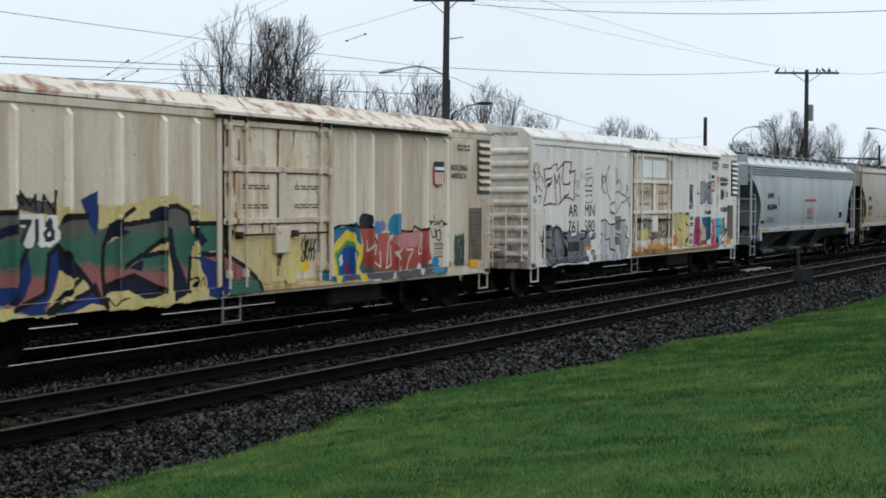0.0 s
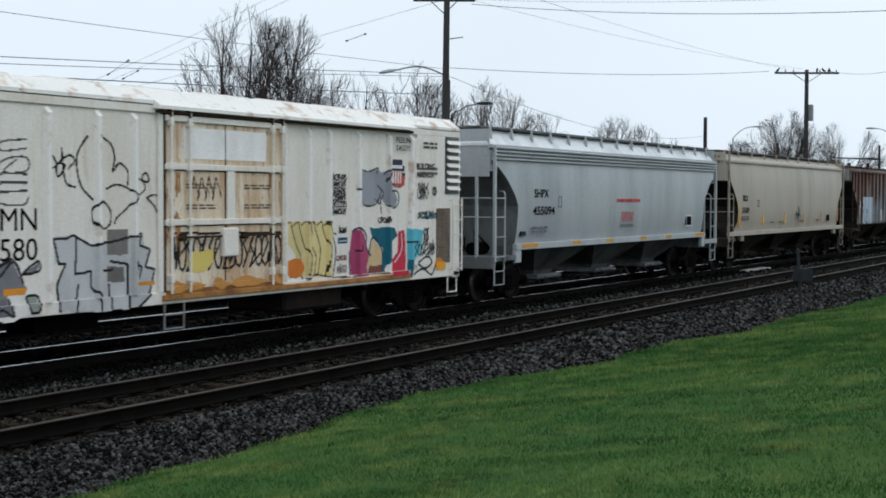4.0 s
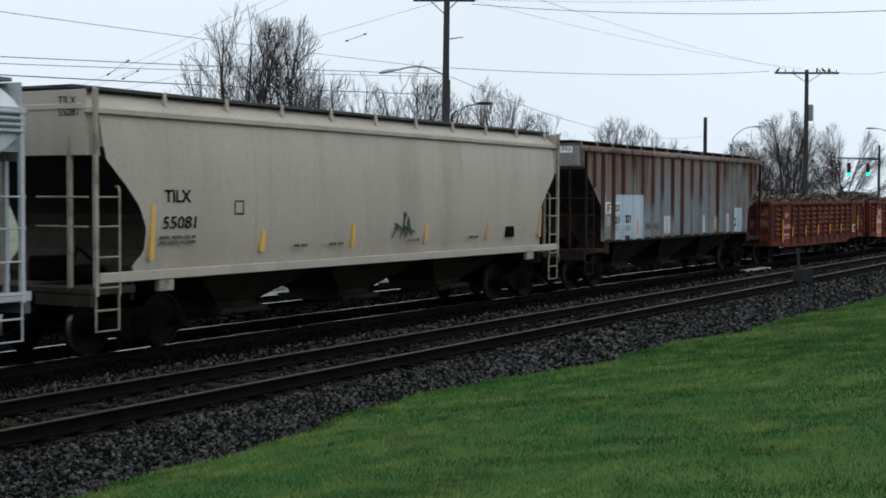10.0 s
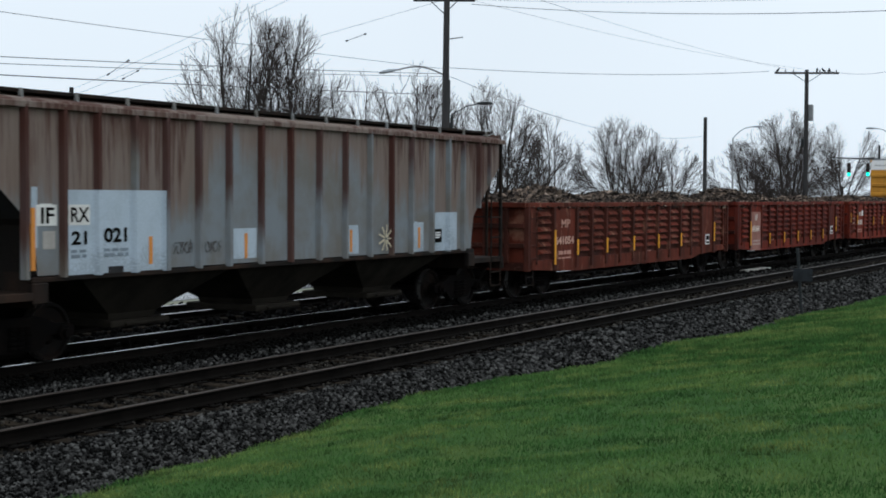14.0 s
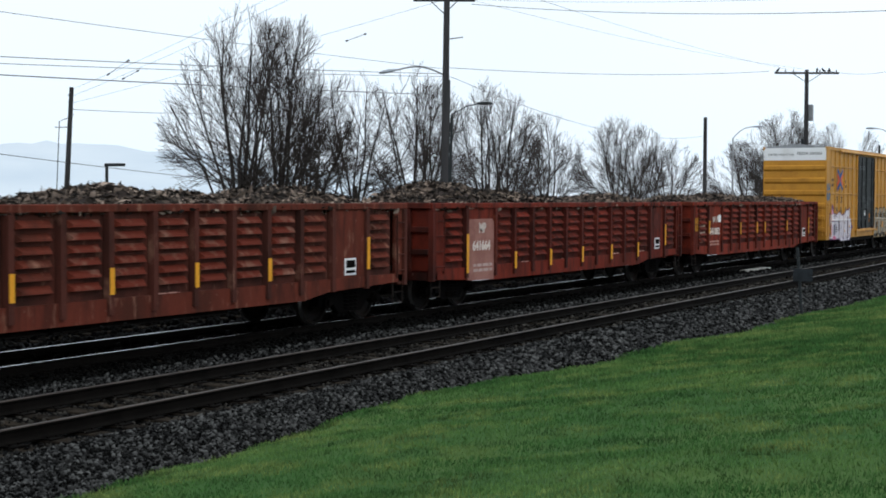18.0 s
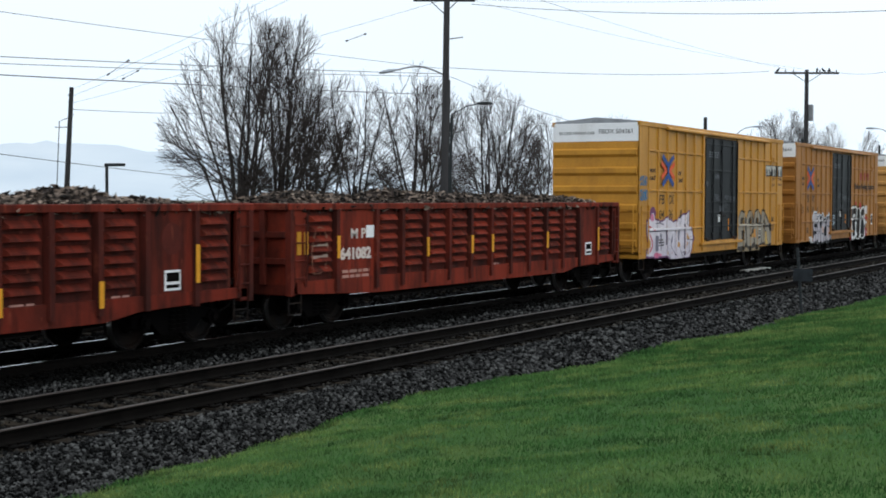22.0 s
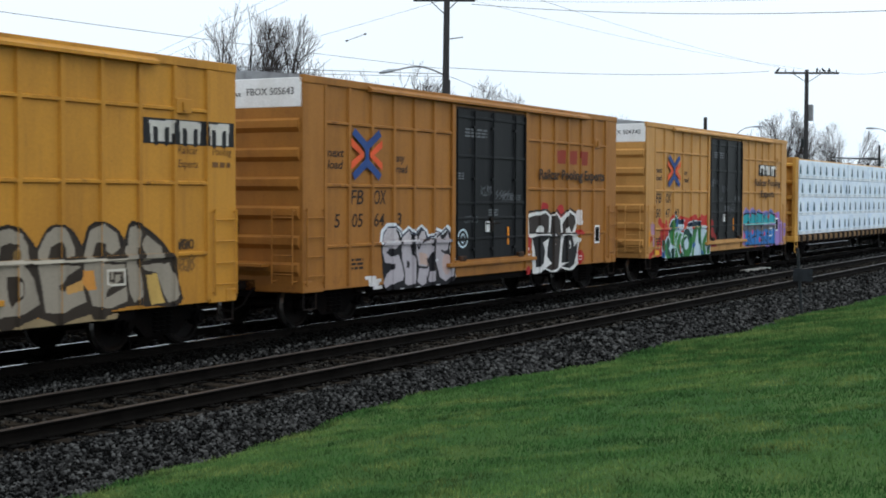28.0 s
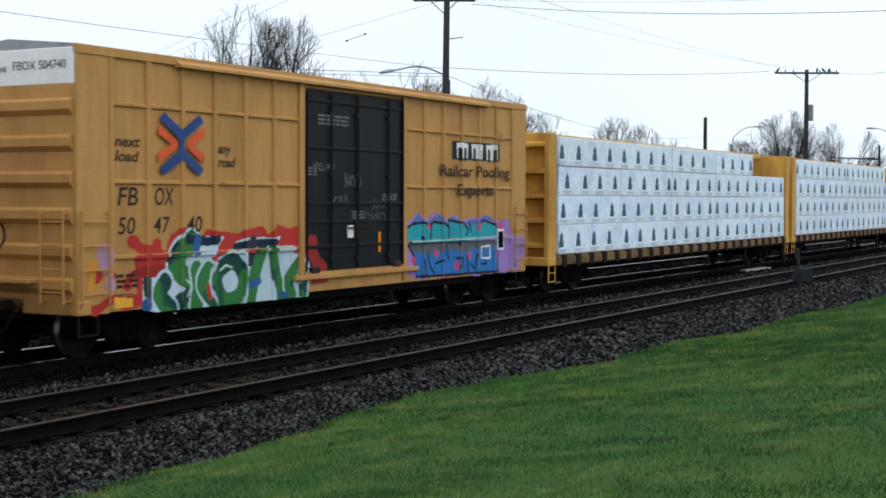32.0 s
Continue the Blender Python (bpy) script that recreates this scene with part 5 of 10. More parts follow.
    for x in (6.95, 7.9, 9.1):
        for z in (1.35, 3.0, 4.2):
            part("rod_guide", Geo().box(x - 0.09, x + 0.06, -W - 0.08, -W - 0.03, z - 0.03, z + 0.03, 0.01), M_DOOR, d)
    sp = Spray(6.1, 9.7, 1.5, 3.9, 0.025)
    for k in range(5):
        r = random.Random(int(u) + k)
        scribble(sp, r.uniform(6.3, 8.6), r.uniform(1.7, 3.3), r.uniform(0.4, 0.8), r.uniform(0.15, 0.3), 4, (92, 95, 99), 0.022, int(u) + k)
    sp.put(car, box_relief, BOX_BASE, "pale chalk scribbles on the door")
    part("placard", Geo().box(7.55, 7.75, -W - 0.07, -W - 0.03, 1.75, 2.0), M_WHITE, d)
    part("reflector", Geo().box(8.72, 8.8, -W - 0.045, -W - 0.03, 1.42, 1.85), paint(226, 140, 40), d)
    for x in (5.96, 9.79):
        part("door_post", Geo().box(x - 0.08, x + 0.08, -HALF - 0.01, -W, 0.95, BOX_TOP - 0.12, 0.01), main, car)
    part("door_track", Geo().box(5.7, 10.3, -HALF - 0.05, -W, 0.98, 1.07, 0.01).box(6.0, 9.75, -HALF - 0.03, -W, 1.07, 1.12), main, car)
    part("door_hood", Geo().prism([(-W, 4.7), (-HALF - 0.1, 4.71), (-HALF - 0.1, 4.76), (-W, 4.86)], "x", 2.3, 13.6), main, car)
    # dark strips painted in as the shade of the gap round the door
    for x in (6.02, 9.74):
        part("door_seal", Geo().box(x - 0.025, x + 0.025, -W - 0.045, -W, 1.12, 4.62), M_SHADE_AND_IRON, car)
    part("door_seal", Geo().box(6.0, 9.76, -W - 0.045, -W, 4.6, 4.64), M_SHADE_AND_IRON, car)
    part("door_roller", Geo().box(6.2, 6.5, -HALF - 0.06, -W, 1.1, 1.22, 0.02).box(9.25, 9.55, -HALF - 0.06, -W, 1.1, 1.22, 0.02), M_SHADE_AND_IRON, car)
    # ends
    for x, s in ((0, 1), (L, -1)):
        e = part("end_wall", Geo().box(x, x + s * 0.07, -W - 0.02, W + 0.02, 0.85, 4.28) if s > 0 else Geo().box(x - 0.07, x, -W - 0.02, W + 0.02, 0.85, 4.28), main, car)
        for z in (1.2, 1.72, 2.28, 2.84, 3.4, 3.96):
            part("end_rib", Geo().prism([(x, z - 0.16), (x - s * 0.075, z - 0.07), (x - s * 0.075, z + 0.06), (x, z + 0.11)], "y", -W + 0.04, W - 0.04), main, e)
        hood = Geo().box(min(x, x + s * 0.08), max(x, x + s * 0.08), -W - 0.02, W + 0.02, 4.28, BOX_TOP - 0.02, 0.01)
        part("end_hood", hood, M_WHITE, e, "white painted top band of the end")
        part("end_sill", Geo().box(min(x, x + s * 0.3), max(x, x + s * 0.3), -HALF, HALF, 0.72, 0.95, 0.02), main, car)
    lettering(car, "EXCESS HEIGHT CAR", 1.2, 4.5, 0.09, M_BLACK, end=True)
    lettering(car, "FBOX " + number, -0.1, 4.52, 0.14, M_BLACK, end=True)
    for k, (y0, y1) in enumerate(((-1.3, -0.82), (0.5, 0.98))):
        ladder(car, "end_ladder", y0, y1, 0.0, 0.9, 2.35, 4, main, 0.16, along="y")
    part("brake_platform", Geo().box(-0.32, -0.05, -0.7, 0.5, 1.22, 1.27).tube((-0.2, 0.1, 1.27), (-0.2, 0.1, 1.9), 0.03), main, car)
    part("brake_wheel", Geo().lathe([(0.22, -0.02), (0.25, 0), (0.22, 0.02), (0.2, 0), (0.22, -0.02)], 16, (-0.22, 0.1, 1.95)), M_STEEL, car)
    ladder(car, "side_ladder", 0.06, 0.66, -HALF + 0.02, 0.85, 2.35, 4, main, 0.06)
    ladder(car, "side_ladder", L - 0.66, L - 0.06, -HALF + 0.02, 0.85, 2.35, 4, main, 0.06)
    for x in (0.05, L - 0.5):
        sill_step(car, x, x + 0.42, -HALF + 0.04, 0.78, 0.4, M_STEEL)
    part("placard_holder", Geo().box(14.1, 14.5, -HALF - 0.02, -W, 3.95, 4.2, 0.01).box(14.25, 14.33, -HALF - 0.05, -HALF - 0.02, 4.0, 4.14), main, car)
    running_gear(car, L, 1.58)
    MOVERS.append((car, u))
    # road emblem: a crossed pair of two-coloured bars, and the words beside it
    red, blue = paint(224, 92, 52), paint(48, 74, 132)
    yb = -BOX_BASE - 0.054
    for sgn in (-1, 1):
        for up in (-1, 1):
            for mat, pts in ((blue, [(0.0, 0.0), (0.0, 0.3), (0.62, 0.62), (0.76, 0.47), (0.12, 0.13), (0.07, 0.0)]), (red, [(0.16, 0.0), (0.15, 0.05), (0.8, 0.38), (0.8, 0.19), (0.38, 0.0)])):
                part("emblem_bar", Geo().prism([(2.45 + shift + sgn * a * 0.74, 3.43 + up * b * 0.84) for a, b in pts], "y", yb - 0.003, yb), mat, car)
    dark = paint(72, 50, 34)
    lettering(car, "next\nload", 0.86, 3.36, 0.17, dark, -BOX_BASE, 0.6, shear=0.2, bold=0.006)
    lettering(car, "any\nroad", 3.46, 3.32, 0.17, dark, -BOX_BASE, 0.5, shear=0.2, bold=0.006)
    return car


def box_print(car, number, xs, z):
    dark = paint(46, 34, 28)
    lettering(car, "FB", xs, z, 0.3, dark, -BOX_BASE, 0.48, shear=0.15, bold=0.004)
    lettering(car, "OX", xs + 0.89, z, 0.3, dark, -BOX_BASE, 0.48, shear=0.15, bold=0.004)
    for digits, x in number:
        lettering(car, digits, x, z - 0.46, 0.28, dark, -BOX_BASE, 0.2 * len(digits), shear=0.12, bold=0.003)
    bars(car, xs, z - 1.15, 0.5, 0.05, 3, dark, -BOX_BASE, 3)


K_BOX = box_car(109.6, M_TAN_PALE, "yellow box car with black door and green graffiti", "504740")
box_print(K_BOX, (("50", 0.92), ("47", 1.78), ("40", 2.62)), 0.9, 2.42)
red, wht, gre, dgr, blu = (184, 52, 46), (212, 226, 230), (54, 122, 62), (18, 66, 60), (46, 96, 152)
sp = Spray(0.05, 6.35, 0.66, 2.4, 0.018)
sp.poly(red, [(1.21, 1.84), (1.42, 1.9), (1.79, 1.76), (2.17, 1.69), (2.22, 1.97), (2.57, 2.01), (2.97, 1.86), (3.18, 2), (4.04, 1.9), (4.38, 2.03), (4.96, 1.92), (5.14, 2.02), (5.94, 2.03), (6.1, 1.24), (6.07, 0.69), (1.46, 0.75), (0.78, 0.78), (0.35, 0.76), (0.33, 0.91), (0.65, 0.94), (1.37, 1.03), (1.28, 1.56), (1.48, 1.62)], 0.13)
sp.blob(0.48, 1.32, 0.12, 0.108, red, 0.5)
sp.blob(0.83, 1.3, 0.08, 0.072, red, 0.5)
sp.blob(1.16, 1.17, 0.1, 0.09, red, 0.5)
sp.blob(1.28, 1.84, 0.12, 0.108, red, 0.5)
sp.blob(1.84, 1.79, 0.1, 0.09, red, 0.5)
sp.blob(1.6, 1.33, 0.5, 0.1, (150, 40, 38), 0.6)
sp.blob(0.59, 1.53, 0.14, 0.25, (192, 150, 176), 0.5)
sp.blob(0.7, 1.19, 0.14, 0.2, (192, 150, 176), 0.5)
sp.poly((222, 150, 50), [(0.25, 1.54), (0.41, 1.53), (0.38, 1.1), (0.26, 1.1)])
sp.poly((232, 176, 52), [(0.78, 0.96), (1.27, 0.94), (1.27, 0.79), (0.8, 0.77)], 0.02)
sp.stroke([(0.83, 1), (1.27, 0.99)], 0.02, (60, 50, 40))
pal = (192, 212, 224)
sp.poly(pal, [(1.51, 0.73), (1.51, 1.23), (1.92, 1.24), (2.16, 1.31), (2.24, 1.53), (2.49, 1.84), (2.78, 1.90), (3.63, 1.85), (3.44, 1.68), (3.22, 1.39), (3.38, 1.31), (3.60, 1.54), (3.82, 1.59), (3.95, 1.75), (4.28, 1.84), (5.32, 1.82), (5.17, 1.65), (5.75, 1.66), (5.75, 1.49), (5.94, 1.50), (5.98, 1.39), (6.16, 1.38), (6.17, 0.65), (5.32, 0.60), (4.28, 0.58), (2.85, 0.64), (2.12, 0.61)], 0.02)
sp.stroke([(1.59, 0.80), (1.84, 0.89), (2.06, 0.72)], 0.20, blu, 0.03, bend=True)
sp.stroke([(1.59, 1.18), (1.62, 0.98)], 0.16, dgr, 0.03, bend=True)
sp.stroke([(2.75, 1.80), (2.44, 1.64), (2.32, 1.41), (2.50, 1.25), (2.73, 1.11), (2.67, 0.87), (2.38, 0.70)], 0.48, pal, bend=True)
sp.stroke([(2.75, 1.80), (2.44, 1.64), (2.32, 1.41), (2.50, 1.25), (2.73, 1.11), (2.67, 0.87), (2.38, 0.70)], 0.38, gre, 0.02, bend=True)
sp.stroke([(2.06, 1.14), (1.92, 0.93), (2.20, 0.68)], 0.44, pal, bend=True)
sp.stroke([(2.06, 1.14), (1.92, 0.93), (2.20, 0.68)], 0.33, gre, 0.02, bend=True)
sp.stroke([(2.88, 1.31), (2.94, 1.00), (2.88, 0.71)], 0.44, pal, bend=True)
sp.stroke([(2.88, 1.31), (2.94, 1.00), (2.88, 0.71)], 0.33, gre, 0.02, bend=True)
sp.stroke([(3.19, 1.30), (3.04, 1.05), (3.44, 0.68)], 0.41, pal, bend=True)
sp.stroke([(3.19, 1.30), (3.04, 1.05), (3.44, 0.68)], 0.30, gre, 0.02, bend=True)
sp.stroke([(3.82, 1.43), (3.50, 1.27), (3.44, 1.02), (3.66, 0.74), (4.05, 0.80), (4.18, 1.08), (4.02, 1.36), (3.82, 1.43)], 0.41, pal, bend=True)
sp.stroke([(3.82, 1.43), (3.50, 1.27), (3.44, 1.02), (3.66, 0.74), (4.05, 0.80), (4.18, 1.08), (4.02, 1.36), (3.82, 1.43)], 0.30, gre, 0.02, bend=True)
sp.stroke([(4.76, 1.62), (4.55, 1.22), (4.45, 0.92), (4.38, 0.65)], 0.44, pal, bend=True)
sp.stroke([(4.76, 1.62), (4.55, 1.22), (4.45, 0.92), (4.38, 0.65)], 0.33, gre, 0.02, bend=True)
sp.stroke([(5.07, 1.55), (5.17, 1.13), (5.32, 0.74)], 0.41, pal, bend=True)
sp.stroke([(5.07, 1.55), (5.17, 1.13), (5.32, 0.74)], 0.30, gre, 0.02, bend=True)
sp.stroke([(5.90, 1.31), (5.57, 1.00), (5.68, 0.70)], 0.39, pal, bend=True)
sp.stroke([(5.90, 1.31), (5.57, 1.00), (5.68, 0.70)], 0.28, gre, 0.02, bend=True)
sp.stroke([(6.05, 1.22), (6.01, 0.72)], 0.35, pal, bend=True)
sp.stroke([(6.05, 1.22), (6.01, 0.72)], 0.22, gre, 0.02, bend=True)
sp.recolour(gre, dgr, lambda X, Z, R: np.sin(X * 3.1 + 1.2 * Z) + 2.2 * R + 1.3 * (Z - 1.2) > 0.55)
sp.recolour(gre, (36, 92, 66), lambda X, Z, R: np.sin(X * 4.3 - 2.0 * Z + 1.0) + 1.6 * R > 0.45)
sp.stroke([(2.62, 1.84), (3.19, 1.79), (3.47, 1.82)], 0.160, (20, 42, 62))
sp.stroke([(2.92, 1.83), (2.86, 1.62)], 0.180, blu)
sp.stroke([(3.95, 1.67), (4.45, 1.73), (5.18, 1.73)], 0.140, (20, 42, 62))
sp.stroke([(4.48, 1.75), (4.38, 1.41)], 0.220, (46, 52, 66))
sp.stroke([(2.12, 1.50), (2.38, 1.79)], 0.060, (20, 34, 36))
sp.stroke([(2.26, 0.60), (2.85, 0.63), (4.28, 0.57), (5.32, 0.59), (6.17, 0.64)], 0.030, (20, 34, 36))
sp.stroke([(3.19, 1.02), (3.25, 0.81)], 0.100, red)
sp.stroke([(4.38, 0.97), (4.65, 1.03)], 0.140, blu)
sp.stroke([(5.32, 0.76), (5.53, 0.71)], 0.120, blu)
sp.stroke([(3.53, 1.28), (3.69, 1.36), (3.85, 1.31)], 0.035, (190, 226, 190))
sp.stroke([(2.56, 1.19), (2.76, 1.05), (2.64, 0.88)], 0.035, (190, 226, 190))
sp.stroke([(4.21, 1.60), (4.48, 1.57)], 0.050, red)
sp.put(K_BOX, box_relief, BOX_BASE, "green and white graffiti on a red ground")
sp = Spray(6.1, 6.9, 0.9, 2.2, 0.018)
sp.poly((150, 40, 38), [(6.17, 1.82), (6.39, 1.89), (6.53, 1.59), (6.79, 1.09), (6.79, 0.68), (6.27, 0.68)], 0.2)
sp.put(K_BOX, box_relief, BOX_BASE, "red sprayed cloud on the door")
sp = Spray(9.6, 15.7, 0.68, 2.5, 0.018)
tea, lil, azu = (44, 158, 172), (158, 128, 194), (42, 116, 186)
sp.poly(lil, [(10.02, 2.07), (10.34, 2.23), (10.76, 2.1), (11.26, 2.22), (11.61, 2.05), (11.97, 2.18), (12.51, 2.04), (12.88, 2.15), (13.65, 2.12), (14.05, 1.95), (14.35, 2.04), (14.86, 2.01), (14.92, 1.64), (15.72, 1.57), (15.67, 1.1), (15.41, 0.99), (15.41, 0.78), (14.26, 0.76), (10.27, 0.79), (9.79, 0.9), (9.83, 1.31), (9.74, 1.91)], 0.1)
sp.poly((92, 112, 170), [(10.18, 2.07), (10.42, 2.21), (10.71, 2.06), (11.18, 2.06), (11.44, 2.18), (11.61, 1.97), (11.97, 2.15), (12.42, 2), (12.98, 2.1), (13.65, 2.09), (14.05, 1.93), (10.18, 1.91)], 0.12)
sp.poly(tea, [(9.86, 1.87), (10.18, 2.01), (10.76, 2.02), (10.88, 1.94), (11.09, 2), (11.53, 1.99), (11.7, 1.92), (11.88, 2.05), (12.51, 1.97), (12.75, 1.82), (12.7, 1.57), (10.02, 1.58)])
sp.poly(tea, [(12.79, 1.93), (14.05, 1.94), (14.27, 1.79), (14.27, 1.6), (12.65, 1.57)])
sp.poly((94, 96, 102), [(10.02, 1.58), (14.27, 1.53), (14.28, 1.17), (10.27, 1.19)])
sp.poly(azu, [(10.27, 1.24), (14.28, 1.25), (14.28, 0.78), (10.35, 0.81)], 0.05)
sp.fade((94, 96, 102), azu, 1.42, 1.28)
sp.stroke([(9.86, 1.87), (10.18, 1.99), (10.76, 2.01), (10.88, 1.94), (11.14, 2.02), (11.61, 1.97), (11.79, 1.9), (11.79, 2.05), (12.51, 1.97), (12.75, 1.82), (12.65, 1.69)], 0.06, (18, 24, 50))
sp.stroke([(9.86, 1.87), (10.02, 1.5), (10.27, 1.25), (10.35, 0.82)], 0.06, (18, 24, 50))
sp.stroke([(10.02, 1.58), (10.59, 1.57), (11.7, 1.6), (12.52, 1.58)], 0.06, (18, 24, 50))
sp.stroke([(10.85, 1.31), (10.97, 1.02), (11.15, 0.88)], 0.06, (18, 24, 50))
sp.stroke([(10.64, 1.2), (10.68, 0.86)], 0.06, (18, 24, 50))
sp.stroke([(11.53, 1.37), (11.62, 1.16), (11.19, 1.09)], 0.06, (18, 24, 50))
sp.stroke([(12.15, 1.18), (12.43, 1.17), (12.34, 0.96)], 0.06, (18, 24, 50))
sp.stroke([(12.7, 1.21), (12.75, 0.85)], 0.06, (18, 24, 50))
sp.stroke([(12.89, 1.02), (13.08, 0.88), (13.18, 1.23)], 0.06, (18, 24, 50))
sp.stroke([(13.37, 1), (13.66, 0.99), (13.61, 1.17)], 0.06, (18, 24, 50))
sp.stroke([(14.05, 1.93), (14.25, 1.79), (14.28, 0.78)], 0.06, (18, 24, 50))
sp.stroke([(10.35, 0.83), (11.45, 0.81), (14.28, 0.78)], 0.06, (18, 24, 50))
sp.stroke([(11.01, 1.93), (10.97, 1.6)], 0.06, (18, 24, 50))
sp.stroke([(11.83, 1.88), (11.79, 1.58)], 0.06, (18, 24, 50))
sp.stroke([(12.79, 1.99), (12.89, 1.77)], 0.06, (18, 24, 50))
sp.stroke([(13.27, 1.85), (13.46, 2.03), (14.05, 1.93)], 0.06, (18, 24, 50))
sp.stroke([(10.59, 1.69), (10.68, 1.53)], 0.06, (18, 24, 50))
sp.stroke([(12.24, 1.59), (12.33, 1.48)], 0.06, (18, 24, 50))
sp.stroke([(11.7, 1.5), (11.8, 1.15)], 0.06, (18, 24, 50))
sp.stroke([(10.1, 1.6), (12.65, 1.6), (14.25, 1.63)], 0.035, (120, 208, 214))
sp.blob(10.92, 1.93, 0.09, 0.09, (206, 70, 112), 0.5)
sp.blob(11.23, 1.32, 0.09, 0.09, (206, 70, 112), 0.5)
sp.blob(10.23, 1.19, 0.09, 0.09, (206, 70, 112), 0.5)
sp.blob(12.2, 1.01, 0.09, 0.09, (206, 70, 112), 0.5)
sp.blob(14.4, 1.88, 0.09, 0.09, (206, 70, 112), 0.5)
sp.blob(11.49, 0.78, 0.09, 0.09, (206, 70, 112), 0.5)
sp.blob(13.27, 1.85, 0.09, 0.09, (206, 70, 112), 0.5)
sp.blob(12.8, 1.22, 0.09, 0.09, (206, 70, 112), 0.5)
sp.blob(14.26, 1.22, 0.09, 0.09, (206, 70, 112), 0.5)
sp.stroke([(13.41, 1.4), (13.85, 1.41), (13.86, 1.12), (13.42, 1.13), (13.41, 1.4)], 0.045, (222, 228, 230))
sp.stroke([(14.35, 1.61), (15.72, 1.57)], 0.03, (170, 150, 200))
sp.stroke([(14.31, 0.74), (14.88, 0.74), (15.52, 0.78)], 0.025, (120, 96, 160), bend=True)
sp.put(K_BOX, box_relief, BOX_BASE, "teal, blue and purple graffiti")

J_BOX = box_car(91.42, M_TAN, "tan box car with black door and silver graffiti", "505643", -0.2)
box_print(J_BOX, (("5", 1.1), ("05", 1.74), ("64", 2.58), ("3", 3.48)), 1.68, 2.42)
sp = Spray(2.1, 6.1, 0.6, 2.2, 0.018)
sp.poly((26, 25, 30), [(2.87, 1.62), (2.92, 1.84), (3.12, 1.97), (3.43, 1.98), (3.67, 1.86), (3.72, 1.76), (4.02, 1.9), (4.24, 1.78), (4.57, 1.92), (4.8, 1.8), (4.84, 1.69), (5.09, 1.72), (5.27, 1.84), (5.51, 1.78), (5.75, 1.9), (5.98, 1.77), (5.89, 1.41), (6.04, 1.04), (6.04, 0.72), (5.75, 0.6), (5.15, 0.6), (3.12, 0.6), (2.96, 0.97)])
sp.stroke([(2.87, 1.62), (2.92, 1.84), (3.12, 1.97), (3.43, 1.98), (3.67, 1.86), (3.72, 1.76), (4.02, 1.9), (4.24, 1.78), (4.57, 1.92), (4.8, 1.8), (4.84, 1.69), (5.09, 1.72), (5.27, 1.84), (5.51, 1.78), (5.75, 1.9), (5.98, 1.77), (5.89, 1.41), (6.04, 1.04)], 0.1, (222, 228, 234))
sp.stroke([(2.94, 1.6), (2.99, 1.81), (3.18, 1.93), (3.48, 1.94), (3.7, 1.83), (3.75, 1.73), (4.03, 1.87), (4.24, 1.75), (4.56, 1.89), (4.78, 1.77), (4.82, 1.67), (5.05, 1.7), (5.22, 1.81), (5.45, 1.75), (5.68, 1.87), (5.9, 1.74), (5.81, 1.4)], 0.045, (60, 66, 84))
sp.poly((176, 170, 176), [(2.97, 1.74), (3.12, 1.91), (3.43, 1.91), (3.6, 1.76), (3.63, 1.49), (3.51, 1.46), (3.22, 1.49), (3.12, 1.4), (3.27, 1.31), (3.59, 1.33), (3.72, 1.12), (3.83, 0.88), (3.77, 0.79), (3.27, 0.72), (3.06, 0.65), (2.99, 0.8), (3.12, 0.96), (3.38, 1.07), (3.38, 1.16), (3.04, 1.19), (2.94, 1.45)], 0.02)
sp.poly((176, 170, 176), [(3.76, 1.72), (4.02, 1.84), (4.13, 1.71), (4.07, 1.61), (4.24, 1.3), (4.35, 1.06), (4.23, 0.69), (4.01, 0.66), (3.86, 0.72), (3.86, 0.98), (3.73, 1.22), (3.71, 1.59)], 0.02)
sp.poly((30, 28, 32), [(3.93, 1.21), (4.07, 1.17), (4.04, 1.03), (3.93, 1.06)], 0)
sp.poly((176, 170, 176), [(4.19, 1.71), (4.35, 1.75), (4.4, 1.63), (4.57, 1.82), (4.72, 1.83), (4.77, 1.66), (5.03, 1.65), (5.06, 1.37), (4.86, 1.21), (4.92, 0.93), (5.18, 0.95), (5.15, 0.7), (4.92, 0.68), (4.8, 0.86), (4.8, 0.69), (4.63, 0.63), (4.4, 0.72), (4.46, 1.02), (4.36, 1.3)], 0.02)
sp.poly((176, 170, 176), [(5.16, 1.64), (5.3, 1.8), (5.51, 1.63), (5.75, 1.77), (5.84, 1.59), (5.75, 1.38), (5.54, 1.35), (5.75, 1.2), (6, 1.01), (5.97, 0.8), (5.69, 0.67), (5.39, 0.76), (5.25, 1.05), (5.17, 1.26)], 0.02)
sp.fade((176, 170, 176), (196, 190, 194), 1.5, 1.9)
sp.poly((190, 164, 152), [(4.43, 1.34), (4.83, 1.31), (4.92, 1.05), (4.46, 1.07)], 0.05)
sp.blob(5.69, 1.06, 0.2, 0.2, (190, 166, 160), 0.3)
sp.stroke([(4.1, 1.61), (4.18, 1.34), (4.36, 1.19)], 0.05, (30, 30, 36), bend=True)
sp.stroke([(4.83, 1.21), (4.83, 1.02), (4.46, 1.05)], 0.05, (30, 30, 36), bend=True)
sp.stroke([(5.09, 1.61), (5.15, 1.26), (5, 1.13)], 0.05, (30, 30, 36), bend=True)
sp.stroke([(4.92, 0.93), (4.83, 0.72)], 0.05, (30, 30, 36), bend=True)
sp.stroke([(3.12, 1.4), (3.51, 1.46), (3.64, 1.54)], 0.05, (30, 30, 36), bend=True)
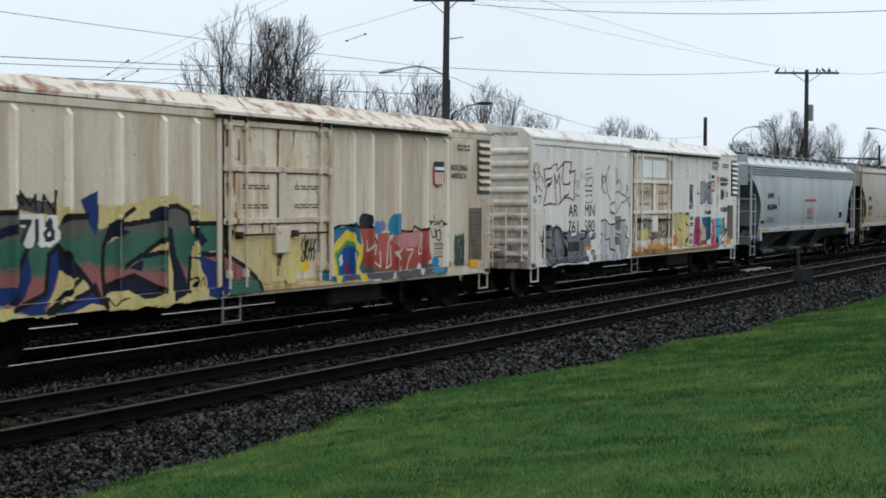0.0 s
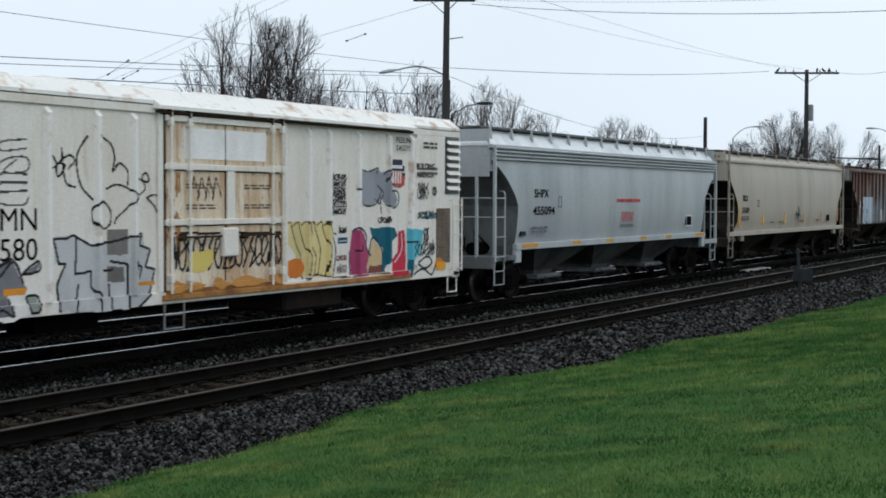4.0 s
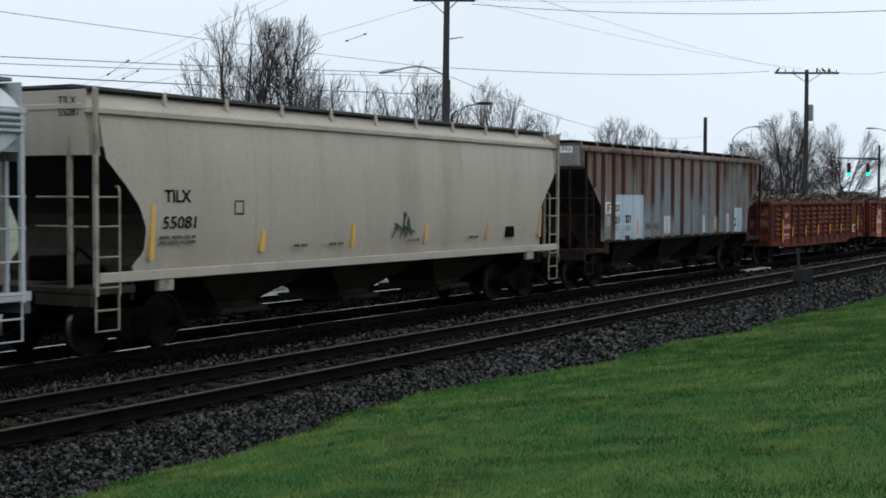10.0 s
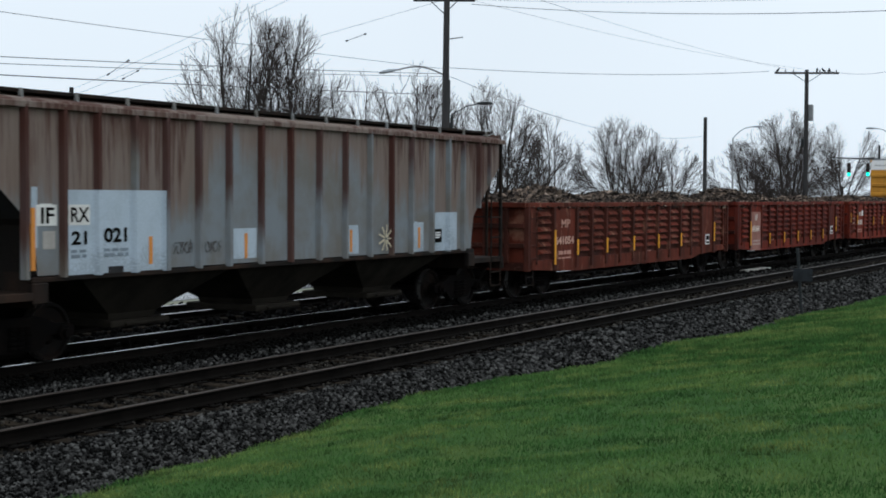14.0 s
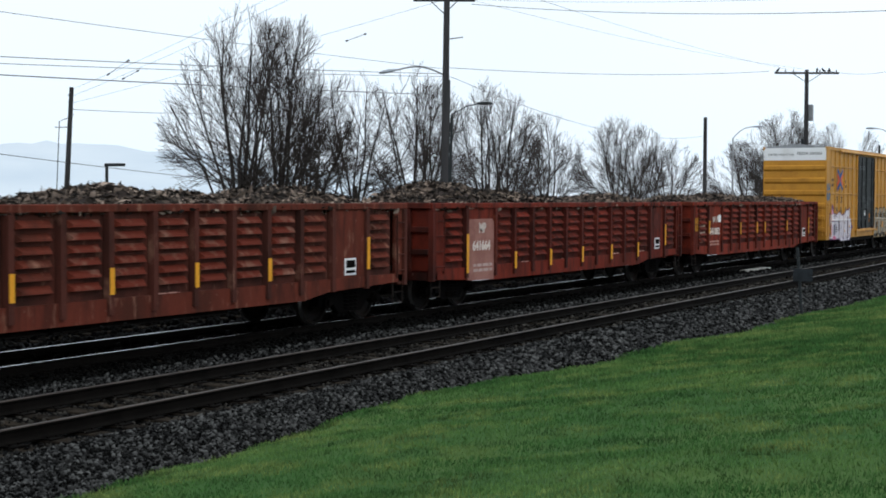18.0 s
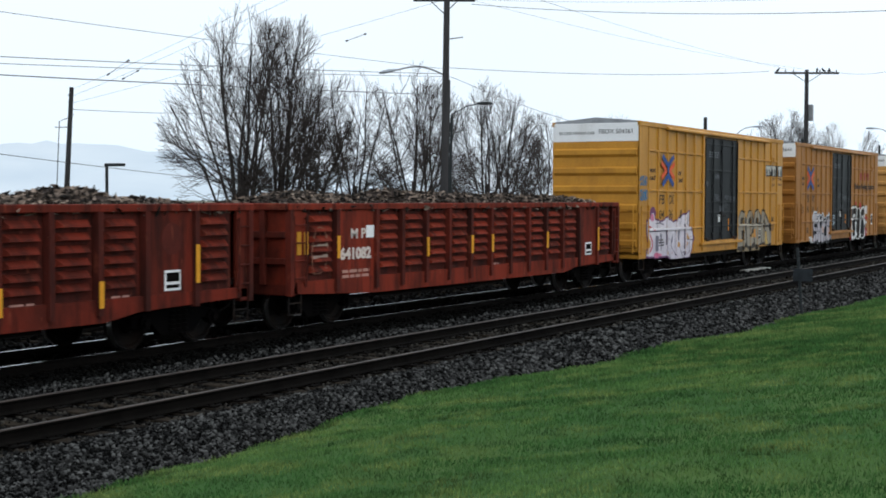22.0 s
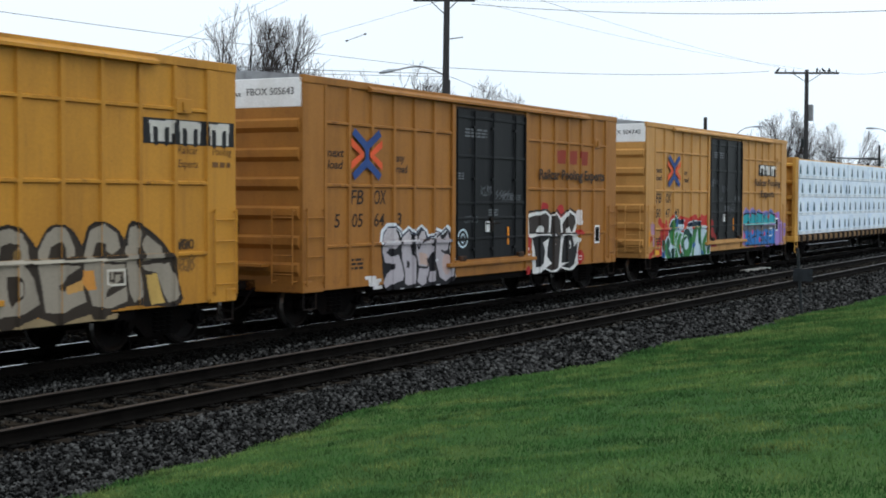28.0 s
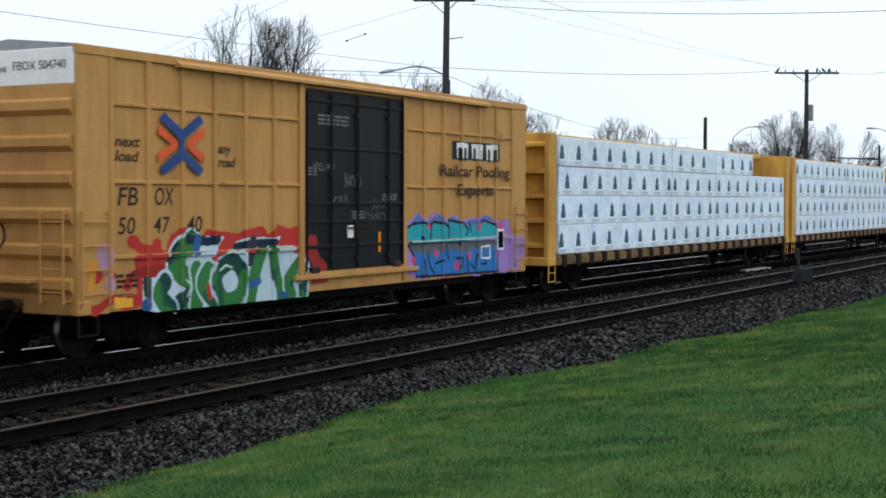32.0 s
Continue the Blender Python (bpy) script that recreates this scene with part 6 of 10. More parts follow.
sp.stroke([(5.48, 1.37), (5.75, 1.31), (5.84, 1.52)], 0.05, (30, 30, 36), bend=True)
sp.stroke([(4.4, 1.57), (4.46, 1.43), (4.57, 1.59), (4.92, 1.65)], 0.05, (30, 30, 36), bend=True)
sp.stroke([(5.27, 1.68), (5.39, 1.74), (5.51, 1.63), (5.69, 1.74)], 0.05, (30, 30, 36), bend=True)
sp.stroke([(3.04, 1.63), (3.61, 1.62)], 0.045, (214, 216, 220))
sp.stroke([(3.72, 1.63), (4.4, 1.63)], 0.045, (214, 216, 220))
sp.stroke([(5.12, 1.16), (5.3, 1.17)], 0.045, (214, 216, 220))
sp.stroke([(3.69, 0.6), (3.82, 0.6)], 0.045, (214, 216, 220))
sp.stroke([(4.35, 0.6), (4.51, 0.6)], 0.045, (214, 216, 220))
sp.stroke([(5.27, 0.6), (5.39, 0.6)], 0.045, (214, 216, 220))
sp.stroke([(2.3, 0.91), (2.66, 0.89), (2.42, 0.84), (2.86, 0.83)], 0.08, (214, 212, 212), bend=True)
sp.stroke([(2.44, 0.77), (2.76, 0.77), (2.56, 0.7), (2.89, 0.69)], 0.08, (214, 212, 212), bend=True)
sp.stroke([(6.09, 0.79), (6.25, 0.8), (6.16, 0.64)], 0.08, (214, 212, 212), bend=True)
sp.put(J_BOX, box_relief, BOX_BASE, "silver and black graffiti")
sp = Spray(9.55, 13.9, 0.62, 2.5, 0.018)
sp.blob(10.8, 2.3, 0.22, 0.14, (170, 42, 42), 0.6)
sp.blob(12.02, 2.28, 0.2, 0.2, (170, 42, 42), 0.6)
sp.blob(9.95, 1.46, 0.18, 0.3, (170, 42, 42), 0.6)
sp.blob(9.96, 0.71, 0.16, 0.2, (170, 42, 42), 0.6)
sp.blob(13.28, 1.63, 0.3, 0.1, (170, 42, 42), 0.6)
sp.blob(13.28, 0.92, 0.2, 0.14, (170, 42, 42), 0.6)
sp.blob(12.06, 2.15, 0.2, 0.12, (170, 42, 42), 0.6)
sp.poly((222, 222, 220), [(9.83, 2.07), (10.03, 2.17), (11.02, 2.23), (11.32, 2.1), (11.71, 2.2), (11.97, 2.03), (12.52, 2.26), (12.98, 2.12), (13.03, 1.9), (12.9, 1.6), (13.23, 1.45), (13.09, 1.1), (13.14, 0.79), (12.81, 0.63), (12.44, 0.6), (11.99, 0.72), (11.72, 0.6), (11.37, 0.6), (11.03, 0.7), (10.36, 0.6), (10.24, 0.64), (10.19, 1.54), (9.91, 1.59), (9.79, 1.91)], 0.02)
sp.stroke([(9.83, 2.11), (10.03, 2.21), (11.06, 2.26), (11.34, 2.14), (11.71, 2.24), (11.99, 2.09), (12.52, 2.29), (13.03, 2.14)], 0.05, (34, 30, 30))
sp.poly((52, 45, 42), [(9.99, 2.07), (11.02, 2.16), (11.23, 2.06), (11.19, 1.68), (10.89, 1.62), (10.89, 1.81), (10.64, 1.86), (10.44, 1.74), (10.44, 1.66), (10.03, 1.69)], 0.02)
sp.poly((34, 35, 37), [(10.19, 1.56), (10.6, 1.61), (11.26, 1.57), (11.19, 1.49), (10.85, 1.4), (10.98, 1.18), (10.9, 0.85), (10.57, 0.78), (10.44, 0.78), (10.36, 1.21)], 0.02)
sp.poly((52, 45, 42), [(11.38, 2.08), (11.71, 2.14), (11.93, 1.96), (11.98, 1.66), (11.95, 1.28), (11.85, 0.81), (11.81, 0.7), (11.37, 0.64), (11.03, 0.74), (11.39, 0.83), (11.11, 1.05), (11.15, 1.3), (11.29, 1.63)], 0.02)
sp.poly((34, 35, 37), [(11.11, 1.05), (11.15, 1.3), (11.29, 1.61), (11.45, 1.59), (11.41, 0.83)], 0.04)
sp.stroke([(11.55, 1.61), (11.64, 1.48), (11.56, 1.35)], 0.05, (222, 222, 220))
sp.poly((52, 45, 42), [(12.07, 1.87), (12.52, 2.19), (12.89, 2.08), (12.95, 1.9), (12.71, 1.64), (12.43, 1.76), (12.29, 1.65), (12.11, 1.61)], 0.02)
sp.poly((34, 35, 37), [(12.2, 1.57), (12.71, 1.56), (12.85, 1.29), (13.14, 1.41), (13.05, 1.06), (12.96, 0.8), (12.53, 0.65), (12.03, 0.75), (12.37, 0.83), (12.03, 0.85), (12.07, 1.27)], 0.02)
sp.blob(12.53, 1.3, 0.14, 0.13, (222, 222, 220), 0.1)
sp.blob(12.53, 1.28, 0.07, 0.06, (34, 35, 37), 0.1)
sp.blob(12.43, 1.69, 0.13, 0.08, (222, 222, 220), 0.2)
sp.stroke([(12.85, 1.27), (13.13, 1.41), (13.04, 1.06), (12.9, 0.8)], 0.05, (222, 222, 220))
sp.stroke([(10.03, 1.67), (12.9, 1.6)], 0.045, (34, 35, 37))
sp.blob(13.22, 2.08, 0.17, 0.12, (212, 204, 202), 0.5)
sp.blob(13.22, 1.94, 0.17, 0.12, (212, 204, 202), 0.5)
sp.blob(13.37, 1.9, 0.17, 0.12, (212, 204, 202), 0.5)
sp.stroke([(9.83, 1.27), (10.03, 1.28), (9.87, 1.14), (10.11, 1.13)], 0.03, (220, 200, 196), bend=True)
sp.stroke([(13.14, 0.97), (13.33, 0.98), (13.19, 0.88)], 0.03, (220, 200, 196), bend=True)
sp.put(J_BOX, box_relief, BOX_BASE, "black and white graffiti")
sp = Spray(6.1, 6.9, 1.3, 2.0)
th = [6.283 * k / 14 for k in range(15)]
sp.stroke([(6.42 + 0.24 * math.cos(t), 1.62 + 0.2 * math.sin(t)) for t in th], 0.04, (210, 230, 240))
sp.stroke([(6.42 + 0.08 * math.cos(t), 1.62 + 0.1 * math.sin(t)) for t in th], 0.03, (210, 230, 240))
sp.put(J_BOX, box_relief, BOX_BASE, "white drawn circle")

I_BOX = box_car(73.61, M_YELLOW, "bright yellow box car with black door and pink-white graffiti", "504361")
box_print(I_BOX, (("04", 1.8), ("36", 2.62), ("1", 3.5)), 1.75, 2.38)
sp = Spray(0.6, 5.8, 0.62, 2.5, 0.018)
sp.blob(0.55, 1.67, 0.14, 0.25, (112, 66, 92), 0.6)
sp.blob(1.25, 2.14, 0.2, 0.14, (112, 60, 96), 0.4)
sp.poly((218, 211, 218), [(0.65, 1.84), (0.81, 1.96), (1.09, 1.93), (1.14, 2.13), (1.34, 2.12), (1.45, 1.92), (1.88, 1.84), (2.23, 1.87), (2.53, 2), (2.6, 1.9), (2.9, 1.89), (3.09, 1.8), (3.74, 1.96), (4, 2.05), (4.34, 2.07), (4.65, 2.16), (4.62, 1.67), (4.97, 1.46), (5.04, 1.23), (4.9, 0.85), (4.69, 0.62), (4.01, 0.6), (2.9, 0.6), (2.6, 0.72), (1.53, 0.72), (0.6, 0.76), (0.65, 0.97), (0.81, 1.03), (0.68, 1.4)], 0.02)
sp.stroke([(0.65, 1.84), (0.81, 1.96), (1.09, 1.93), (1.14, 2.13), (1.34, 2.12), (1.45, 1.92), (1.88, 1.84), (2.23, 1.87), (2.53, 2), (2.6, 1.9), (2.9, 1.89), (3.09, 1.8), (3.74, 1.96), (4, 2.05), (4.34, 2.07), (4.65, 2.16), (4.62, 1.67), (4.97, 1.46), (5.04, 1.23), (4.9, 0.85), (4.69, 0.62), (4.01, 0.6), (2.9, 0.6), (2.6, 0.72), (1.53, 0.72), (0.6, 0.76), (0.65, 0.97), (0.81, 1.03), (0.68, 1.4), (0.65, 1.84)], 0.055, (106, 66, 104))
sp.fade((218, 211, 218), (202, 194, 204), 1.45, 0.8)
sp.poly((206, 120, 150), [(1.09, 1.93), (1.15, 2.11), (1.34, 2.11), (1.39, 1.89), (1.2, 1.86)], 0.08)
sp.cut([(0.98, 1.32), (1.11, 1.22), (1.08, 1.01), (0.92, 1.04), (0.92, 1.29)])
sp.cut([(4.4, 1.48), (4.7, 1.23), (4.36, 1.19)])
sp.cut([(4.56, 1.13), (4.41, 0.91), (4.28, 0.92), (4.29, 1.11)])
sp.cut([(2.46, 0.91), (2.67, 0.72), (2.47, 0.73)])
sp.cut([(3.45, 1.15), (3.74, 1.14), (3.77, 0.99), (3.45, 0.99)])
sp.stroke([(0.95, 1.68), (1.14, 1.64), (1.31, 1.57)], 0.08, (186, 66, 70), bend=True)
sp.stroke([(1.03, 1.42), (1.22, 1.21), (1.2, 1.03), (1.03, 0.92)], 0.08, (186, 66, 70), bend=True)
sp.blob(1.76, 0.79, 0.3, 0.06, (212, 120, 150), 0.5)
sp.poly((120, 116, 128), [(1.88, 1.46), (2.06, 1.42), (2.07, 1), (1.98, 0.86), (1.91, 1.18)])
sp.poly((112, 108, 122), [(2.89, 1.23), (3.08, 1.44), (3.04, 1.18), (2.9, 1.06)])
sp.poly((128, 124, 136), [(1.51, 1.4), (1.66, 1.4), (1.66, 0.95), (1.53, 0.92)])
sp.poly((110, 106, 118), [(3.48, 1.51), (3.77, 1.56), (3.67, 1.21), (3.56, 1.18)])
sp.stroke([(0.81, 1.9), (0.82, 1.52)], 0.035, (104, 96, 112))
sp.stroke([(0.92, 1.54), (2.47, 1.54)], 0.035, (104, 96, 112))
sp.stroke([(1.53, 1.78), (1.88, 1.79), (2.23, 1.73)], 0.035, (104, 96, 112))
sp.stroke([(2.44, 1.51), (2.47, 0.94)], 0.035, (104, 96, 112))
sp.stroke([(2.5, 1.49), (2.73, 1.25), (2.53, 1.22)], 0.035, (104, 96, 112))
sp.stroke([(2.53, 1.01), (2.9, 0.63)], 0.035, (104, 96, 112))
sp.stroke([(2.9, 1.06), (3.48, 0.63)], 0.035, (104, 96, 112))
sp.stroke([(3.28, 1.48), (3.28, 0.97)], 0.035, (104, 96, 112))
sp.stroke([(3.74, 0.99), (4.02, 0.67)], 0.035, (104, 96, 112))
sp.stroke([(4.34, 1.52), (4.34, 1.21), (4.99, 1.2)], 0.035, (104, 96, 112))
sp.stroke([(4.17, 1.71), (4.17, 0.92)], 0.035, (104, 96, 112))
sp.stroke([(3.9, 1.98), (3.77, 1.72)], 0.035, (104, 96, 112))
sp.stroke([(4.66, 1.13), (4.73, 0.86), (4.35, 0.68)], 0.035, (104, 96, 112))
sp.stroke([(4.04, 0.79), (4.21, 0.82), (4.14, 0.65)], 0.035, (104, 96, 112))
sp.stroke([(4.24, 1.94), (4.49, 1.67)], 0.035, (104, 96, 112))
sp.stroke([(4.48, 2.05), (4.49, 1.67)], 0.035, (104, 96, 112))
sp.stroke([(0.95, 1.62), (2.47, 1.61), (3.74, 1.61)], 0.05, (236, 234, 238))
sp.stroke([(2.97, 0.81), (3.09, 0.82)], 0.03, (180, 150, 156))
sp.stroke([(4.73, 1.28), (4.87, 1.3)], 0.03, (180, 150, 156))
sp.put(I_BOX, box_relief, BOX_BASE, "pale pink and white graffiti with purple edges")
sp = Spray(9.9, 15, 0.62, 2.4, 0.018)
sp.poly((146, 128, 96), [(9.91, 0.79), (12.75, 0.71), (12.7, 0.6), (10.47, 0.6), (9.91, 0.6)], 0.05)
sp.poly((52, 44, 36), [(9.96, 1.81), (10.26, 2.08), (10.49, 2.13), (10.76, 2.02), (10.99, 1.78), (11.2, 2.04), (11.4, 2.13), (11.74, 2.03), (11.95, 1.81), (12.09, 2.09), (12.4, 2.16), (12.76, 2.01), (12.9, 1.88), (12.99, 2.11), (13.23, 2.12), (13.72, 1.86), (14.12, 1.52), (14.17, 1.14), (14.33, 0.83), (13.97, 0.72), (13.22, 0.8), (12.94, 0.79), (12.21, 0.74), (11.43, 0.62), (11.02, 0.77), (10.47, 0.61), (9.95, 0.68)])
sp.poly((150, 141, 126), [(10, 1.81), (10.26, 2.06), (10.49, 2.1), (10.68, 2.01), (10.84, 1.84), (10.87, 1.61), (10.79, 1.52), (10.95, 1.34), (11.07, 0.97), (10.75, 0.82), (9.99, 0.79)])
sp.poly((52, 44, 36), [(10.27, 1.63), (10.31, 1.83), (10.49, 1.88), (10.62, 1.85), (10.56, 1.65), (10.44, 1.61)])
sp.poly((52, 44, 36), [(10.42, 1.39), (10.58, 1.4), (10.75, 1.29), (10.77, 1.11), (10.59, 1.02), (10.51, 0.92), (10.44, 1.1)])
sp.poly((120, 96, 58), [(10.54, 1.75), (10.64, 1.79), (10.66, 1.66), (10.56, 1.61)])
sp.poly((150, 141, 126), [(10.62, 1.31), (10.73, 1.28), (10.74, 1.11), (10.62, 1.09)])
sp.poly((150, 141, 126), [(11.05, 1.78), (11.2, 2.01), (11.4, 2.1), (11.63, 2.02), (11.8, 1.79), (11.8, 1.66), (11.63, 1.62), (11.55, 1.76), (11.46, 1.86), (11.28, 1.8), (11.21, 1.59), (11.32, 1.53), (11.95, 1.49), (11.56, 1.31), (11.44, 1.19), (11.99, 1.13), (12.03, 0.93), (11.56, 0.79), (11.19, 0.82), (11.11, 1.18), (11.05, 1.48)])
sp.poly((196, 150, 84), [(11.58, 1.17), (11.99, 1.3), (11.99, 1.13), (11.63, 1.06)])
sp.poly((52, 44, 36), [(11.44, 1.16), (11.56, 1.31), (11.97, 1.44), (11.98, 1.3), (11.58, 1.17), (11.52, 1.1)])
sp.poly((150, 141, 126), [(12, 1.69), (12.11, 2.03), (12.4, 2.13), (12.71, 1.98), (12.81, 1.76), (12.62, 1.65), (12.48, 1.72), (12.44, 1.82), (12.26, 1.85), (12.15, 1.62), (12.39, 1.49), (12.9, 1.48), (12.92, 1.27), (12.52, 1.1), (12.39, 0.95), (12.94, 1.11), (12.96, 0.88), (12.57, 0.81), (12.16, 0.84), (12.08, 1.13), (11.99, 1.44)])
sp.poly((206, 142, 66), [(12, 1.44), (12.21, 1.43), (12.26, 1.12), (12.08, 1.13), (12, 1.25)], 0.06)
sp.stroke([(12.5, 1.4), (12.91, 1.39), (12.9, 1.16), (12.52, 1.17), (12.5, 1.4)], 0.035, (206, 200, 186))
sp.stroke([(12.57, 1.35), (12.57, 1.23), (12.66, 1.22), (12.66, 1.35), (12.83, 1.34), (12.82, 1.22)], 0.04, (52, 44, 36))
sp.poly((150, 141, 126), [(12.92, 1.72), (12.99, 2.06), (13.18, 2.1), (13.26, 2), (13.18, 1.52), (13.3, 0.96), (13.13, 0.84), (13.01, 1.01), (12.94, 1.4)])
sp.poly((150, 141, 126), [(13.25, 1.81), (13.43, 1.94), (13.77, 1.73), (13.82, 1.53), (13.33, 1.53), (13.4, 1.66)])
sp.poly((150, 141, 126), [(13.23, 1.45), (13.97, 1.46), (14.12, 1.21), (14.25, 0.9), (13.97, 0.79), (13.84, 0.96), (13.67, 1.3), (13.42, 1.35)])
sp.poly((200, 166, 92), [(13.4, 1.28), (13.67, 1.29), (13.87, 0.79), (13.54, 0.8)], 0.04)
sp.stroke([(10, 1.61), (11.78, 1.57), (12.9, 1.55)], 0.05, (196, 186, 168))
sp.stroke([(10, 1.8), (10.26, 2.07), (10.49, 2.12), (10.76, 2.02), (10.97, 1.8)], 0.045, (36, 30, 27), bend=True)
sp.stroke([(11.03, 1.78), (11.2, 2.03), (11.4, 2.12), (11.72, 2.04), (11.91, 1.81)], 0.045, (36, 30, 27), bend=True)
sp.stroke([(11.99, 1.72), (12.09, 2.07), (12.4, 2.15), (12.76, 2), (12.85, 1.79)], 0.045, (36, 30, 27), bend=True)
sp.stroke([(12.95, 1.79), (13.02, 2.11), (13.23, 2.11), (13.72, 1.86), (14.1, 1.52)], 0.045, (36, 30, 27), bend=True)
sp.stroke([(14.15, 1.25), (14.29, 0.83), (14.02, 0.75)], 0.045, (36, 30, 27), bend=True)
sp.poly((52, 44, 36), [(12.12, 0.75), (12.66, 0.76), (12.39, 0.64), (12.18, 0.65)])
sp.poly((52, 44, 36), [(11.23, 0.74), (11.6, 0.76), (11.39, 0.62)])
scribble(sp, 14.15, 1.68, 0.45, 0.18, 5, (70, 52, 34), 0.035, 61)
scribble(sp, 14.15, 1.31, 0.5, 0.25, 5, (128, 92, 44), 0.04, 62)
sp.put(I_BOX, box_relief, BOX_BASE, "bold grey letters with dark brown shadow graffiti")
sp = Spray(0.0, 0.75, 2.3, 3.4)
scribble(sp, 0.05, 2.95, 0.6, 0.3, 5, (70, 116, 150), 0.04, 3)
scribble(sp, 0.05, 2.5, 0.65, 0.35, 6, (70, 116, 150), 0.04, 4)
sp.put(I_BOX, box_relief, BOX_BASE, "blue scribbles on the corner panel")

# maker's panels on the right half of each box car: plain shapes in their colours
for car, dark, mark, dx in ((K_BOX, (34, 34, 36), (232, 232, 230), 0.0), (I_BOX, (34, 34, 36), (200, 196, 188), 1.35), (J_BOX, None, (140, 52, 36), -0.45)):
    sp = Spray(11.3 + dx, 14.45 + dx, 2.85, 4.0)
    if dark:
        sp.cloud(11.95 + dx, 14.35 + dx, 3.42, 3.86, dark, 0.0, 0.0)
    for k in range(3):
        a = 12.15 + dx + 0.74 * k
        sp.poly(mark, [(a, 3.82), (a + 0.58, 3.82), (a + 0.54, 3.46), (a + 0.04, 3.46)], 0.01)
        if dark:
            sp.stroke([(a + 0.16, 3.46), (a + 0.14, 3.66)], 0.12, dark).stroke([(a + 0.42, 3.46), (a + 0.44, 3.66)], 0.12, dark)
    sp.put(car, box_relief, BOX_BASE, "black panel with three white shapes" if dark else "faded red painted shapes")
lettering(K_BOX, "Railcar Pooling", 11.3, 3.05, 0.26, paint(56, 38, 27), -HALF, 3.45, bold=0.006)
lettering(K_BOX, "Experts", 12.1, 2.62, 0.26, paint(56, 38, 27), -HALF, 1.8, bold=0.006)
lettering(J_BOX, "Railcar Pooling Experts", 10.5, 3.05, 0.26, paint(48, 32, 23), -HALF, 4.3, bold=0.01)
for word, x, z in (("Railcar", 14.2, 3.28), ("Experts", 14.2, 3.05), ("Pooling", 15.08, 3.28)):
    lettering(I_BOX, word, x, z, 0.14, paint(96, 66, 38), -BOX_BASE - (0.03 if x > 15 else 0.0), 0.52, shear=0.15)
bars(I_BOX, 15.08, 3.07, 0.5, 0.09, 1, paint(112, 78, 44), -BOX_BASE - 0.03, 4)
for car in (K_BOX, J_BOX):
    part("stencil_panel", Geo().box(14.2, 14.46, -HALF - 0.008, -HALF - 0.003, 1.35, 1.75), M_BLACK, car)
    part("stencil_frame", Geo().box(14.16, 14.5, -HALF - 0.004, -HALF + 0.05, 1.3, 1.8), M_WHITE, car)


# ---- refrigerator cars ----
REE_L, REE_LOW, REE_TOP = 17.2, 0.8, 4.08
REE_BASE = HALF - 0.04
REE_POSTS = (1.07, 2.15, 3.25, 4.36, 5.42, 6.25, 11.15, 11.85, 12.92, 14.1, 15.02)


def ree_relief(X, Z):
    o = np.zeros_like(X)
    for p in REE_POSTS:
        o = np.maximum(o, np.where(Z < 3.9, ridge(X, p, 0.036, 0.072, 0.092), 0))
    o[(X > 6.95) & (X < 10.3)] = 0.05
    o[(X < 0.25) | (X > 15.08)] = 0.05
    for z in (3.06, 2.13, 3.86, 1.02):
        o[(np.abs(Z - z) < 0.05) & (X > 6.95) & (X < 10.3)] = 0.1
    o[Z < 0.985] = 0.042
    o[(Z > 0.83) & (Z < 1.0) & (X > 6.9) & (X < 15.0)] = 0.102
    return o


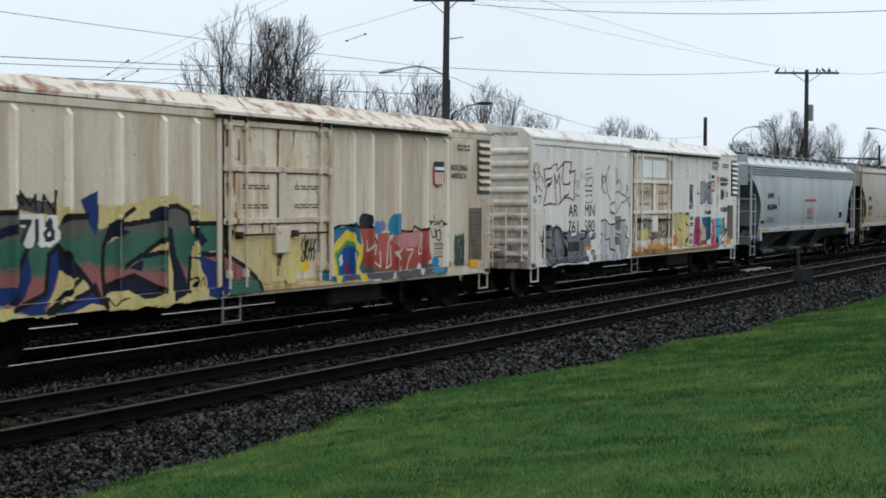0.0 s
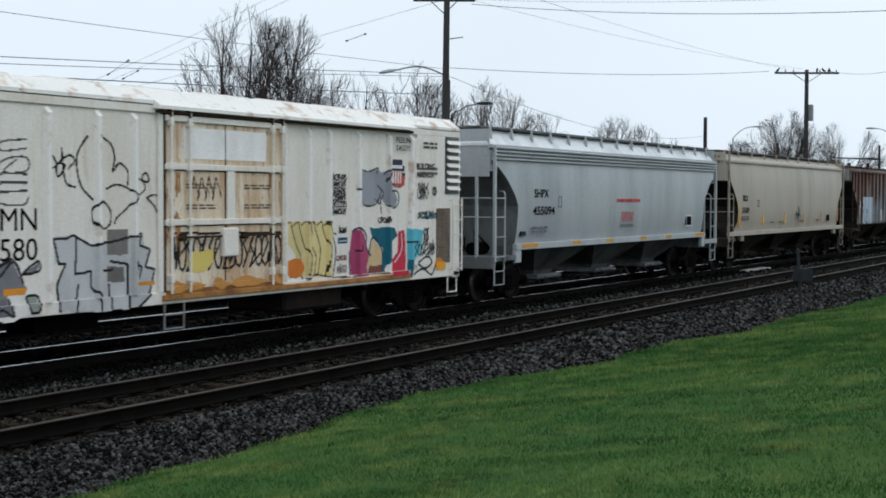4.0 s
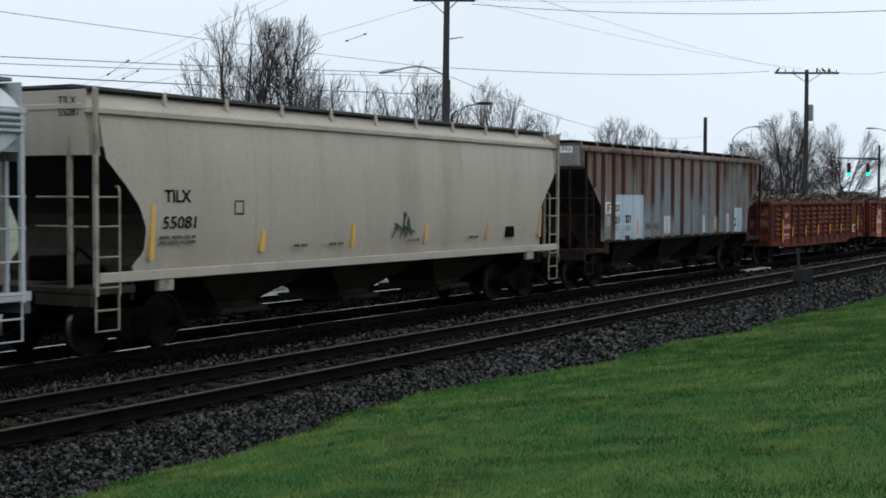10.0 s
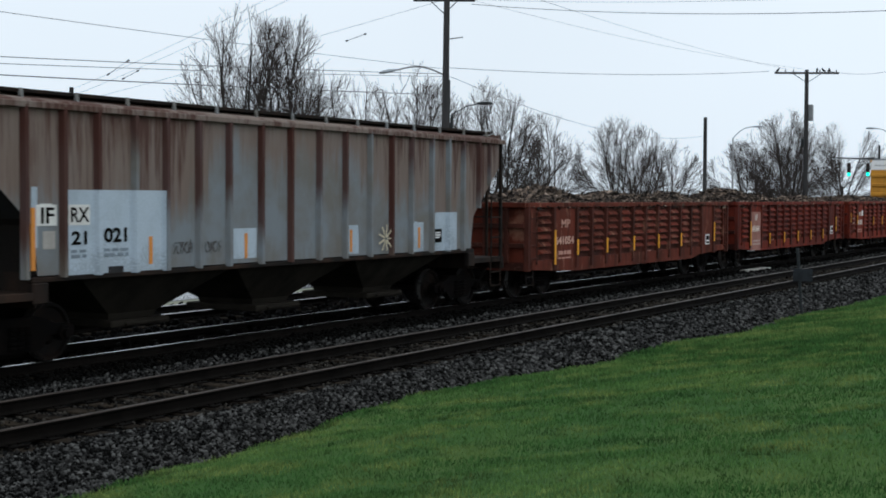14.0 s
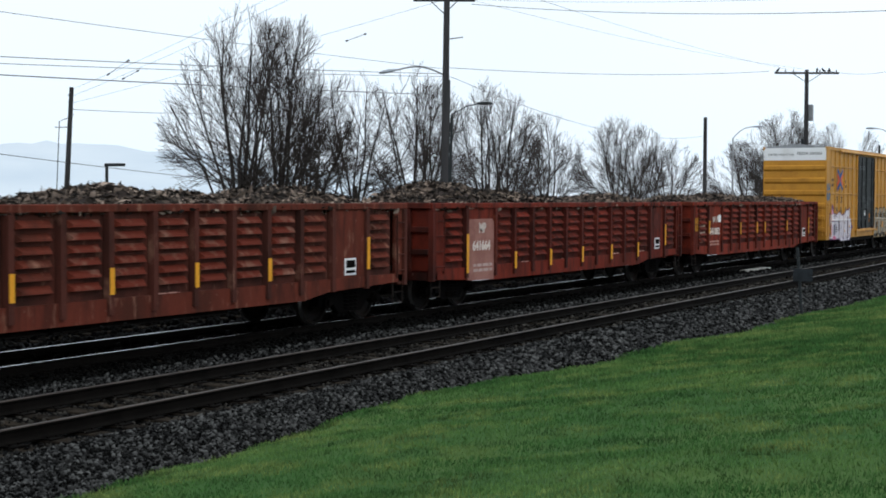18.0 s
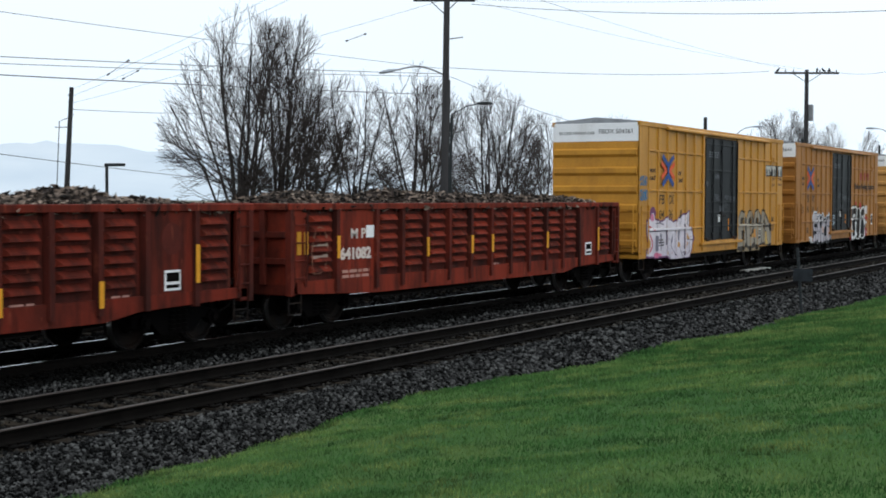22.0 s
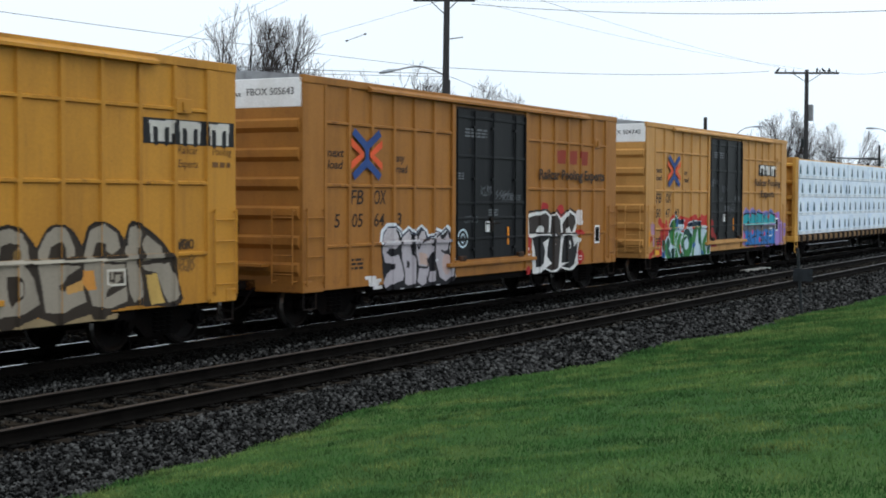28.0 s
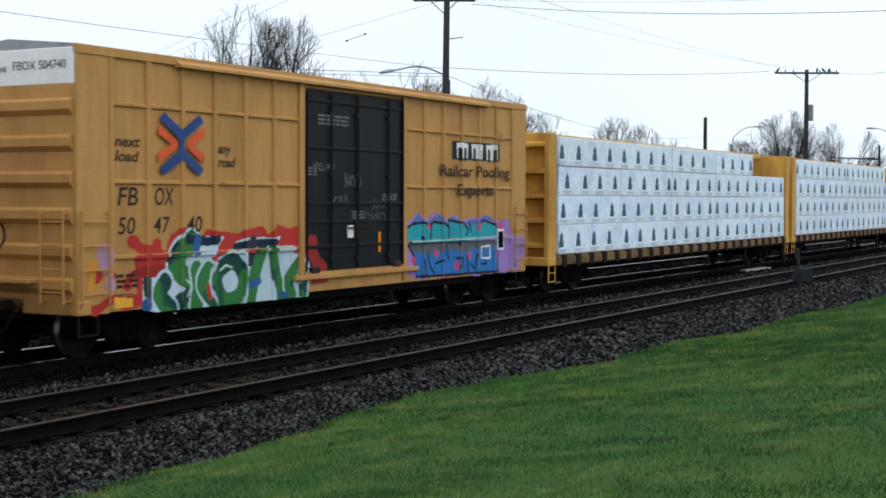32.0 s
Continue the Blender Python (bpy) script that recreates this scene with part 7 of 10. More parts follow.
def reefer(u, main, label, number, sill, patched, roof):
    car = thing("refrigerator_car", label, "refrigerator car", group="train cars")
    L, W = REE_L, REE_BASE
    part("near_side", Geo().box(0.04, L - 0.04, -W, -W + 0.1, REE_LOW, REE_TOP), main, car)
    part("far_side", Geo().box(0.04, L - 0.04, W - 0.1, W, REE_LOW, REE_TOP), main, car)
    part("floor", Geo().box(0.1, L - 0.1, -W + 0.12, W - 0.12, 0.85, 1.0), M_BLACK, car)
    part("underframe", Geo().box(0, L, -0.3, 0.3, 0.6, 0.85).box(4.6, 6.0, -0.9, -0.3, 0.45, 0.82).tube((11.0, -0.6, 0.58), (12.2, -0.6, 0.58), 0.2, 10), M_BLACK, car)
    part("fuel_tank", Geo().box(10.7, 12.7, -1.2, 0.2, 0.36, 0.8, 0.06), M_STEEL, car, "dark steel fuel tank")
    for k in range(9):
        x0, x1 = k * L / 9 + 0.01, (k + 1) * L / 9 - 0.01
        part("roof_sheet", Geo().prism([(-HALF, REE_TOP - 0.03), (-HALF, REE_TOP + 0.05), (-1.18, REE_TOP + 0.26), (0, REE_TOP + 0.4), (1.18, REE_TOP + 0.26), (HALF, REE_TOP + 0.05), (HALF, REE_TOP - 0.03)], "x", x0, x1), roof, car, "white roof sheet with peeling paint")
    seam = Geo().prism([(-HALF - 0.01, REE_TOP + 0.04), (-1.19, REE_TOP + 0.28), (0, REE_TOP + 0.43), (1.19, REE_TOP + 0.28), (HALF + 0.01, REE_TOP + 0.04), (0, REE_TOP + 0.3)], "x", -0.025, 0.025).mesh("roof_seam", roof)
    for k in range(1, 9):
        part("roof_seam", seam, None, car, at=(k * L / 9, 0, 0))
    # posts coloured lighter than the side sheet, so they read as lit
    post = Geo().prism([(-0.07, -W), (-0.035, -HALF - 0.05), (0.035, -HALF - 0.05), (0.07, -W)], "z", 0.98, 3.8).prism([(-W, 3.8), (-HALF - 0.05, 3.8), (-W, 3.9)], "x", -0.05, 0.05).mesh("side_post", M_REEFER_POST if main == M_REEFER_A else M_ROOF_WHITE)
    for x in REE_POSTS:
        part("side_post", post, None, car, at=(x, 0, 0))
    part("side_sill", Geo().box(0, L, -HALF, -W, REE_LOW - 0.02, 0.98, 0.01), main, car)
    part("top_plate", Geo().box(0, L, -HALF, -W, 3.92, REE_TOP, 0.01), main, car)
    for x0, x1 in ((0, 0.25), (15.25, L)):
        part("corner_panel", Geo().box(x0, x1, -HALF, -W, 0.98, 3.92, 0.01), main, car)
    d = part("door", Geo().box(6.98, 10.28, -W - 0.05, -W, 1.0, 3.92, 0.012), M_REEFER_DOOR, car, "plug door with lock bars and rust stains")
    # dark strips stand in for shade in the door gaps and under its bars
    for x0, x1, z0, z1 in ((6.94, 6.98, 0.98, 3.96), (10.28, 10.33, 0.98, 3.96), (6.94, 10.33, 3.92, 3.97), (6.98, 10.28, 2.99, 3.008), (6.98, 10.28, 2.06, 2.078), (8.55, 8.57, 1.1, 3.8)):
        part("door_seal", Geo().box(x0, x1, -W - 0.062, -W - 0.03, z0, z1), M_SHADE_AND_IRON, d)
    for z in (3.06, 2.13, 3.86):
        part("door_bar", Geo().box(6.95, 10.3, -W - 0.1, -W - 0.05, z - 0.05, z + 0.05, 0.01), main, d)
    for x in (7.06, 7.54, 9.88, 10.2):
        part("lock_rod", Geo().tube((x, -W - 0.12, 0.95), (x, -W - 0.12, 4.0), 0.025, 6), main, d)
    part("lock_box", Geo().box(8.4, 8.82, -W - 0.16, -W - 0.05, 1.52, 2.02, 0.02), main, d)
    part("door_mullion", Geo().box(8.58, 8.8, -W - 0.09, -W - 0.05, 2.13, 3.06, 0.01), main, d)
    for x0, x1 in ((7.2, 8.35), (8.9, 10.1)):
        part("lock_lever", Geo().tube((x0, -W - 0.14, 1.88), (x1, -W - 0.14, 1.88), 0.02, 6).box(x0 + 0.1, x0 + 0.2, -W - 0.16, -W - 0.05, 1.82, 1.94), M_SHADE_AND_IRON, d)
    for x in (7.06, 7.54, 9.88, 10.2):
        for z in (1.2, 2.13, 3.06, 3.8):
            part("rod_bracket", Geo().box(x - 0.05, x + 0.05, -W - 0.15, -W - 0.05, z - 0.07, z + 0.07, 0.012), main, d)
        part("roller_hanger", Geo().box(x - 0.03, x + 0.03, -HALF - 0.1, -W, 3.86, 4.04, 0.01), M_SHADE_AND_IRON, d)
    if patched:
        part("patch_panel", Geo().box(7.45, 9.75, -W - 0.058, -W - 0.05, 3.2, 3.72), M_WHITE, d, "fresh white painted patch")
    for x in (7.5, 9.1):
        for z in (2.4, 2.75):
            bars(d, x, z, 0.8, 0.03, 2, paint(120, 110, 96), -W - 0.05, int(x * 7 + z))
    part("door_sill", Geo().box(6.9, 15.0, -HALF - 0.06, -W, 0.84, 0.93, 0.01).box(7.0, 10.3, -HALF - 0.03, -W, 0.93, 1.0), sill, car, "rust-stained door track")
    part("door_hood", Geo().prism([(-HALF, 4.0), (-HALF - 0.15, 3.99), (-HALF - 0.15, 4.05), (-HALF, 4.14)], "x", 6.7, 15.0), roof, car)
    part("hood_track", Geo().box(6.75, 14.95, -HALF - 0.09, -HALF, 3.93, 3.975, 0.006), M_SHADE_AND_IRON, car)
    for x in (6.88, 10.39):
        part("door_frame", Geo().box(x - 0.06, x + 0.06, -HALF - 0.01, -W, 0.98, 4.0, 0.01), main, car)
    # machinery compartment at the trailing end
    v = part("louvre_frame", Geo().box(16.5, 17.12, -HALF - 0.02, -HALF, 2.64, 3.92).box(16.53, 17.09, -HALF - 0.03, -HALF - 0.019, 2.67, 3.89), M_GREY_DIRTY, car)
    for k in range(7):
        z = 2.74 + 0.17 * k
        part("louvre_slat", Geo().prism([(-HALF - 0.03, z + 0.02), (-HALF - 0.1, z - 0.01), (-HALF - 0.03, z + 0.08)], "x", 16.53, 17.09), main, v)
    gr = part("radiator_grille", Geo().box(16.1, 16.72, -HALF - 0.015, -HALF, 1.1, 2.32), M_GRILLE, car, "grey radiator mesh")
    for k in range(12):
        part("grille_bar", Geo().box(16.12, 16.7, -HALF - 0.025, -HALF - 0.015, 1.16 + k * 0.095, 1.175 + k * 0.095), M_GREY_DIRTY, gr)
    part("machinery_door", Geo().box(15.1, 16.0, -HALF - 0.008, -HALF, 1.1, 3.85, 0.004), main, car)
    ladder(car, "side_ladder", 16.72, 17.14, -HALF, 0.9, 2.55, 5, main, 0.09)
    ladder(car, "side_ladder", 0.06, 0.62, -HALF, 0.85, 2.3, 4, main, 0.08)
    for x in (0.05, L - 0.5):
        sill_step(car, x, x + 0.42, -HALF + 0.04, 0.82, 0.42, main)
    sill_step(car, 7.0, 7.5, -HALF + 0.04, 0.82, 0.36, M_GALV)
    for x, s in ((0, 1), (L, -1)):
        e = part("end_wall", Geo().prism([(-W - 0.02, 0.9), (W + 0.02, 0.9), (W + 0.02, REE_TOP + 0.03), (1.16, REE_TOP + 0.25), (0, REE_TOP + 0.38), (-1.16, REE_TOP + 0.25), (-W - 0.02, REE_TOP + 0.03)], "x", min(x, x + s * 0.06), max(x, x + s * 0.06)), M_REEFER_END, car)
        for k in range(9):
            z = 1.1 + 0.33 * k
            part("end_rib", Geo().prism([(x, z - 0.1), (x - s * 0.08, z - 0.03), (x - s * 0.08, z + 0.03), (x, z + 0.1)], "y", -W + 0.05, W - 0.05), M_REEFER_END, e)
        part("end_sill", Geo().box(min(x, x + s * 0.3), max(x, x + s * 0.3), -HALF, HALF, 0.74, 0.9, 0.02), M_REEFER_END, car)
    lettering(car, "ARMN " + number, -0.2, 4.14, 0.1, M_BLACK, end=True)
    ladder(car, "end_ladder", -1.25, -0.8, 0.0, 0.95, 2.3, 4, main, 0.16, along="y")
    part("brake_platform", Geo().box(-0.32, -0.05, -0.6, 0.4, 1.2, 1.25), main, car)
    part("brake_box", Geo().box(-0.2, 0, -0.2, 0.3, 1.75, 2.1, 0.02), M_GREY_DIRTY, car)
    # railway shield: plain shapes in its colours
    sx = -0.28 if patched else 0.0
    shield = [(14.46, 3.2), (14.46, 2.92), (14.54, 2.83), (14.68, 2.79), (14.82, 2.83), (14.9, 2.92), (14.9, 3.2)]
    sh = part("shield", Geo().prism([(p + sx, q) for p, q in shield], "y", -HALF - 0.008, -HALF + 0.05), paint(186, 96, 84), car, "faded red shield with white stripes and a dark blue top")
    part("shield_top", Geo().box(14.47 + sx, 14.89 + sx, -HALF - 0.012, -HALF - 0.004, 3.12, 3.36), paint(48, 54, 74), sh)
    for k in range(4):
        part("shield_stripe", Geo().box(14.5 + sx + 0.1 * k, 14.545 + sx + 0.1 * k, -HALF - 0.011, -HALF - 0.006, 2.86, 3.12), M_WHITE, sh)
    part("shield_band", Geo().box(14.47 + sx, 14.89 + sx, -HALF - 0.015, -HALF - 0.01, 3.17, 3.24), M_WHITE, sh)
    dark = paint(74, 70, 68) if patched else paint(112, 106, 100)
    lettering(car, "BUILDING\nAMERICA", 15.2, 3.18, 0.13, dark, -HALF - 0.016, 0.8, bold=0.004)
    bars(car, 15.5, 3.72, 0.6, 0.05, 2, dark, -HALF - 0.016, 9)
    part("reflector", Geo().box(16.1, 16.5, -HALF - 0.025, -HALF - 0.02, 0.95, 1.12), paint(232, 160, 40), car)
    running_gear(car, L, 1.66)
    MOVERS.append((car, u))
    return car


A_REE = reefer(-73.55, M_REEFER_A, "cream refrigerator car with rust and bright graffiti", "762718", M_SILL_A, False, M_ROOF_RUST)
B_REE = reefer(-54.06, M_REEFER_B, "white refrigerator car with black outline graffiti", "761580", M_RUST_STAIN, True, M_ROOF_WHITE)
# big piece on the cream car
ink, blue, navy, gnr, gry, pnk, crm = (20, 19, 22), (30, 52, 108), (19, 25, 52), (60, 104, 86), (94, 95, 86), (150, 96, 91), (208, 190, 128)
sp = Spray(0.25, 8.7, 0.72, 2.75, 0.02)
sp.poly((214, 196, 128), [(6.9, 0.95), (8.9, 0.95), (8.9, 1.75), (8.0, 1.9), (6.9, 1.85)], 0.15)
sp.poly(crm, [(1.87, 2.36), (3.16, 2.4), (4.72, 2.43), (5.6, 2.6), (6.43, 2.37), (7.11, 2.13), (7.44, 1.89), (7.44, 1.52), (8.1, 0.96), (8.04, 0.85), (4.92, 0.76), (1.85, 0.78)], 0.1)
dust = np.random.default_rng(3).random(sp.a.shape)
sp.a[dust > np.where(sp.X > 6.95, 0.62, 0.82) - 0.4 * sp.rough] = 0
sp.poly(gry, [(1.87, 2.31), (2.19, 2.33), (2.34, 2.26), (3.02, 2.12), (3.14, 2.18), (3.21, 2.25), (3.67, 2.25), (3.94, 2.05), (4.14, 2.1), (4.01, 1.75), (3.98, 1.32), (4.08, 0.82), (3.83, 0.88), (3.59, 1.34), (3.25, 1.27), (2.8, 0.84), (2.11, 0.82), (1.86, 0.97)])
sp.poly(gry, [(4.04, 1.78), (4.14, 2.06), (4.5, 2.13), (5.46, 2.21), (5.51, 1.59), (5.48, 0.99), (5.26, 1.04), (4.93, 1.17), (4.5, 1.3), (4.03, 1.15), (3.98, 1.4)])
sp.poly(gry, [(5.46, 2.38), (5.78, 2.41), (6.07, 2.3), (6.13, 2.07), (6.21, 1.87), (6.12, 1.53), (6.06, 0.96), (5.71, 0.85), (5.68, 1.58), (5.49, 1.97)])
sp.poly(gnr, [(6.19, 2.12), (7.05, 2.09), (7.21, 1.93), (7.05, 1.64), (6.43, 1.6), (6.18, 1.57), (6.55, 1.79), (6.25, 2.03)])
sp.fade(gry, gnr, 2.06, 1.84)
sp.fade(gnr, pnk, 1.53, 1.33)
sp.poly(pnk, [(6.36, 1.56), (6.98, 1.54), (7.57, 1.32), (7.9, 1.1), (7.97, 1.05), (7.05, 1.06), (7.05, 1.18)])
sp.poly(gnr, [(7.05, 1.1), (7.93, 1.1), (8.04, 0.85), (7.05, 0.78)])
sp.poly(blue, [(2.43, 1.8), (2.49, 1.33), (2.33, 1.01), (2.18, 1.15), (2.23, 1.47)])
sp.poly(blue, [(1.86, 1.23), (2.18, 1.25), (2.16, 1.15), (2.03, 0.99), (1.85, 0.94)])
sp.poly(blue, [(2.88, 1.71), (3.04, 1.81), (3.04, 1.44), (2.92, 1.1), (2.51, 0.98), (2.78, 1.18)])
sp.poly(blue, [(2.13, 0.91), (2.42, 1), (2.92, 1.21), (2.92, 1.1), (2.73, 0.91), (2.78, 0.81), (2.42, 0.8)])
sp.poly(blue, [(2.8, 0.84), (2.96, 0.93), (3.78, 1.12), (4.06, 0.82), (3.68, 0.9), (3.34, 0.8), (2.87, 0.79)])
sp.poly(blue, [(6.12, 1.53), (6.43, 1.54), (6.98, 1.38), (7.05, 1.14), (7.08, 0.9), (6.86, 0.79), (6.58, 0.85), (6.55, 1.16), (6.3, 1.41)])
sp.poly(blue, [(3.52, 2.51), (3.89, 2.65), (3.91, 2.17), (3.84, 1.96), (3.72, 2.11)])
sp.poly(navy, [(3.04, 1.81), (3.2, 1.74), (3.59, 1.34), (3.25, 1.27), (3.04, 1.44)])
sp.poly(navy, [(1.87, 2.09), (2.19, 2.16), (2.17, 2), (1.87, 1.94)])
sp.poly(navy, [(4.14, 1.92), (4.24, 2.06), (4.66, 2), (4.35, 1.88)])
sp.poly(navy, [(4.03, 1.15), (4.34, 1.29), (4.71, 1.29), (5.15, 1.12), (5.48, 0.99), (5.14, 0.9), (4.92, 0.89), (4.6, 1.04), (4.19, 1.07), (4.03, 1)])
sp.poly(navy, [(4.5, 1.43), (4.93, 1.54), (4.9, 1.34)])
sp.poly(navy, [(5.07, 2.29), (5.38, 2.41), (5.49, 2.38), (5.46, 2.23), (5.1, 2.19)])
sp.poly(navy, [(5.49, 2.06), (5.66, 2.04), (5.77, 1.58), (6.09, 0.96), (5.74, 0.83), (5.68, 1.58)])
sp.poly(navy, [(6.19, 2.07), (6.34, 1.99), (6.58, 1.79), (6.3, 1.64), (6.19, 1.87)])
sp.poly(navy, [(3.83, 1.26), (4.06, 0.82), (3.88, 0.89), (3.76, 1.09)])
sp.poly(navy, [(2.18, 1.25), (2.33, 1.01), (2.03, 0.96)])
sp.poly(crm, [(3.06, 1.44), (3.15, 1.4), (3.3, 1.25), (2.92, 0.97), (2.8, 0.89), (2.99, 1.2)])
sp.poly(crm, [(4.04, 1.78), (4.35, 1.92), (4.17, 1.88)])
sp.poly(crm, [(4.63, 1.42), (4.93, 1.68), (5.46, 1.87), (5.48, 1.65), (4.98, 1.61)])
sp.poly(crm, [(5.51, 1.52), (5.68, 1.36), (5.68, 0.83), (5.48, 0.8)])
sp.poly(crm, [(6.12, 1.42), (6.36, 1.37), (6.58, 1.09), (6.54, 0.81), (6, 0.81), (5.77, 0.82), (6.06, 0.96)])
sp.poly(crm, [(4.08, 0.89), (4.6, 1.04), (4.92, 0.89), (5.48, 0.95), (5.59, 0.78), (4.13, 0.78)])
sp.poly(crm, [(1.85, 0.94), (2.11, 0.94), (2.24, 0.8), (1.85, 0.79)])
sp.poly(crm, [(3.34, 0.8), (3.68, 0.89), (3.73, 0.79)])
sp.stroke([(1.87, 2.31), (2.17, 2.33)], 0.085, ink)
sp.stroke([(3.14, 2.17), (3.21, 2.25), (3.67, 2.25)], 0.085, ink)
sp.stroke([(4.14, 1.89), (4.24, 2.12), (4.72, 2.36)], 0.085, ink)
sp.stroke([(4.06, 0.82), (3.98, 1.4), (4.01, 1.78), (4.17, 2.1), (4.72, 2.13), (5.46, 2.21)], 0.085, ink)
sp.stroke([(5.46, 2.21), (5.49, 2.38), (5.78, 2.41), (6.07, 2.3), (6.13, 2.11), (7.05, 2.09), (7.21, 1.93), (7.05, 1.62)], 0.085, ink)
sp.stroke([(6.43, 1.58), (7.05, 1.54), (7.57, 1.32), (7.9, 1.1), (8.04, 0.85)], 0.085, ink)
sp.stroke([(2.8, 0.84), (3.59, 1.34), (3.04, 1.81), (2.85, 1.68), (2.78, 1.11), (2.15, 0.9)], 0.085, ink)
sp.stroke([(2.43, 1.8), (2.23, 1.47), (2.18, 1.15)], 0.085, ink)
sp.stroke([(4.03, 1.15), (4.71, 1.29), (5.48, 0.99)], 0.085, ink)
sp.stroke([(4.5, 1.43), (5.46, 1.87)], 0.085, ink)
sp.stroke([(4.96, 1.59), (5.46, 1.65)], 0.085, ink)
sp.stroke([(5.49, 2.06), (5.71, 1.32), (5.71, 0.85)], 0.085, ink)
sp.stroke([(6.12, 1.53), (6.06, 0.96)], 0.085, ink)
sp.stroke([(3.59, 1.34), (4.06, 0.82)], 0.085, ink)
sp.stroke([(2.8, 0.81), (3.81, 1.12)], 0.085, ink)
sp.stroke([(4.08, 0.95), (4.24, 0.83), (4.39, 0.91), (4.58, 0.93)], 0.03, ink, bend=True)
sp.stroke([(6.12, 1.15), (6.24, 1.18), (6.18, 1.03), (6.3, 1.14), (6.39, 1.02), (6.48, 1.19), (6.51, 1.03)], 0.03, ink, bend=True)
sp.stroke([(2.32, 2.21), (2.56, 2.21), (2.45, 1.89)], 0.2, (226, 224, 214))
sp.stroke([(2.65, 2.22), (2.72, 1.9)], 0.2, (226, 224, 214))
sp.stroke([(2.93, 2.22), (2.86, 2.12), (3, 1.98), (2.86, 1.9), (2.81, 2), (2.95, 2.14), (2.93, 2.22)], 0.2, (226, 224, 214))
sp.stroke([(2.26, 2.18), (2.47, 2.19), (2.32, 1.91)], 0.075, (44, 46, 52))
sp.stroke([(2.61, 2.19), (2.61, 1.9)], 0.075, (44, 46, 52))
sp.stroke([(2.88, 2.21), (2.8, 2.14), (2.93, 2.03), (2.93, 1.93), (2.81, 1.91), (2.77, 2), (2.9, 2.12), (2.88, 2.21)], 0.075, (44, 46, 52))
sp.poly((84, 78, 76), [(2.19, 2.54), (2.98, 2.47), (3, 2.29), (2.19, 2.34)], 0.05)
sp.stroke([(2.19, 2.34), (2.15, 2.56), (2.34, 2.44), (2.26, 2.64), (2.48, 2.42), (2.59, 2.57), (2.59, 2.36)], 0.05, ink)
sp.stroke([(2.72, 2.34), (2.75, 2.57), (2.98, 2.3), (3, 2.64)], 0.05, ink)
sp.put(A_REE, ree_relief, REE_BASE, "large green, pink and navy graffiti")
sp = Spray(9.6, 15.4, 0.72, 2.5, 0.018)
sp.poly((36, 100, 128), [(10.28, 1.59), (10.47, 1.93), (10.75, 1.99), (11.23, 2), (11.45, 1.95), (11.73, 0.86), (10.42, 0.9), (9.83, 0.93), (9.92, 1.03), (10.23, 1.2)], 0.08)
sp.poly((60, 116, 160), [(10.42, 1.65), (10.51, 1.88), (10.84, 1.95), (10.75, 1.73)], 0.06)
sp.stroke([(10.56, 0.95), (10.51, 1.25), (10.42, 1.47), (10.75, 1.66), (10.99, 1.81), (11.23, 1.64), (11.55, 1.45), (11.4, 1.27), (11.32, 1.11), (11.5, 0.91)], 0.2, (226, 200, 70))
sp.stroke([(10.72, 0.99), (10.65, 1.24), (10.58, 1.43), (10.87, 1.59), (11, 1.68), (11.18, 1.58), (11.4, 1.42), (11.28, 1.3)], 0.08, (96, 150, 84))
sp.poly((30, 74, 140), [(10.72, 0.99), (10.67, 1.33), (10.87, 1.57), (10.99, 1.51), (11.18, 1.52), (11.33, 1.37), (11.18, 1.15), (11.1, 0.89), (10.89, 0.9)])
sp.poly((206, 214, 220), [(10.69, 1.36), (10.78, 1.45), (10.82, 1.23), (10.72, 1.19)])
sp.poly((120, 46, 66), [(10.9, 1.21), (11.02, 1.32), (11.1, 0.89), (10.92, 0.9)])
sp.poly((214, 170, 180), [(11.13, 1.47), (11.23, 1.37), (11.15, 1.29)])
sp.poly((92, 90, 92), [(11.57, 1.16), (14.41, 1.11), (14.98, 1.01), (14.91, 0.86), (11.73, 0.86)], 0.08)
sp.poly((176, 92, 82), [(11.43, 1.94), (11.83, 1.96), (11.93, 1.83), (12.12, 1.6), (12.12, 1.83), (12.6, 1.83), (12.68, 1.64), (12.9, 1.84), (13.58, 1.81), (13.93, 1.85), (14.32, 1.86), (14.35, 1.42), (14.42, 1.2), (13.87, 1.08), (13.35, 1.06), (12.9, 1.02), (12.25, 1.06), (11.83, 1.13), (11.57, 1.19), (11.6, 1.61)], 0.04)
sp.fade((176, 92, 82), (158, 70, 54), 1.55, 1.15)
sp.poly((194, 132, 130), [(12.9, 1.81), (13.58, 1.78), (13.9, 1.83), (13.81, 1.47), (13.01, 1.47), (12.79, 1.57)], 0.12)
sp.stroke([(11.93, 1.83), (12.09, 1.63), (12.06, 1.4), (11.91, 1.28), (12.27, 1.11), (12.25, 1.43)], 0.035, (216, 212, 204))
sp.stroke([(12.12, 1.69), (12.12, 1.83), (12.6, 1.83), (12.63, 1.65)], 0.035, (216, 212, 204))
sp.stroke([(12.58, 1.65), (12.5, 1.08), (12.68, 1.14), (12.65, 1.55)], 0.035, (216, 212, 204))
sp.stroke([(12.85, 1.4), (13.06, 1.46), (12.92, 1.25), (12.85, 1.4)], 0.035, (216, 212, 204))
sp.stroke([(13.12, 1.47), (12.9, 1)], 0.035, (216, 212, 204))
sp.stroke([(13.93, 1.78), (13.84, 1.32), (13.96, 1.34), (14, 1.78)], 0.035, (216, 212, 204))
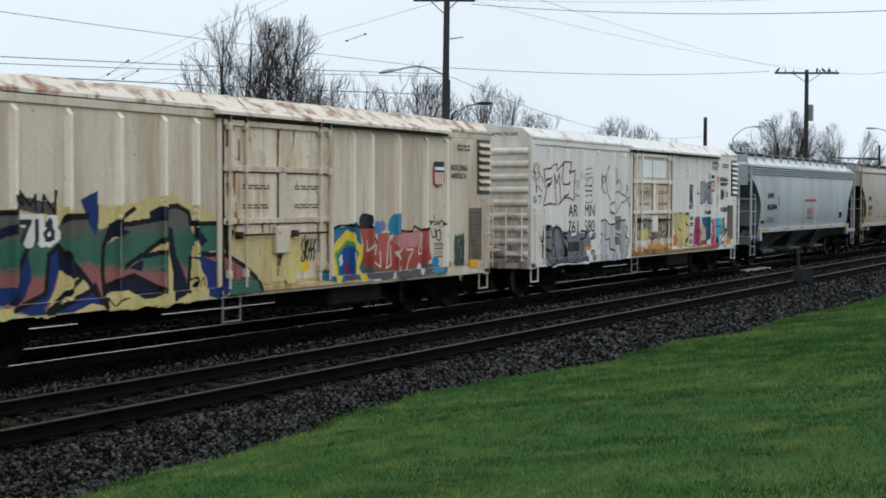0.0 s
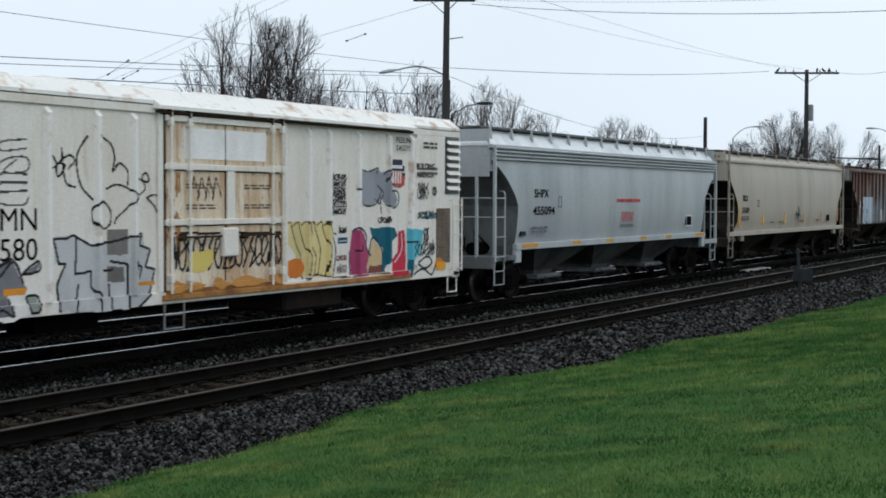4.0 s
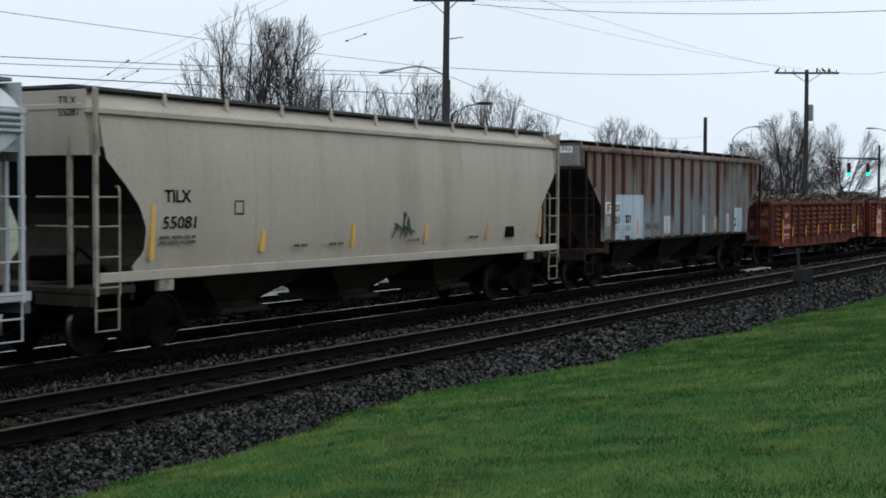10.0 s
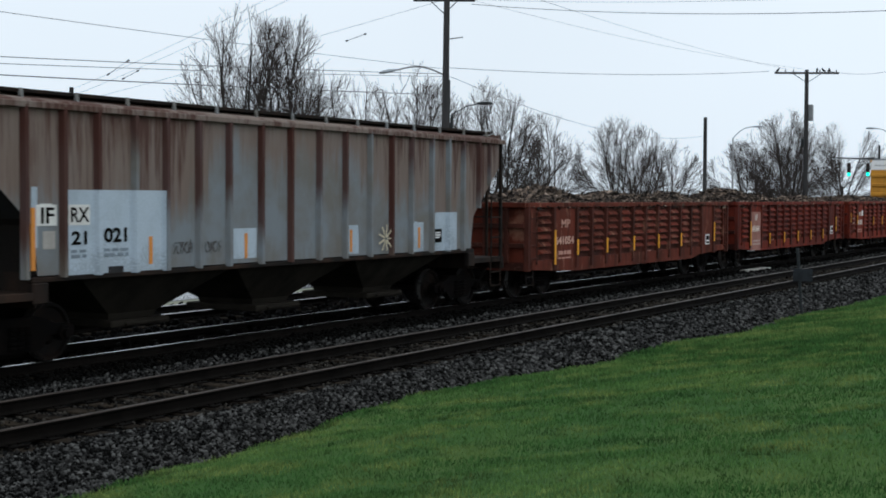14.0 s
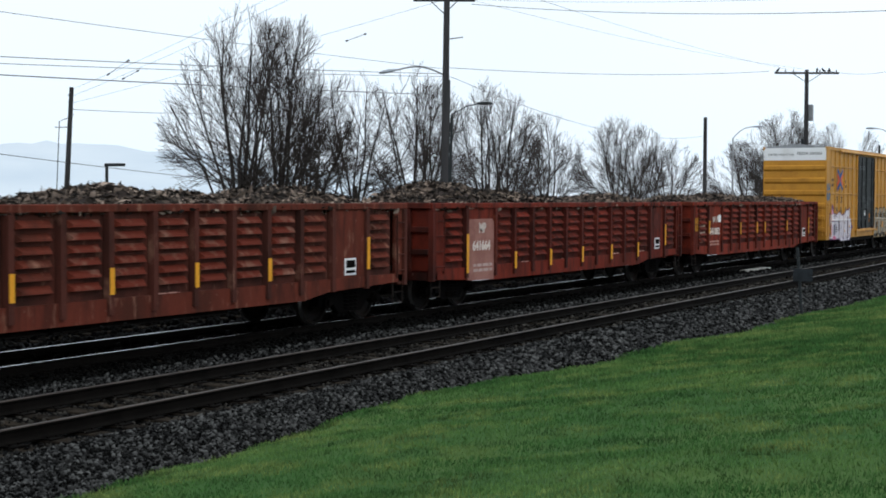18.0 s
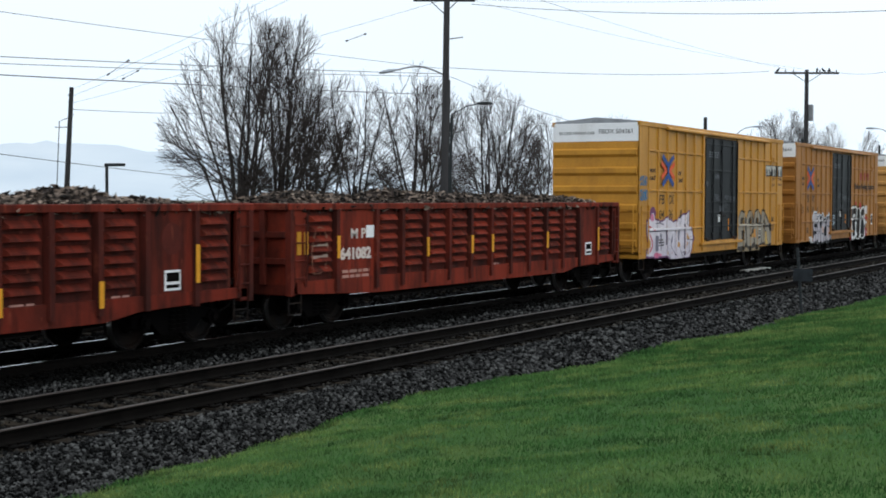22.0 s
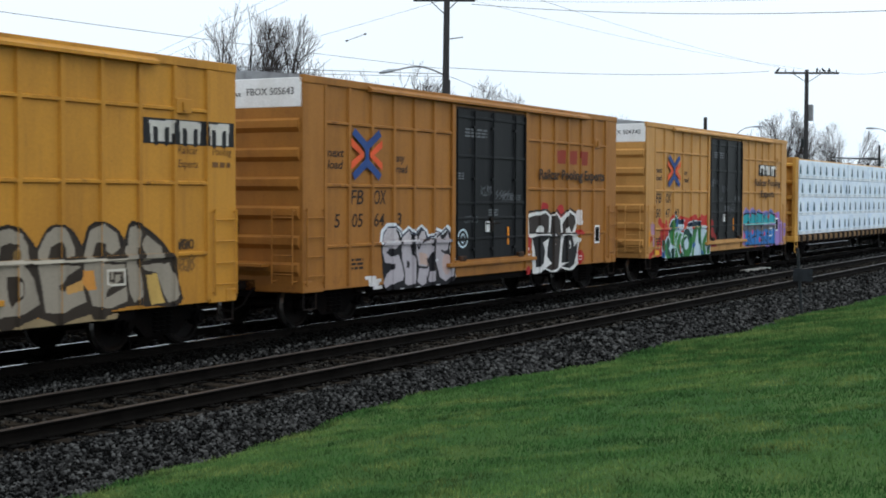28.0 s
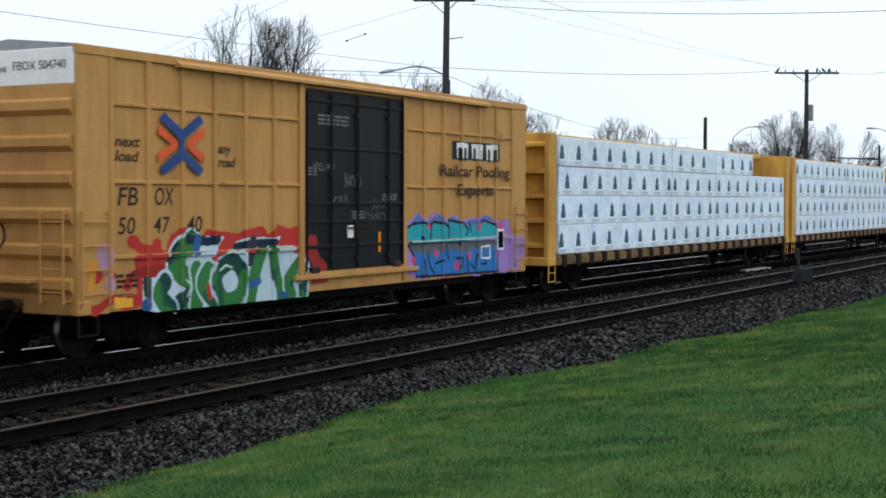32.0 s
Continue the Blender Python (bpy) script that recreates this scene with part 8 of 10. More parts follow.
sp.stroke([(13.35, 1.44), (13.61, 1.43), (13.41, 1.21), (13.32, 0.99)], 0.035, (216, 212, 204))
sp.stroke([(11.73, 1.67), (11.75, 1.45), (11.88, 1.6)], 0.035, (216, 212, 204))
sp.stroke([(11.4, 1.95), (11.83, 1.96), (11.96, 1.85), (12.12, 1.61)], 0.05, ink)
sp.stroke([(12.62, 1.78), (12.79, 1.86), (13.58, 1.82), (13.66, 1.94), (13.93, 1.85), (14.34, 1.88)], 0.05, ink)
sp.stroke([(10.28, 1.59), (10.47, 1.94), (10.75, 2), (11.38, 1.99)], 0.05, ink)
sp.blob(11.65, 2.06, 0.22, 0.12, (52, 52, 54), 0.7)
sp.blob(12.06, 1.94, 0.18, 0.1, (60, 140, 176), 0.8)
sp.blob(12.87, 1.99, 0.18, 0.13, (60, 140, 176), 0.8)
sp.blob(12.33, 1.97, 0.1, 0.1, (130, 120, 170), 0.3)
sp.blob(14.57, 1.12, 0.14, 0.14, (44, 128, 172), 0.3)
sp.blob(14.57, 0.94, 0.32, 0.06, (60, 150, 190), 0.3)
sp.blob(11.98, 0.83, 0.16, 0.05, (206, 206, 204), 0.3)
sp.blob(12.68, 0.91, 0.06, 0.1, (206, 206, 204), 0.3)
sp.blob(13.87, 1.01, 0.1, 0.14, (206, 206, 204), 0.3)
sp.stroke([(14.26, 2.04), (14.41, 2.02), (14.35, 1.96), (14.54, 2.05), (14.57, 1.95), (14.69, 2.03), (14.72, 1.95), (14.85, 2.05), (14.96, 1.97), (14.91, 1.9)], 0.035, ink, bend=True)
sp.stroke([(14.38, 1.84), (14.47, 1.68), (14.61, 1.71), (14.54, 1.85)], 0.035, ink, bend=True)
sp.stroke([(14.63, 1.82), (14.67, 1.62), (14.82, 1.64), (14.79, 1.83), (14.63, 1.81)], 0.035, ink, bend=True)
sp.stroke([(14.5, 2.11), (14.54, 2.16)], 0.035, ink, bend=True)
sp.stroke([(14.54, 1.53), (14.91, 1.53)], 0.025, (120, 96, 78))
sp.stroke([(14.54, 1.48), (14.91, 1.48)], 0.025, (120, 96, 78))
sp.stroke([(14.54, 1.42), (14.91, 1.42)], 0.025, (120, 96, 78))
sp.stroke([(14.54, 1.36), (14.91, 1.36)], 0.025, (120, 96, 78))
sp.stroke([(14.54, 1.31), (14.91, 1.3)], 0.025, (120, 96, 78))
sp.stroke([(14.54, 1.25), (14.91, 1.24)], 0.025, (120, 96, 78))
sp.put(A_REE, ree_relief, REE_BASE, "blue, yellow and rose graffiti")
sp = Spray(6.9, 10.4, 0.98, 3.95, 0.025)
r_ = random.Random(77)
for k in range(46):
    x, z = r_.choice((7.02, 7.3, 8.62, 9.9, 10.22, r_.uniform(7, 10.3))) + r_.uniform(-0.06, 0.06), r_.choice((3.8, 3.0, 2.08, 1.9, r_.uniform(1.1, 3.8)))
    sp.stroke([(x, z), (x + r_.uniform(-0.02, 0.02), z - r_.uniform(0.06, 0.5))], r_.uniform(0.02, 0.06), (140, 98, 62), 0.03)
sp.put(A_REE, ree_relief, REE_BASE, "rust runs on the door")
sp = Spray(8.7, 10.3, 0.95, 2.1)
sp.cloud(8.6, 9.7, 1.0, 1.8, (214, 196, 128), 0.4, 0.1)
scribble(sp, 9.3, 1.35, 0.5, 0.45, 5, ink, 0.04, 5)
sp.blob(9.45, 1.25, 0.14, 0.08, (240, 196, 40), 0.2)
sp.put(A_REE, ree_relief, REE_BASE, "yellow sprayed ground on the door")
sp = Spray(15.0, 16.0, 0.9, 2.2)
scribble(sp, 15.4, 1.0, 0.45, 0.8, 7, (60, 76, 66), 0.05, 8)
sp.put(A_REE, ree_relief, REE_BASE, "small dark scribbles")

# white car
lettering(B_REE, "AR", 2.36, 2.06, 0.34, M_BLACK, -REE_BASE, 0.62)
lettering(B_REE, "MN", 3.42, 2.06, 0.34, M_BLACK, -REE_BASE, 0.7)
lettering(B_REE, "761", 2.3, 1.62, 0.34, M_BLACK, -REE_BASE, 0.7)
lettering(B_REE, "580", 3.42, 1.62, 0.34, M_BLACK, -REE_BASE, 0.72)
sp = Spray(0.3, 6.9, 0.72, 3.75, 0.02)
maroon = (104, 50, 54)
sp.stroke([(0.79, 3.28), (0.99, 3.32), (1.6, 3.47), (1.6, 3.27), (1.86, 3.4), (2.05, 3.5)], 0.04, maroon)
sp.stroke([(2.7, 2.49), (2.35, 2.58), (2.05, 2.56), (1.72, 2.39)], 0.04, maroon)
sp.stroke([(2.05, 3.51), (2.55, 3.52)], 0.04, maroon)
sp.stroke([(2.55, 3.52), (2.49, 3.3), (2.27, 3.26), (2.35, 3.21), (2.78, 3.31), (2.7, 2.49)], 0.045, maroon)
sp.stroke([(1.72, 2.39), (2.02, 2.54), (2.44, 2.98), (2.05, 2.91), (1.92, 3.05), (2.05, 3.51)], 0.045, maroon)
sp.stroke([(0.79, 3.28), (0.89, 2.98), (1.16, 3.14), (0.98, 2.84), (0.78, 2.39)], 0.045, maroon)
sp.stroke([(0.78, 2.35), (1.08, 2.42), (1.59, 2.39), (1.44, 3.19), (1.6, 2.94), (1.76, 3.22), (1.83, 2.54)], 0.045, maroon)
sp.stroke([(2.75, 3.15), (2.83, 2.94)], 0.022, (128, 96, 98))
sp.stroke([(2.89, 3.03), (3.07, 2.99), (2.92, 2.91), (3.07, 2.87), (2.92, 2.82)], 0.022, (128, 96, 98))
sp.stroke([(2.8, 2.54), (2.83, 2.7), (2.92, 2.62), (3.1, 2.62)], 0.022, (128, 96, 98))
sp.stroke([(3.96, 3.39), (3.52, 3.35), (3.43, 3.27), (3.52, 3.21), (3.96, 3.26)], 0.025, (74, 72, 76), bend=True)
sp.stroke([(3.31, 2.85), (3.52, 3.08), (3.96, 3.13), (3.97, 2.93), (3.52, 2.91), (3.77, 3.09)], 0.025, (74, 72, 76), bend=True)
sp.stroke([(3.97, 2.88), (3.46, 2.88), (3.43, 2.77), (3.97, 2.77)], 0.025, (74, 72, 76), bend=True)
sp.stroke([(3.97, 2.75), (3.46, 2.74), (3.44, 2.62), (3.97, 2.65)], 0.025, (74, 72, 76), bend=True)
sp.stroke([(3.97, 2.63), (3.46, 2.62), (3.44, 2.46), (3.89, 2.43), (3.99, 2.54)], 0.025, (74, 72, 76), bend=True)
sp.stroke([(5.22, 3.48), (5.05, 3.29), (4.98, 3.07), (5.08, 2.72), (5.32, 2.52)], 0.032, ink, bend=True)
sp.stroke([(5.43, 3.51), (5.72, 3.4), (5.82, 3.18), (5.77, 2.95), (5.93, 3.09), (6.12, 2.96), (6.12, 2.75)], 0.032, ink, bend=True)
sp.stroke([(5.64, 2.68), (5.86, 2.75), (6.15, 2.68), (6.27, 2.54), (6.08, 2.36), (5.86, 2.22), (5.82, 2.13)], 0.032, ink, bend=True)
sp.stroke([(6.27, 2.54), (6.53, 2.68), (6.46, 2.87), (6.57, 2.94), (6.61, 2.8), (6.34, 2.85)], 0.032, ink, bend=True)
sp.stroke([(5.5, 2.52), (5.71, 2.36), (5.71, 2.13), (5.53, 2.05), (5.34, 2.16), (5.32, 2.36), (5.5, 2.52)], 0.032, ink, bend=True)
sp.stroke([(4.41, 2.97), (4.57, 3.02), (4.47, 3.19)], 0.032, ink, bend=True)
sp.stroke([(4.61, 3.06), (4.74, 3.02), (4.6, 2.85), (4.57, 3.02), (4.81, 3.18), (4.94, 3.11), (4.81, 2.98)], 0.032, ink, bend=True)
sp.stroke([(4.67, 3.28), (4.74, 2.8), (4.94, 2.7)], 0.032, ink, bend=True)
sp.stroke([(6.57, 2.54), (6.8, 2.59), (7, 2.4), (6.88, 2.24), (6.76, 2.4), (6.57, 2.54)], 0.032, ink, bend=True)
sp.poly((224, 222, 218), [(0.77, 1.02), (0.96, 0.78), (1.37, 0.75), (1.89, 0.79), (3.14, 0.76), (3.63, 0.73), (3.88, 0.82), (4.14, 0.8), (3.7, 1.44), (3.03, 1.6), (2.01, 1.65)])
sp.poly((124, 124, 130), [(0.77, 1.79), (0.97, 1.84), (1.27, 1.79), (1.53, 1.84), (1.8, 1.8), (1.96, 1.67), (2.29, 1.68), (2.51, 1.65), (2.54, 1.53), (2.85, 1.52), (2.97, 1.64), (3.27, 1.59), (3.7, 1.63), (3.88, 1.31), (3.95, 1.22), (3.57, 1.11), (3.66, 0.81), (3.45, 0.91), (3.2, 0.8), (2.79, 0.81), (2.17, 0.85), (1.84, 0.85), (1.37, 0.79), (0.96, 0.82), (0.77, 1.04)])
sp.poly((106, 107, 114), [(0.77, 1.19), (1.95, 1.2), (2.11, 1.03), (3.51, 1.07), (3.66, 0.81), (2.79, 0.81), (1.84, 0.85), (0.96, 0.82), (0.77, 1.04)], 0.08)
sp.poly((42, 48, 50), [(2.14, 1.39), (3.12, 1.37), (3.11, 1.12), (2.14, 1.11)])
sp.poly((150, 158, 152), [(3.94, 1.09), (4.17, 1.08), (4.17, 0.87), (4.01, 0.85)])
sp.poly((124, 124, 130), [(3.88, 1.44), (4.17, 1.58), (4.17, 1.45)])
sp.stroke([(0.77, 1.79), (1.07, 1.83), (1.35, 1.62), (1.27, 1.32), (1.07, 1.19), (0.92, 1.3)], 0.038, ink, bend=True)
sp.stroke([(1.38, 1.73), (1.58, 1.8), (1.88, 1.74), (1.98, 1.48), (1.95, 1.16), (1.81, 0.86)], 0.038, ink, bend=True)
sp.stroke([(1.06, 1.1), (1.37, 1.35), (1.53, 1.22), (1.5, 0.96), (1.32, 0.81), (1.06, 0.91)], 0.038, ink, bend=True)
sp.stroke([(2.04, 1.63), (2.14, 1.39)], 0.038, ink, bend=True)
sp.stroke([(2.51, 1.65), (2.54, 1.51), (2.85, 1.51), (2.97, 1.64)], 0.038, ink, bend=True)
sp.stroke([(3.18, 1.42), (3.33, 1.54), (3.39, 1.37), (3.7, 1.62), (3.88, 1.29)], 0.038, ink, bend=True)
sp.stroke([(2.25, 1.11), (2.2, 0.85)], 0.038, ink, bend=True)
sp.stroke([(2.51, 1.11), (2.47, 0.85)], 0.038, ink, bend=True)
sp.stroke([(2.94, 1.15), (2.79, 0.79)], 0.038, ink, bend=True)
sp.stroke([(3.2, 0.82), (3.45, 0.92), (3.66, 0.81), (3.6, 1.07)], 0.038, ink, bend=True)
sp.stroke([(3.88, 1.44), (4.17, 1.6), (4.19, 1.45), (3.88, 1.42)], 0.038, ink, bend=True)
sp.stroke([(3.94, 1.09), (4.17, 1.08), (4.17, 0.87), (4.01, 0.85), (3.94, 1.09)], 0.038, ink, bend=True)
sp.stroke([(1.61, 1.88), (1.74, 1.68), (1.85, 1.48), (1.88, 1.68)], 0.038, ink, bend=True)
sp.stroke([(0.82, 1.71), (1.07, 1.74), (1.17, 1.55), (0.87, 1.56)], 0.038, ink, bend=True)
sp.stroke([(0.77, 1.04), (0.96, 0.82), (1.37, 0.79), (1.84, 0.85), (2.79, 0.81)], 0.038, ink, bend=True)
sp.poly((192, 194, 196), [(4.53, 1.95), (4.94, 1.97), (5.25, 1.83), (5.57, 1.84), (6.45, 1.96), (6.49, 1.75), (6.65, 1.7), (6.53, 1.42), (6.76, 1.37), (6.68, 0.99), (6.22, 0.78), (5.49, 0.77), (4.59, 0.82), (4.53, 1.24), (4.73, 1.53), (4.53, 1.58)])
sp.poly((124, 120, 116), [(5.64, 2.04), (6.12, 2.04), (6.11, 1.64), (5.64, 1.64)])
sp.poly((110, 106, 102), [(5.64, 1.46), (6, 1.44), (6.02, 1.19), (5.64, 1.21)])
sp.stroke([(4.47, 1.93), (4.73, 1.91), (4.9, 1.97), (5.28, 1.8), (5.86, 1.86), (6.45, 1.96), (6.38, 1.78), (6.65, 1.7), (6.53, 1.42), (6.76, 1.37), (6.61, 0.95), (6.34, 0.78)], 0.042, ink)
sp.stroke([(4.5, 1.89), (4.6, 1.54), (4.73, 1.53), (4.56, 1.23), (4.59, 0.82)], 0.042, ink)
sp.stroke([(4.97, 1.92), (4.94, 1.37), (5.28, 1.4), (5.28, 1.15), (5.46, 1.01), (5.49, 0.78)], 0.042, ink)
sp.stroke([(5, 1.21), (4.93, 0.77)], 0.042, ink)
sp.stroke([(5.71, 1.54), (6.11, 1.48), (6.11, 0.79)], 0.042, ink)
sp.stroke([(5.67, 1.18), (5.71, 0.81)], 0.042, ink)
sp.stroke([(5.53, 1.39), (5.75, 1.41)], 0.042, ink)
sp.stroke([(6.26, 1.5), (6.34, 1.15), (6.45, 1.42), (6.26, 1.5)], 0.042, ink)
sp.poly((220, 146, 50), [(3.51, 1.22), (3.95, 1.21), (3.91, 1.12), (3.51, 1.13)], 0)
sp.poly((220, 146, 50), [(6.26, 1.18), (6.76, 1.19), (6.75, 1.11), (6.26, 1.11)], 0)
sp.poly((220, 146, 50), [(0.77, 1.19), (0.87, 1.19), (0.87, 1.03), (0.77, 1.02)], 0)
sp.poly((196, 160, 104), [(6.88, 1.12), (7.29, 1.2), (7.29, 0.86), (6.88, 0.86)], 0.15)
sp.put(B_REE, ree_relief, REE_BASE, "black, grey and maroon outline graffiti")
sp = Spray(6.95, 10.35, 0.95, 3.0)
scribble(sp, 7.1, 1.3, 3.1, 0.65, 16, ink, 0.045, 13)
sp.stroke([(7.2, 1.95), (10.2, 1.9)], 0.04, ink)
sp.blob(7.9, 1.5, 0.3, 0.22, (216, 196, 110), 0.4)
for k in range(4):
    sp.stroke([(7.6 + 0.2 * k, 2.5), (7.7 + 0.2 * k, 2.9), (7.85 + 0.2 * k, 2.55)], 0.025, ink)
sp.cloud(7.2, 10.2, 0.97, 1.12, (198, 142, 74), 0.2, 0.05)
for k in range(30):
    x, z = r_.choice((7.02, 7.3, 8.62, 9.9, 10.22)) + r_.uniform(-0.06, 0.06), r_.choice((2.95, 2.05, 1.9, r_.uniform(1.3, 2.9)))
    sp.stroke([(x, z), (x + r_.uniform(-0.02, 0.02), z - r_.uniform(0.06, 0.4))], r_.uniform(0.02, 0.05), (168, 122, 76), 0.03)
sp.put(B_REE, ree_relief, REE_BASE, "black scribbles and rust on the door")
# tail of the white car
sp = Spray(10.3, 17.1, 0.72, 3.95, 0.02)
sp.poly((220, 204, 146), [(10.38, 2.02), (10.6, 2.09), (11.8, 2.08), (12.03, 1.67), (12.02, 1.03), (10.6, 1.04), (10.75, 1.43), (10.49, 1.71)], 0.06)
sp.stroke([(10.42, 2.03), (10.58, 2.09), (10.64, 1.94), (10.78, 1.63), (10.91, 1.43), (10.86, 1.08)], 0.03, (56, 50, 44), bend=True)
sp.stroke([(10.67, 2.02), (10.84, 2.09), (10.89, 1.93), (11.04, 1.62), (11.17, 1.42), (11.12, 1.07)], 0.03, (56, 50, 44), bend=True)
sp.stroke([(10.93, 2.02), (11.1, 2.09), (11.15, 1.93), (11.3, 1.61), (11.43, 1.41), (11.38, 1.06)], 0.03, (56, 50, 44), bend=True)
sp.stroke([(11.19, 2.02), (11.36, 2.08), (11.41, 1.93), (11.57, 1.61), (11.57, 1.41), (11.49, 1.05)], 0.03, (56, 50, 44), bend=True)
sp.stroke([(11.45, 2.01), (11.63, 2.08), (11.68, 1.92), (11.84, 1.6), (11.84, 1.4), (11.76, 1.04)], 0.03, (56, 50, 44), bend=True)
sp.stroke([(11.72, 2.01), (11.9, 2.08), (11.95, 1.92), (12.11, 1.59), (12.11, 1.39), (12.04, 1.03)], 0.03, (56, 50, 44), bend=True)
sp.stroke([(10.57, 1.05), (10.89, 1.08), (11.04, 0.99), (11.42, 1.06), (11.88, 1), (12.51, 0.97)], 0.03, (56, 50, 44), bend=True)
sp.blob(10.75, 1.22, 0.3, 0.18, (214, 124, 50), 0.3)
sp.stroke([(11.8, 2.08), (11.89, 1.9), (12.15, 1.83)], 0.03, (56, 50, 44), bend=True)
scribble(sp, 12, 2.89, 0.5, 0.13, 5, (40, 38, 42), 0.03, 40)
scribble(sp, 12, 2.75, 0.5, 0.13, 5, (40, 38, 42), 0.03, 41)
scribble(sp, 12, 2.62, 0.5, 0.13, 5, (40, 38, 42), 0.03, 42)
scribble(sp, 12, 2.49, 0.5, 0.13, 5, (40, 38, 42), 0.03, 43)
scribble(sp, 12, 2.36, 0.5, 0.13, 5, (40, 38, 42), 0.03, 44)
scribble(sp, 12.01, 2.22, 0.5, 0.13, 5, (40, 38, 42), 0.03, 45)
scribble(sp, 12.23, 1.85, 0.3, 0.12, 4, ink, 0.03, 50)
sp.poly((46, 84, 104), [(12.21, 1.77), (12.53, 1.76), (12.53, 1.63), (12.21, 1.64)], 0.02)
sp.stroke([(12.25, 1.7), (12.51, 1.69)], 0.02, (200, 214, 214))
scribble(sp, 12.15, 1.31, 0.35, 0.1, 4, (120, 90, 86), 0.03, 51)
scribble(sp, 12.15, 1.06, 0.35, 0.16, 4, (130, 120, 120), 0.03, 52)
sp.poly((150, 153, 162), [(12.99, 3.12), (13.33, 3.08), (13.67, 3.15), (13.84, 3.07), (14.11, 3.13), (14.06, 2.9), (14.38, 2.65), (14.51, 2.52), (14.38, 2.35), (14.02, 2.39), (13.85, 2.52), (13.59, 2.43), (13.33, 2.39), (13.08, 2.43), (13.04, 2.77)])
sp.stroke([(12.99, 3.14), (13.33, 3.09), (13.71, 3.17), (13.63, 3.06)], 0.032, (50, 50, 56), bend=True)
sp.stroke([(13.04, 2.77), (13.08, 2.46), (13.33, 2.38), (13.67, 2.45), (13.85, 2.73)], 0.032, (50, 50, 56), bend=True)
sp.stroke([(13.93, 3.03), (14.15, 3.16), (14.02, 2.9)], 0.032, (50, 50, 56), bend=True)
sp.stroke([(13.67, 2.81), (13.93, 2.64), (13.8, 2.48), (13.85, 2.22)], 0.032, (50, 50, 56), bend=True)
sp.stroke([(14.11, 2.69), (14.47, 2.69), (14.54, 2.47), (14.34, 2.33), (14.02, 2.39)], 0.032, (50, 50, 56), bend=True)
sp.stroke([(12.87, 2.72), (13.08, 2.73)], 0.032, (50, 50, 56), bend=True)
sp.stroke([(13.59, 2.52), (13.76, 2.43)], 0.032, (50, 50, 56), bend=True)
sp.poly((40, 42, 58), [(14.37, 3.21), (14.78, 3.25), (14.8, 3.03), (14.36, 3.02)], 0.02)
sp.poly((196, 82, 78), [(14.36, 3.01), (14.8, 3.02), (14.78, 2.82), (14.56, 2.75), (14.38, 2.83)], 0.02)
sp.stroke([(14.39, 3.08), (14.78, 3.1)], 0.03, (214, 214, 216))
sp.poly((172, 74, 112), [(12.71, 1.86), (12.96, 1.94), (13.21, 1.81), (13.25, 1.56), (13.43, 1.35), (13.26, 0.98), (12.68, 0.95), (12.61, 1.45)])
sp.poly((206, 182, 142), [(13.26, 1.1), (13.51, 1.72), (13.86, 1.46), (13.82, 1.12)])
sp.poly((120, 70, 60), [(13.26, 0.98), (13.43, 1.18), (13.86, 1.14), (14.04, 0.96)], 0.06)
sp.poly((30, 98, 116), [(13.38, 1.93), (14.38, 1.92), (14.49, 1.74), (14.21, 1.62), (14.17, 1.28), (13.86, 0.95), (13.9, 1.5), (13.51, 1.74)])
sp.poly((194, 50, 72), [(14.52, 1.83), (14.79, 1.87), (14.86, 1.26), (14.8, 0.9), (14.11, 0.89), (14.17, 1.19), (14.5, 1.4)])
sp.poly((96, 184, 204), [(14.89, 1.91), (15.21, 1.88), (15.52, 1.83), (15.41, 1.37), (15.12, 1.2), (14.92, 1.25)])
sp.poly((30, 98, 116), [(14.94, 1.25), (15.12, 1.2), (15.05, 0.88), (14.87, 0.88)])
sp.stroke([(12.71, 1.86), (12.96, 1.95), (13.24, 1.81), (13.25, 1.56), (13.43, 1.35)], 0.04, (30, 60, 80), bend=True)
sp.stroke([(13, 1.73), (13.13, 1.48), (12.84, 1.49)], 0.04, (60, 30, 44), bend=True)
sp.stroke([(13.34, 1.39), (13.51, 1.74), (13.86, 1.46), (13.86, 1.03)], 0.04, (30, 60, 80), bend=True)
sp.stroke([(14.66, 1.78), (14.66, 1.44), (14.39, 1.19)], 0.04, (226, 200, 210), bend=True)
sp.stroke([(12.61, 1.45), (12.64, 0.96)], 0.04, (30, 60, 80), bend=True)
sp.stroke([(14.89, 1.6), (15.31, 1.59)], 0.04, ink, bend=True)
sp.stroke([(15.31, 1.15), (15.69, 1.27), (15.89, 1.13), (15.6, 1.01), (15.31, 1.11)], 0.04, ink, bend=True)
sp.stroke([(15.13, 0.9), (15.51, 1.01), (15.89, 0.86), (16.09, 1.12)], 0.04, ink, bend=True)
sp.blob(16.24, 1.12, 0.22, 0.14, (222, 140, 44), 0.3)
scribble(sp, 15.5, 1.57, 0.25, 0.35, 3, ink, 0.04, 53)
sp.stroke([(15.25, 3.18), (16.11, 3.19)], 0.05, (110, 108, 108))
sp.stroke([(15.25, 3.08), (16.11, 3.09)], 0.05, (110, 108, 108))
scribble(sp, 15.25, 2.52, 0.5, 0.4, 4, (60, 60, 64), 0.03, 54)
scribble(sp, 15.92, 2.61, 0.15, 0.2, 2, (60, 60, 64), 0.04, 55)
scribble(sp, 15.26, 2.11, 0.9, 0.14, 6, (40, 76, 86), 0.045, 56)
scribble(sp, 13.72, 2.03, 0.4, 0.12, 4, (70, 56, 46), 0.03, 57)
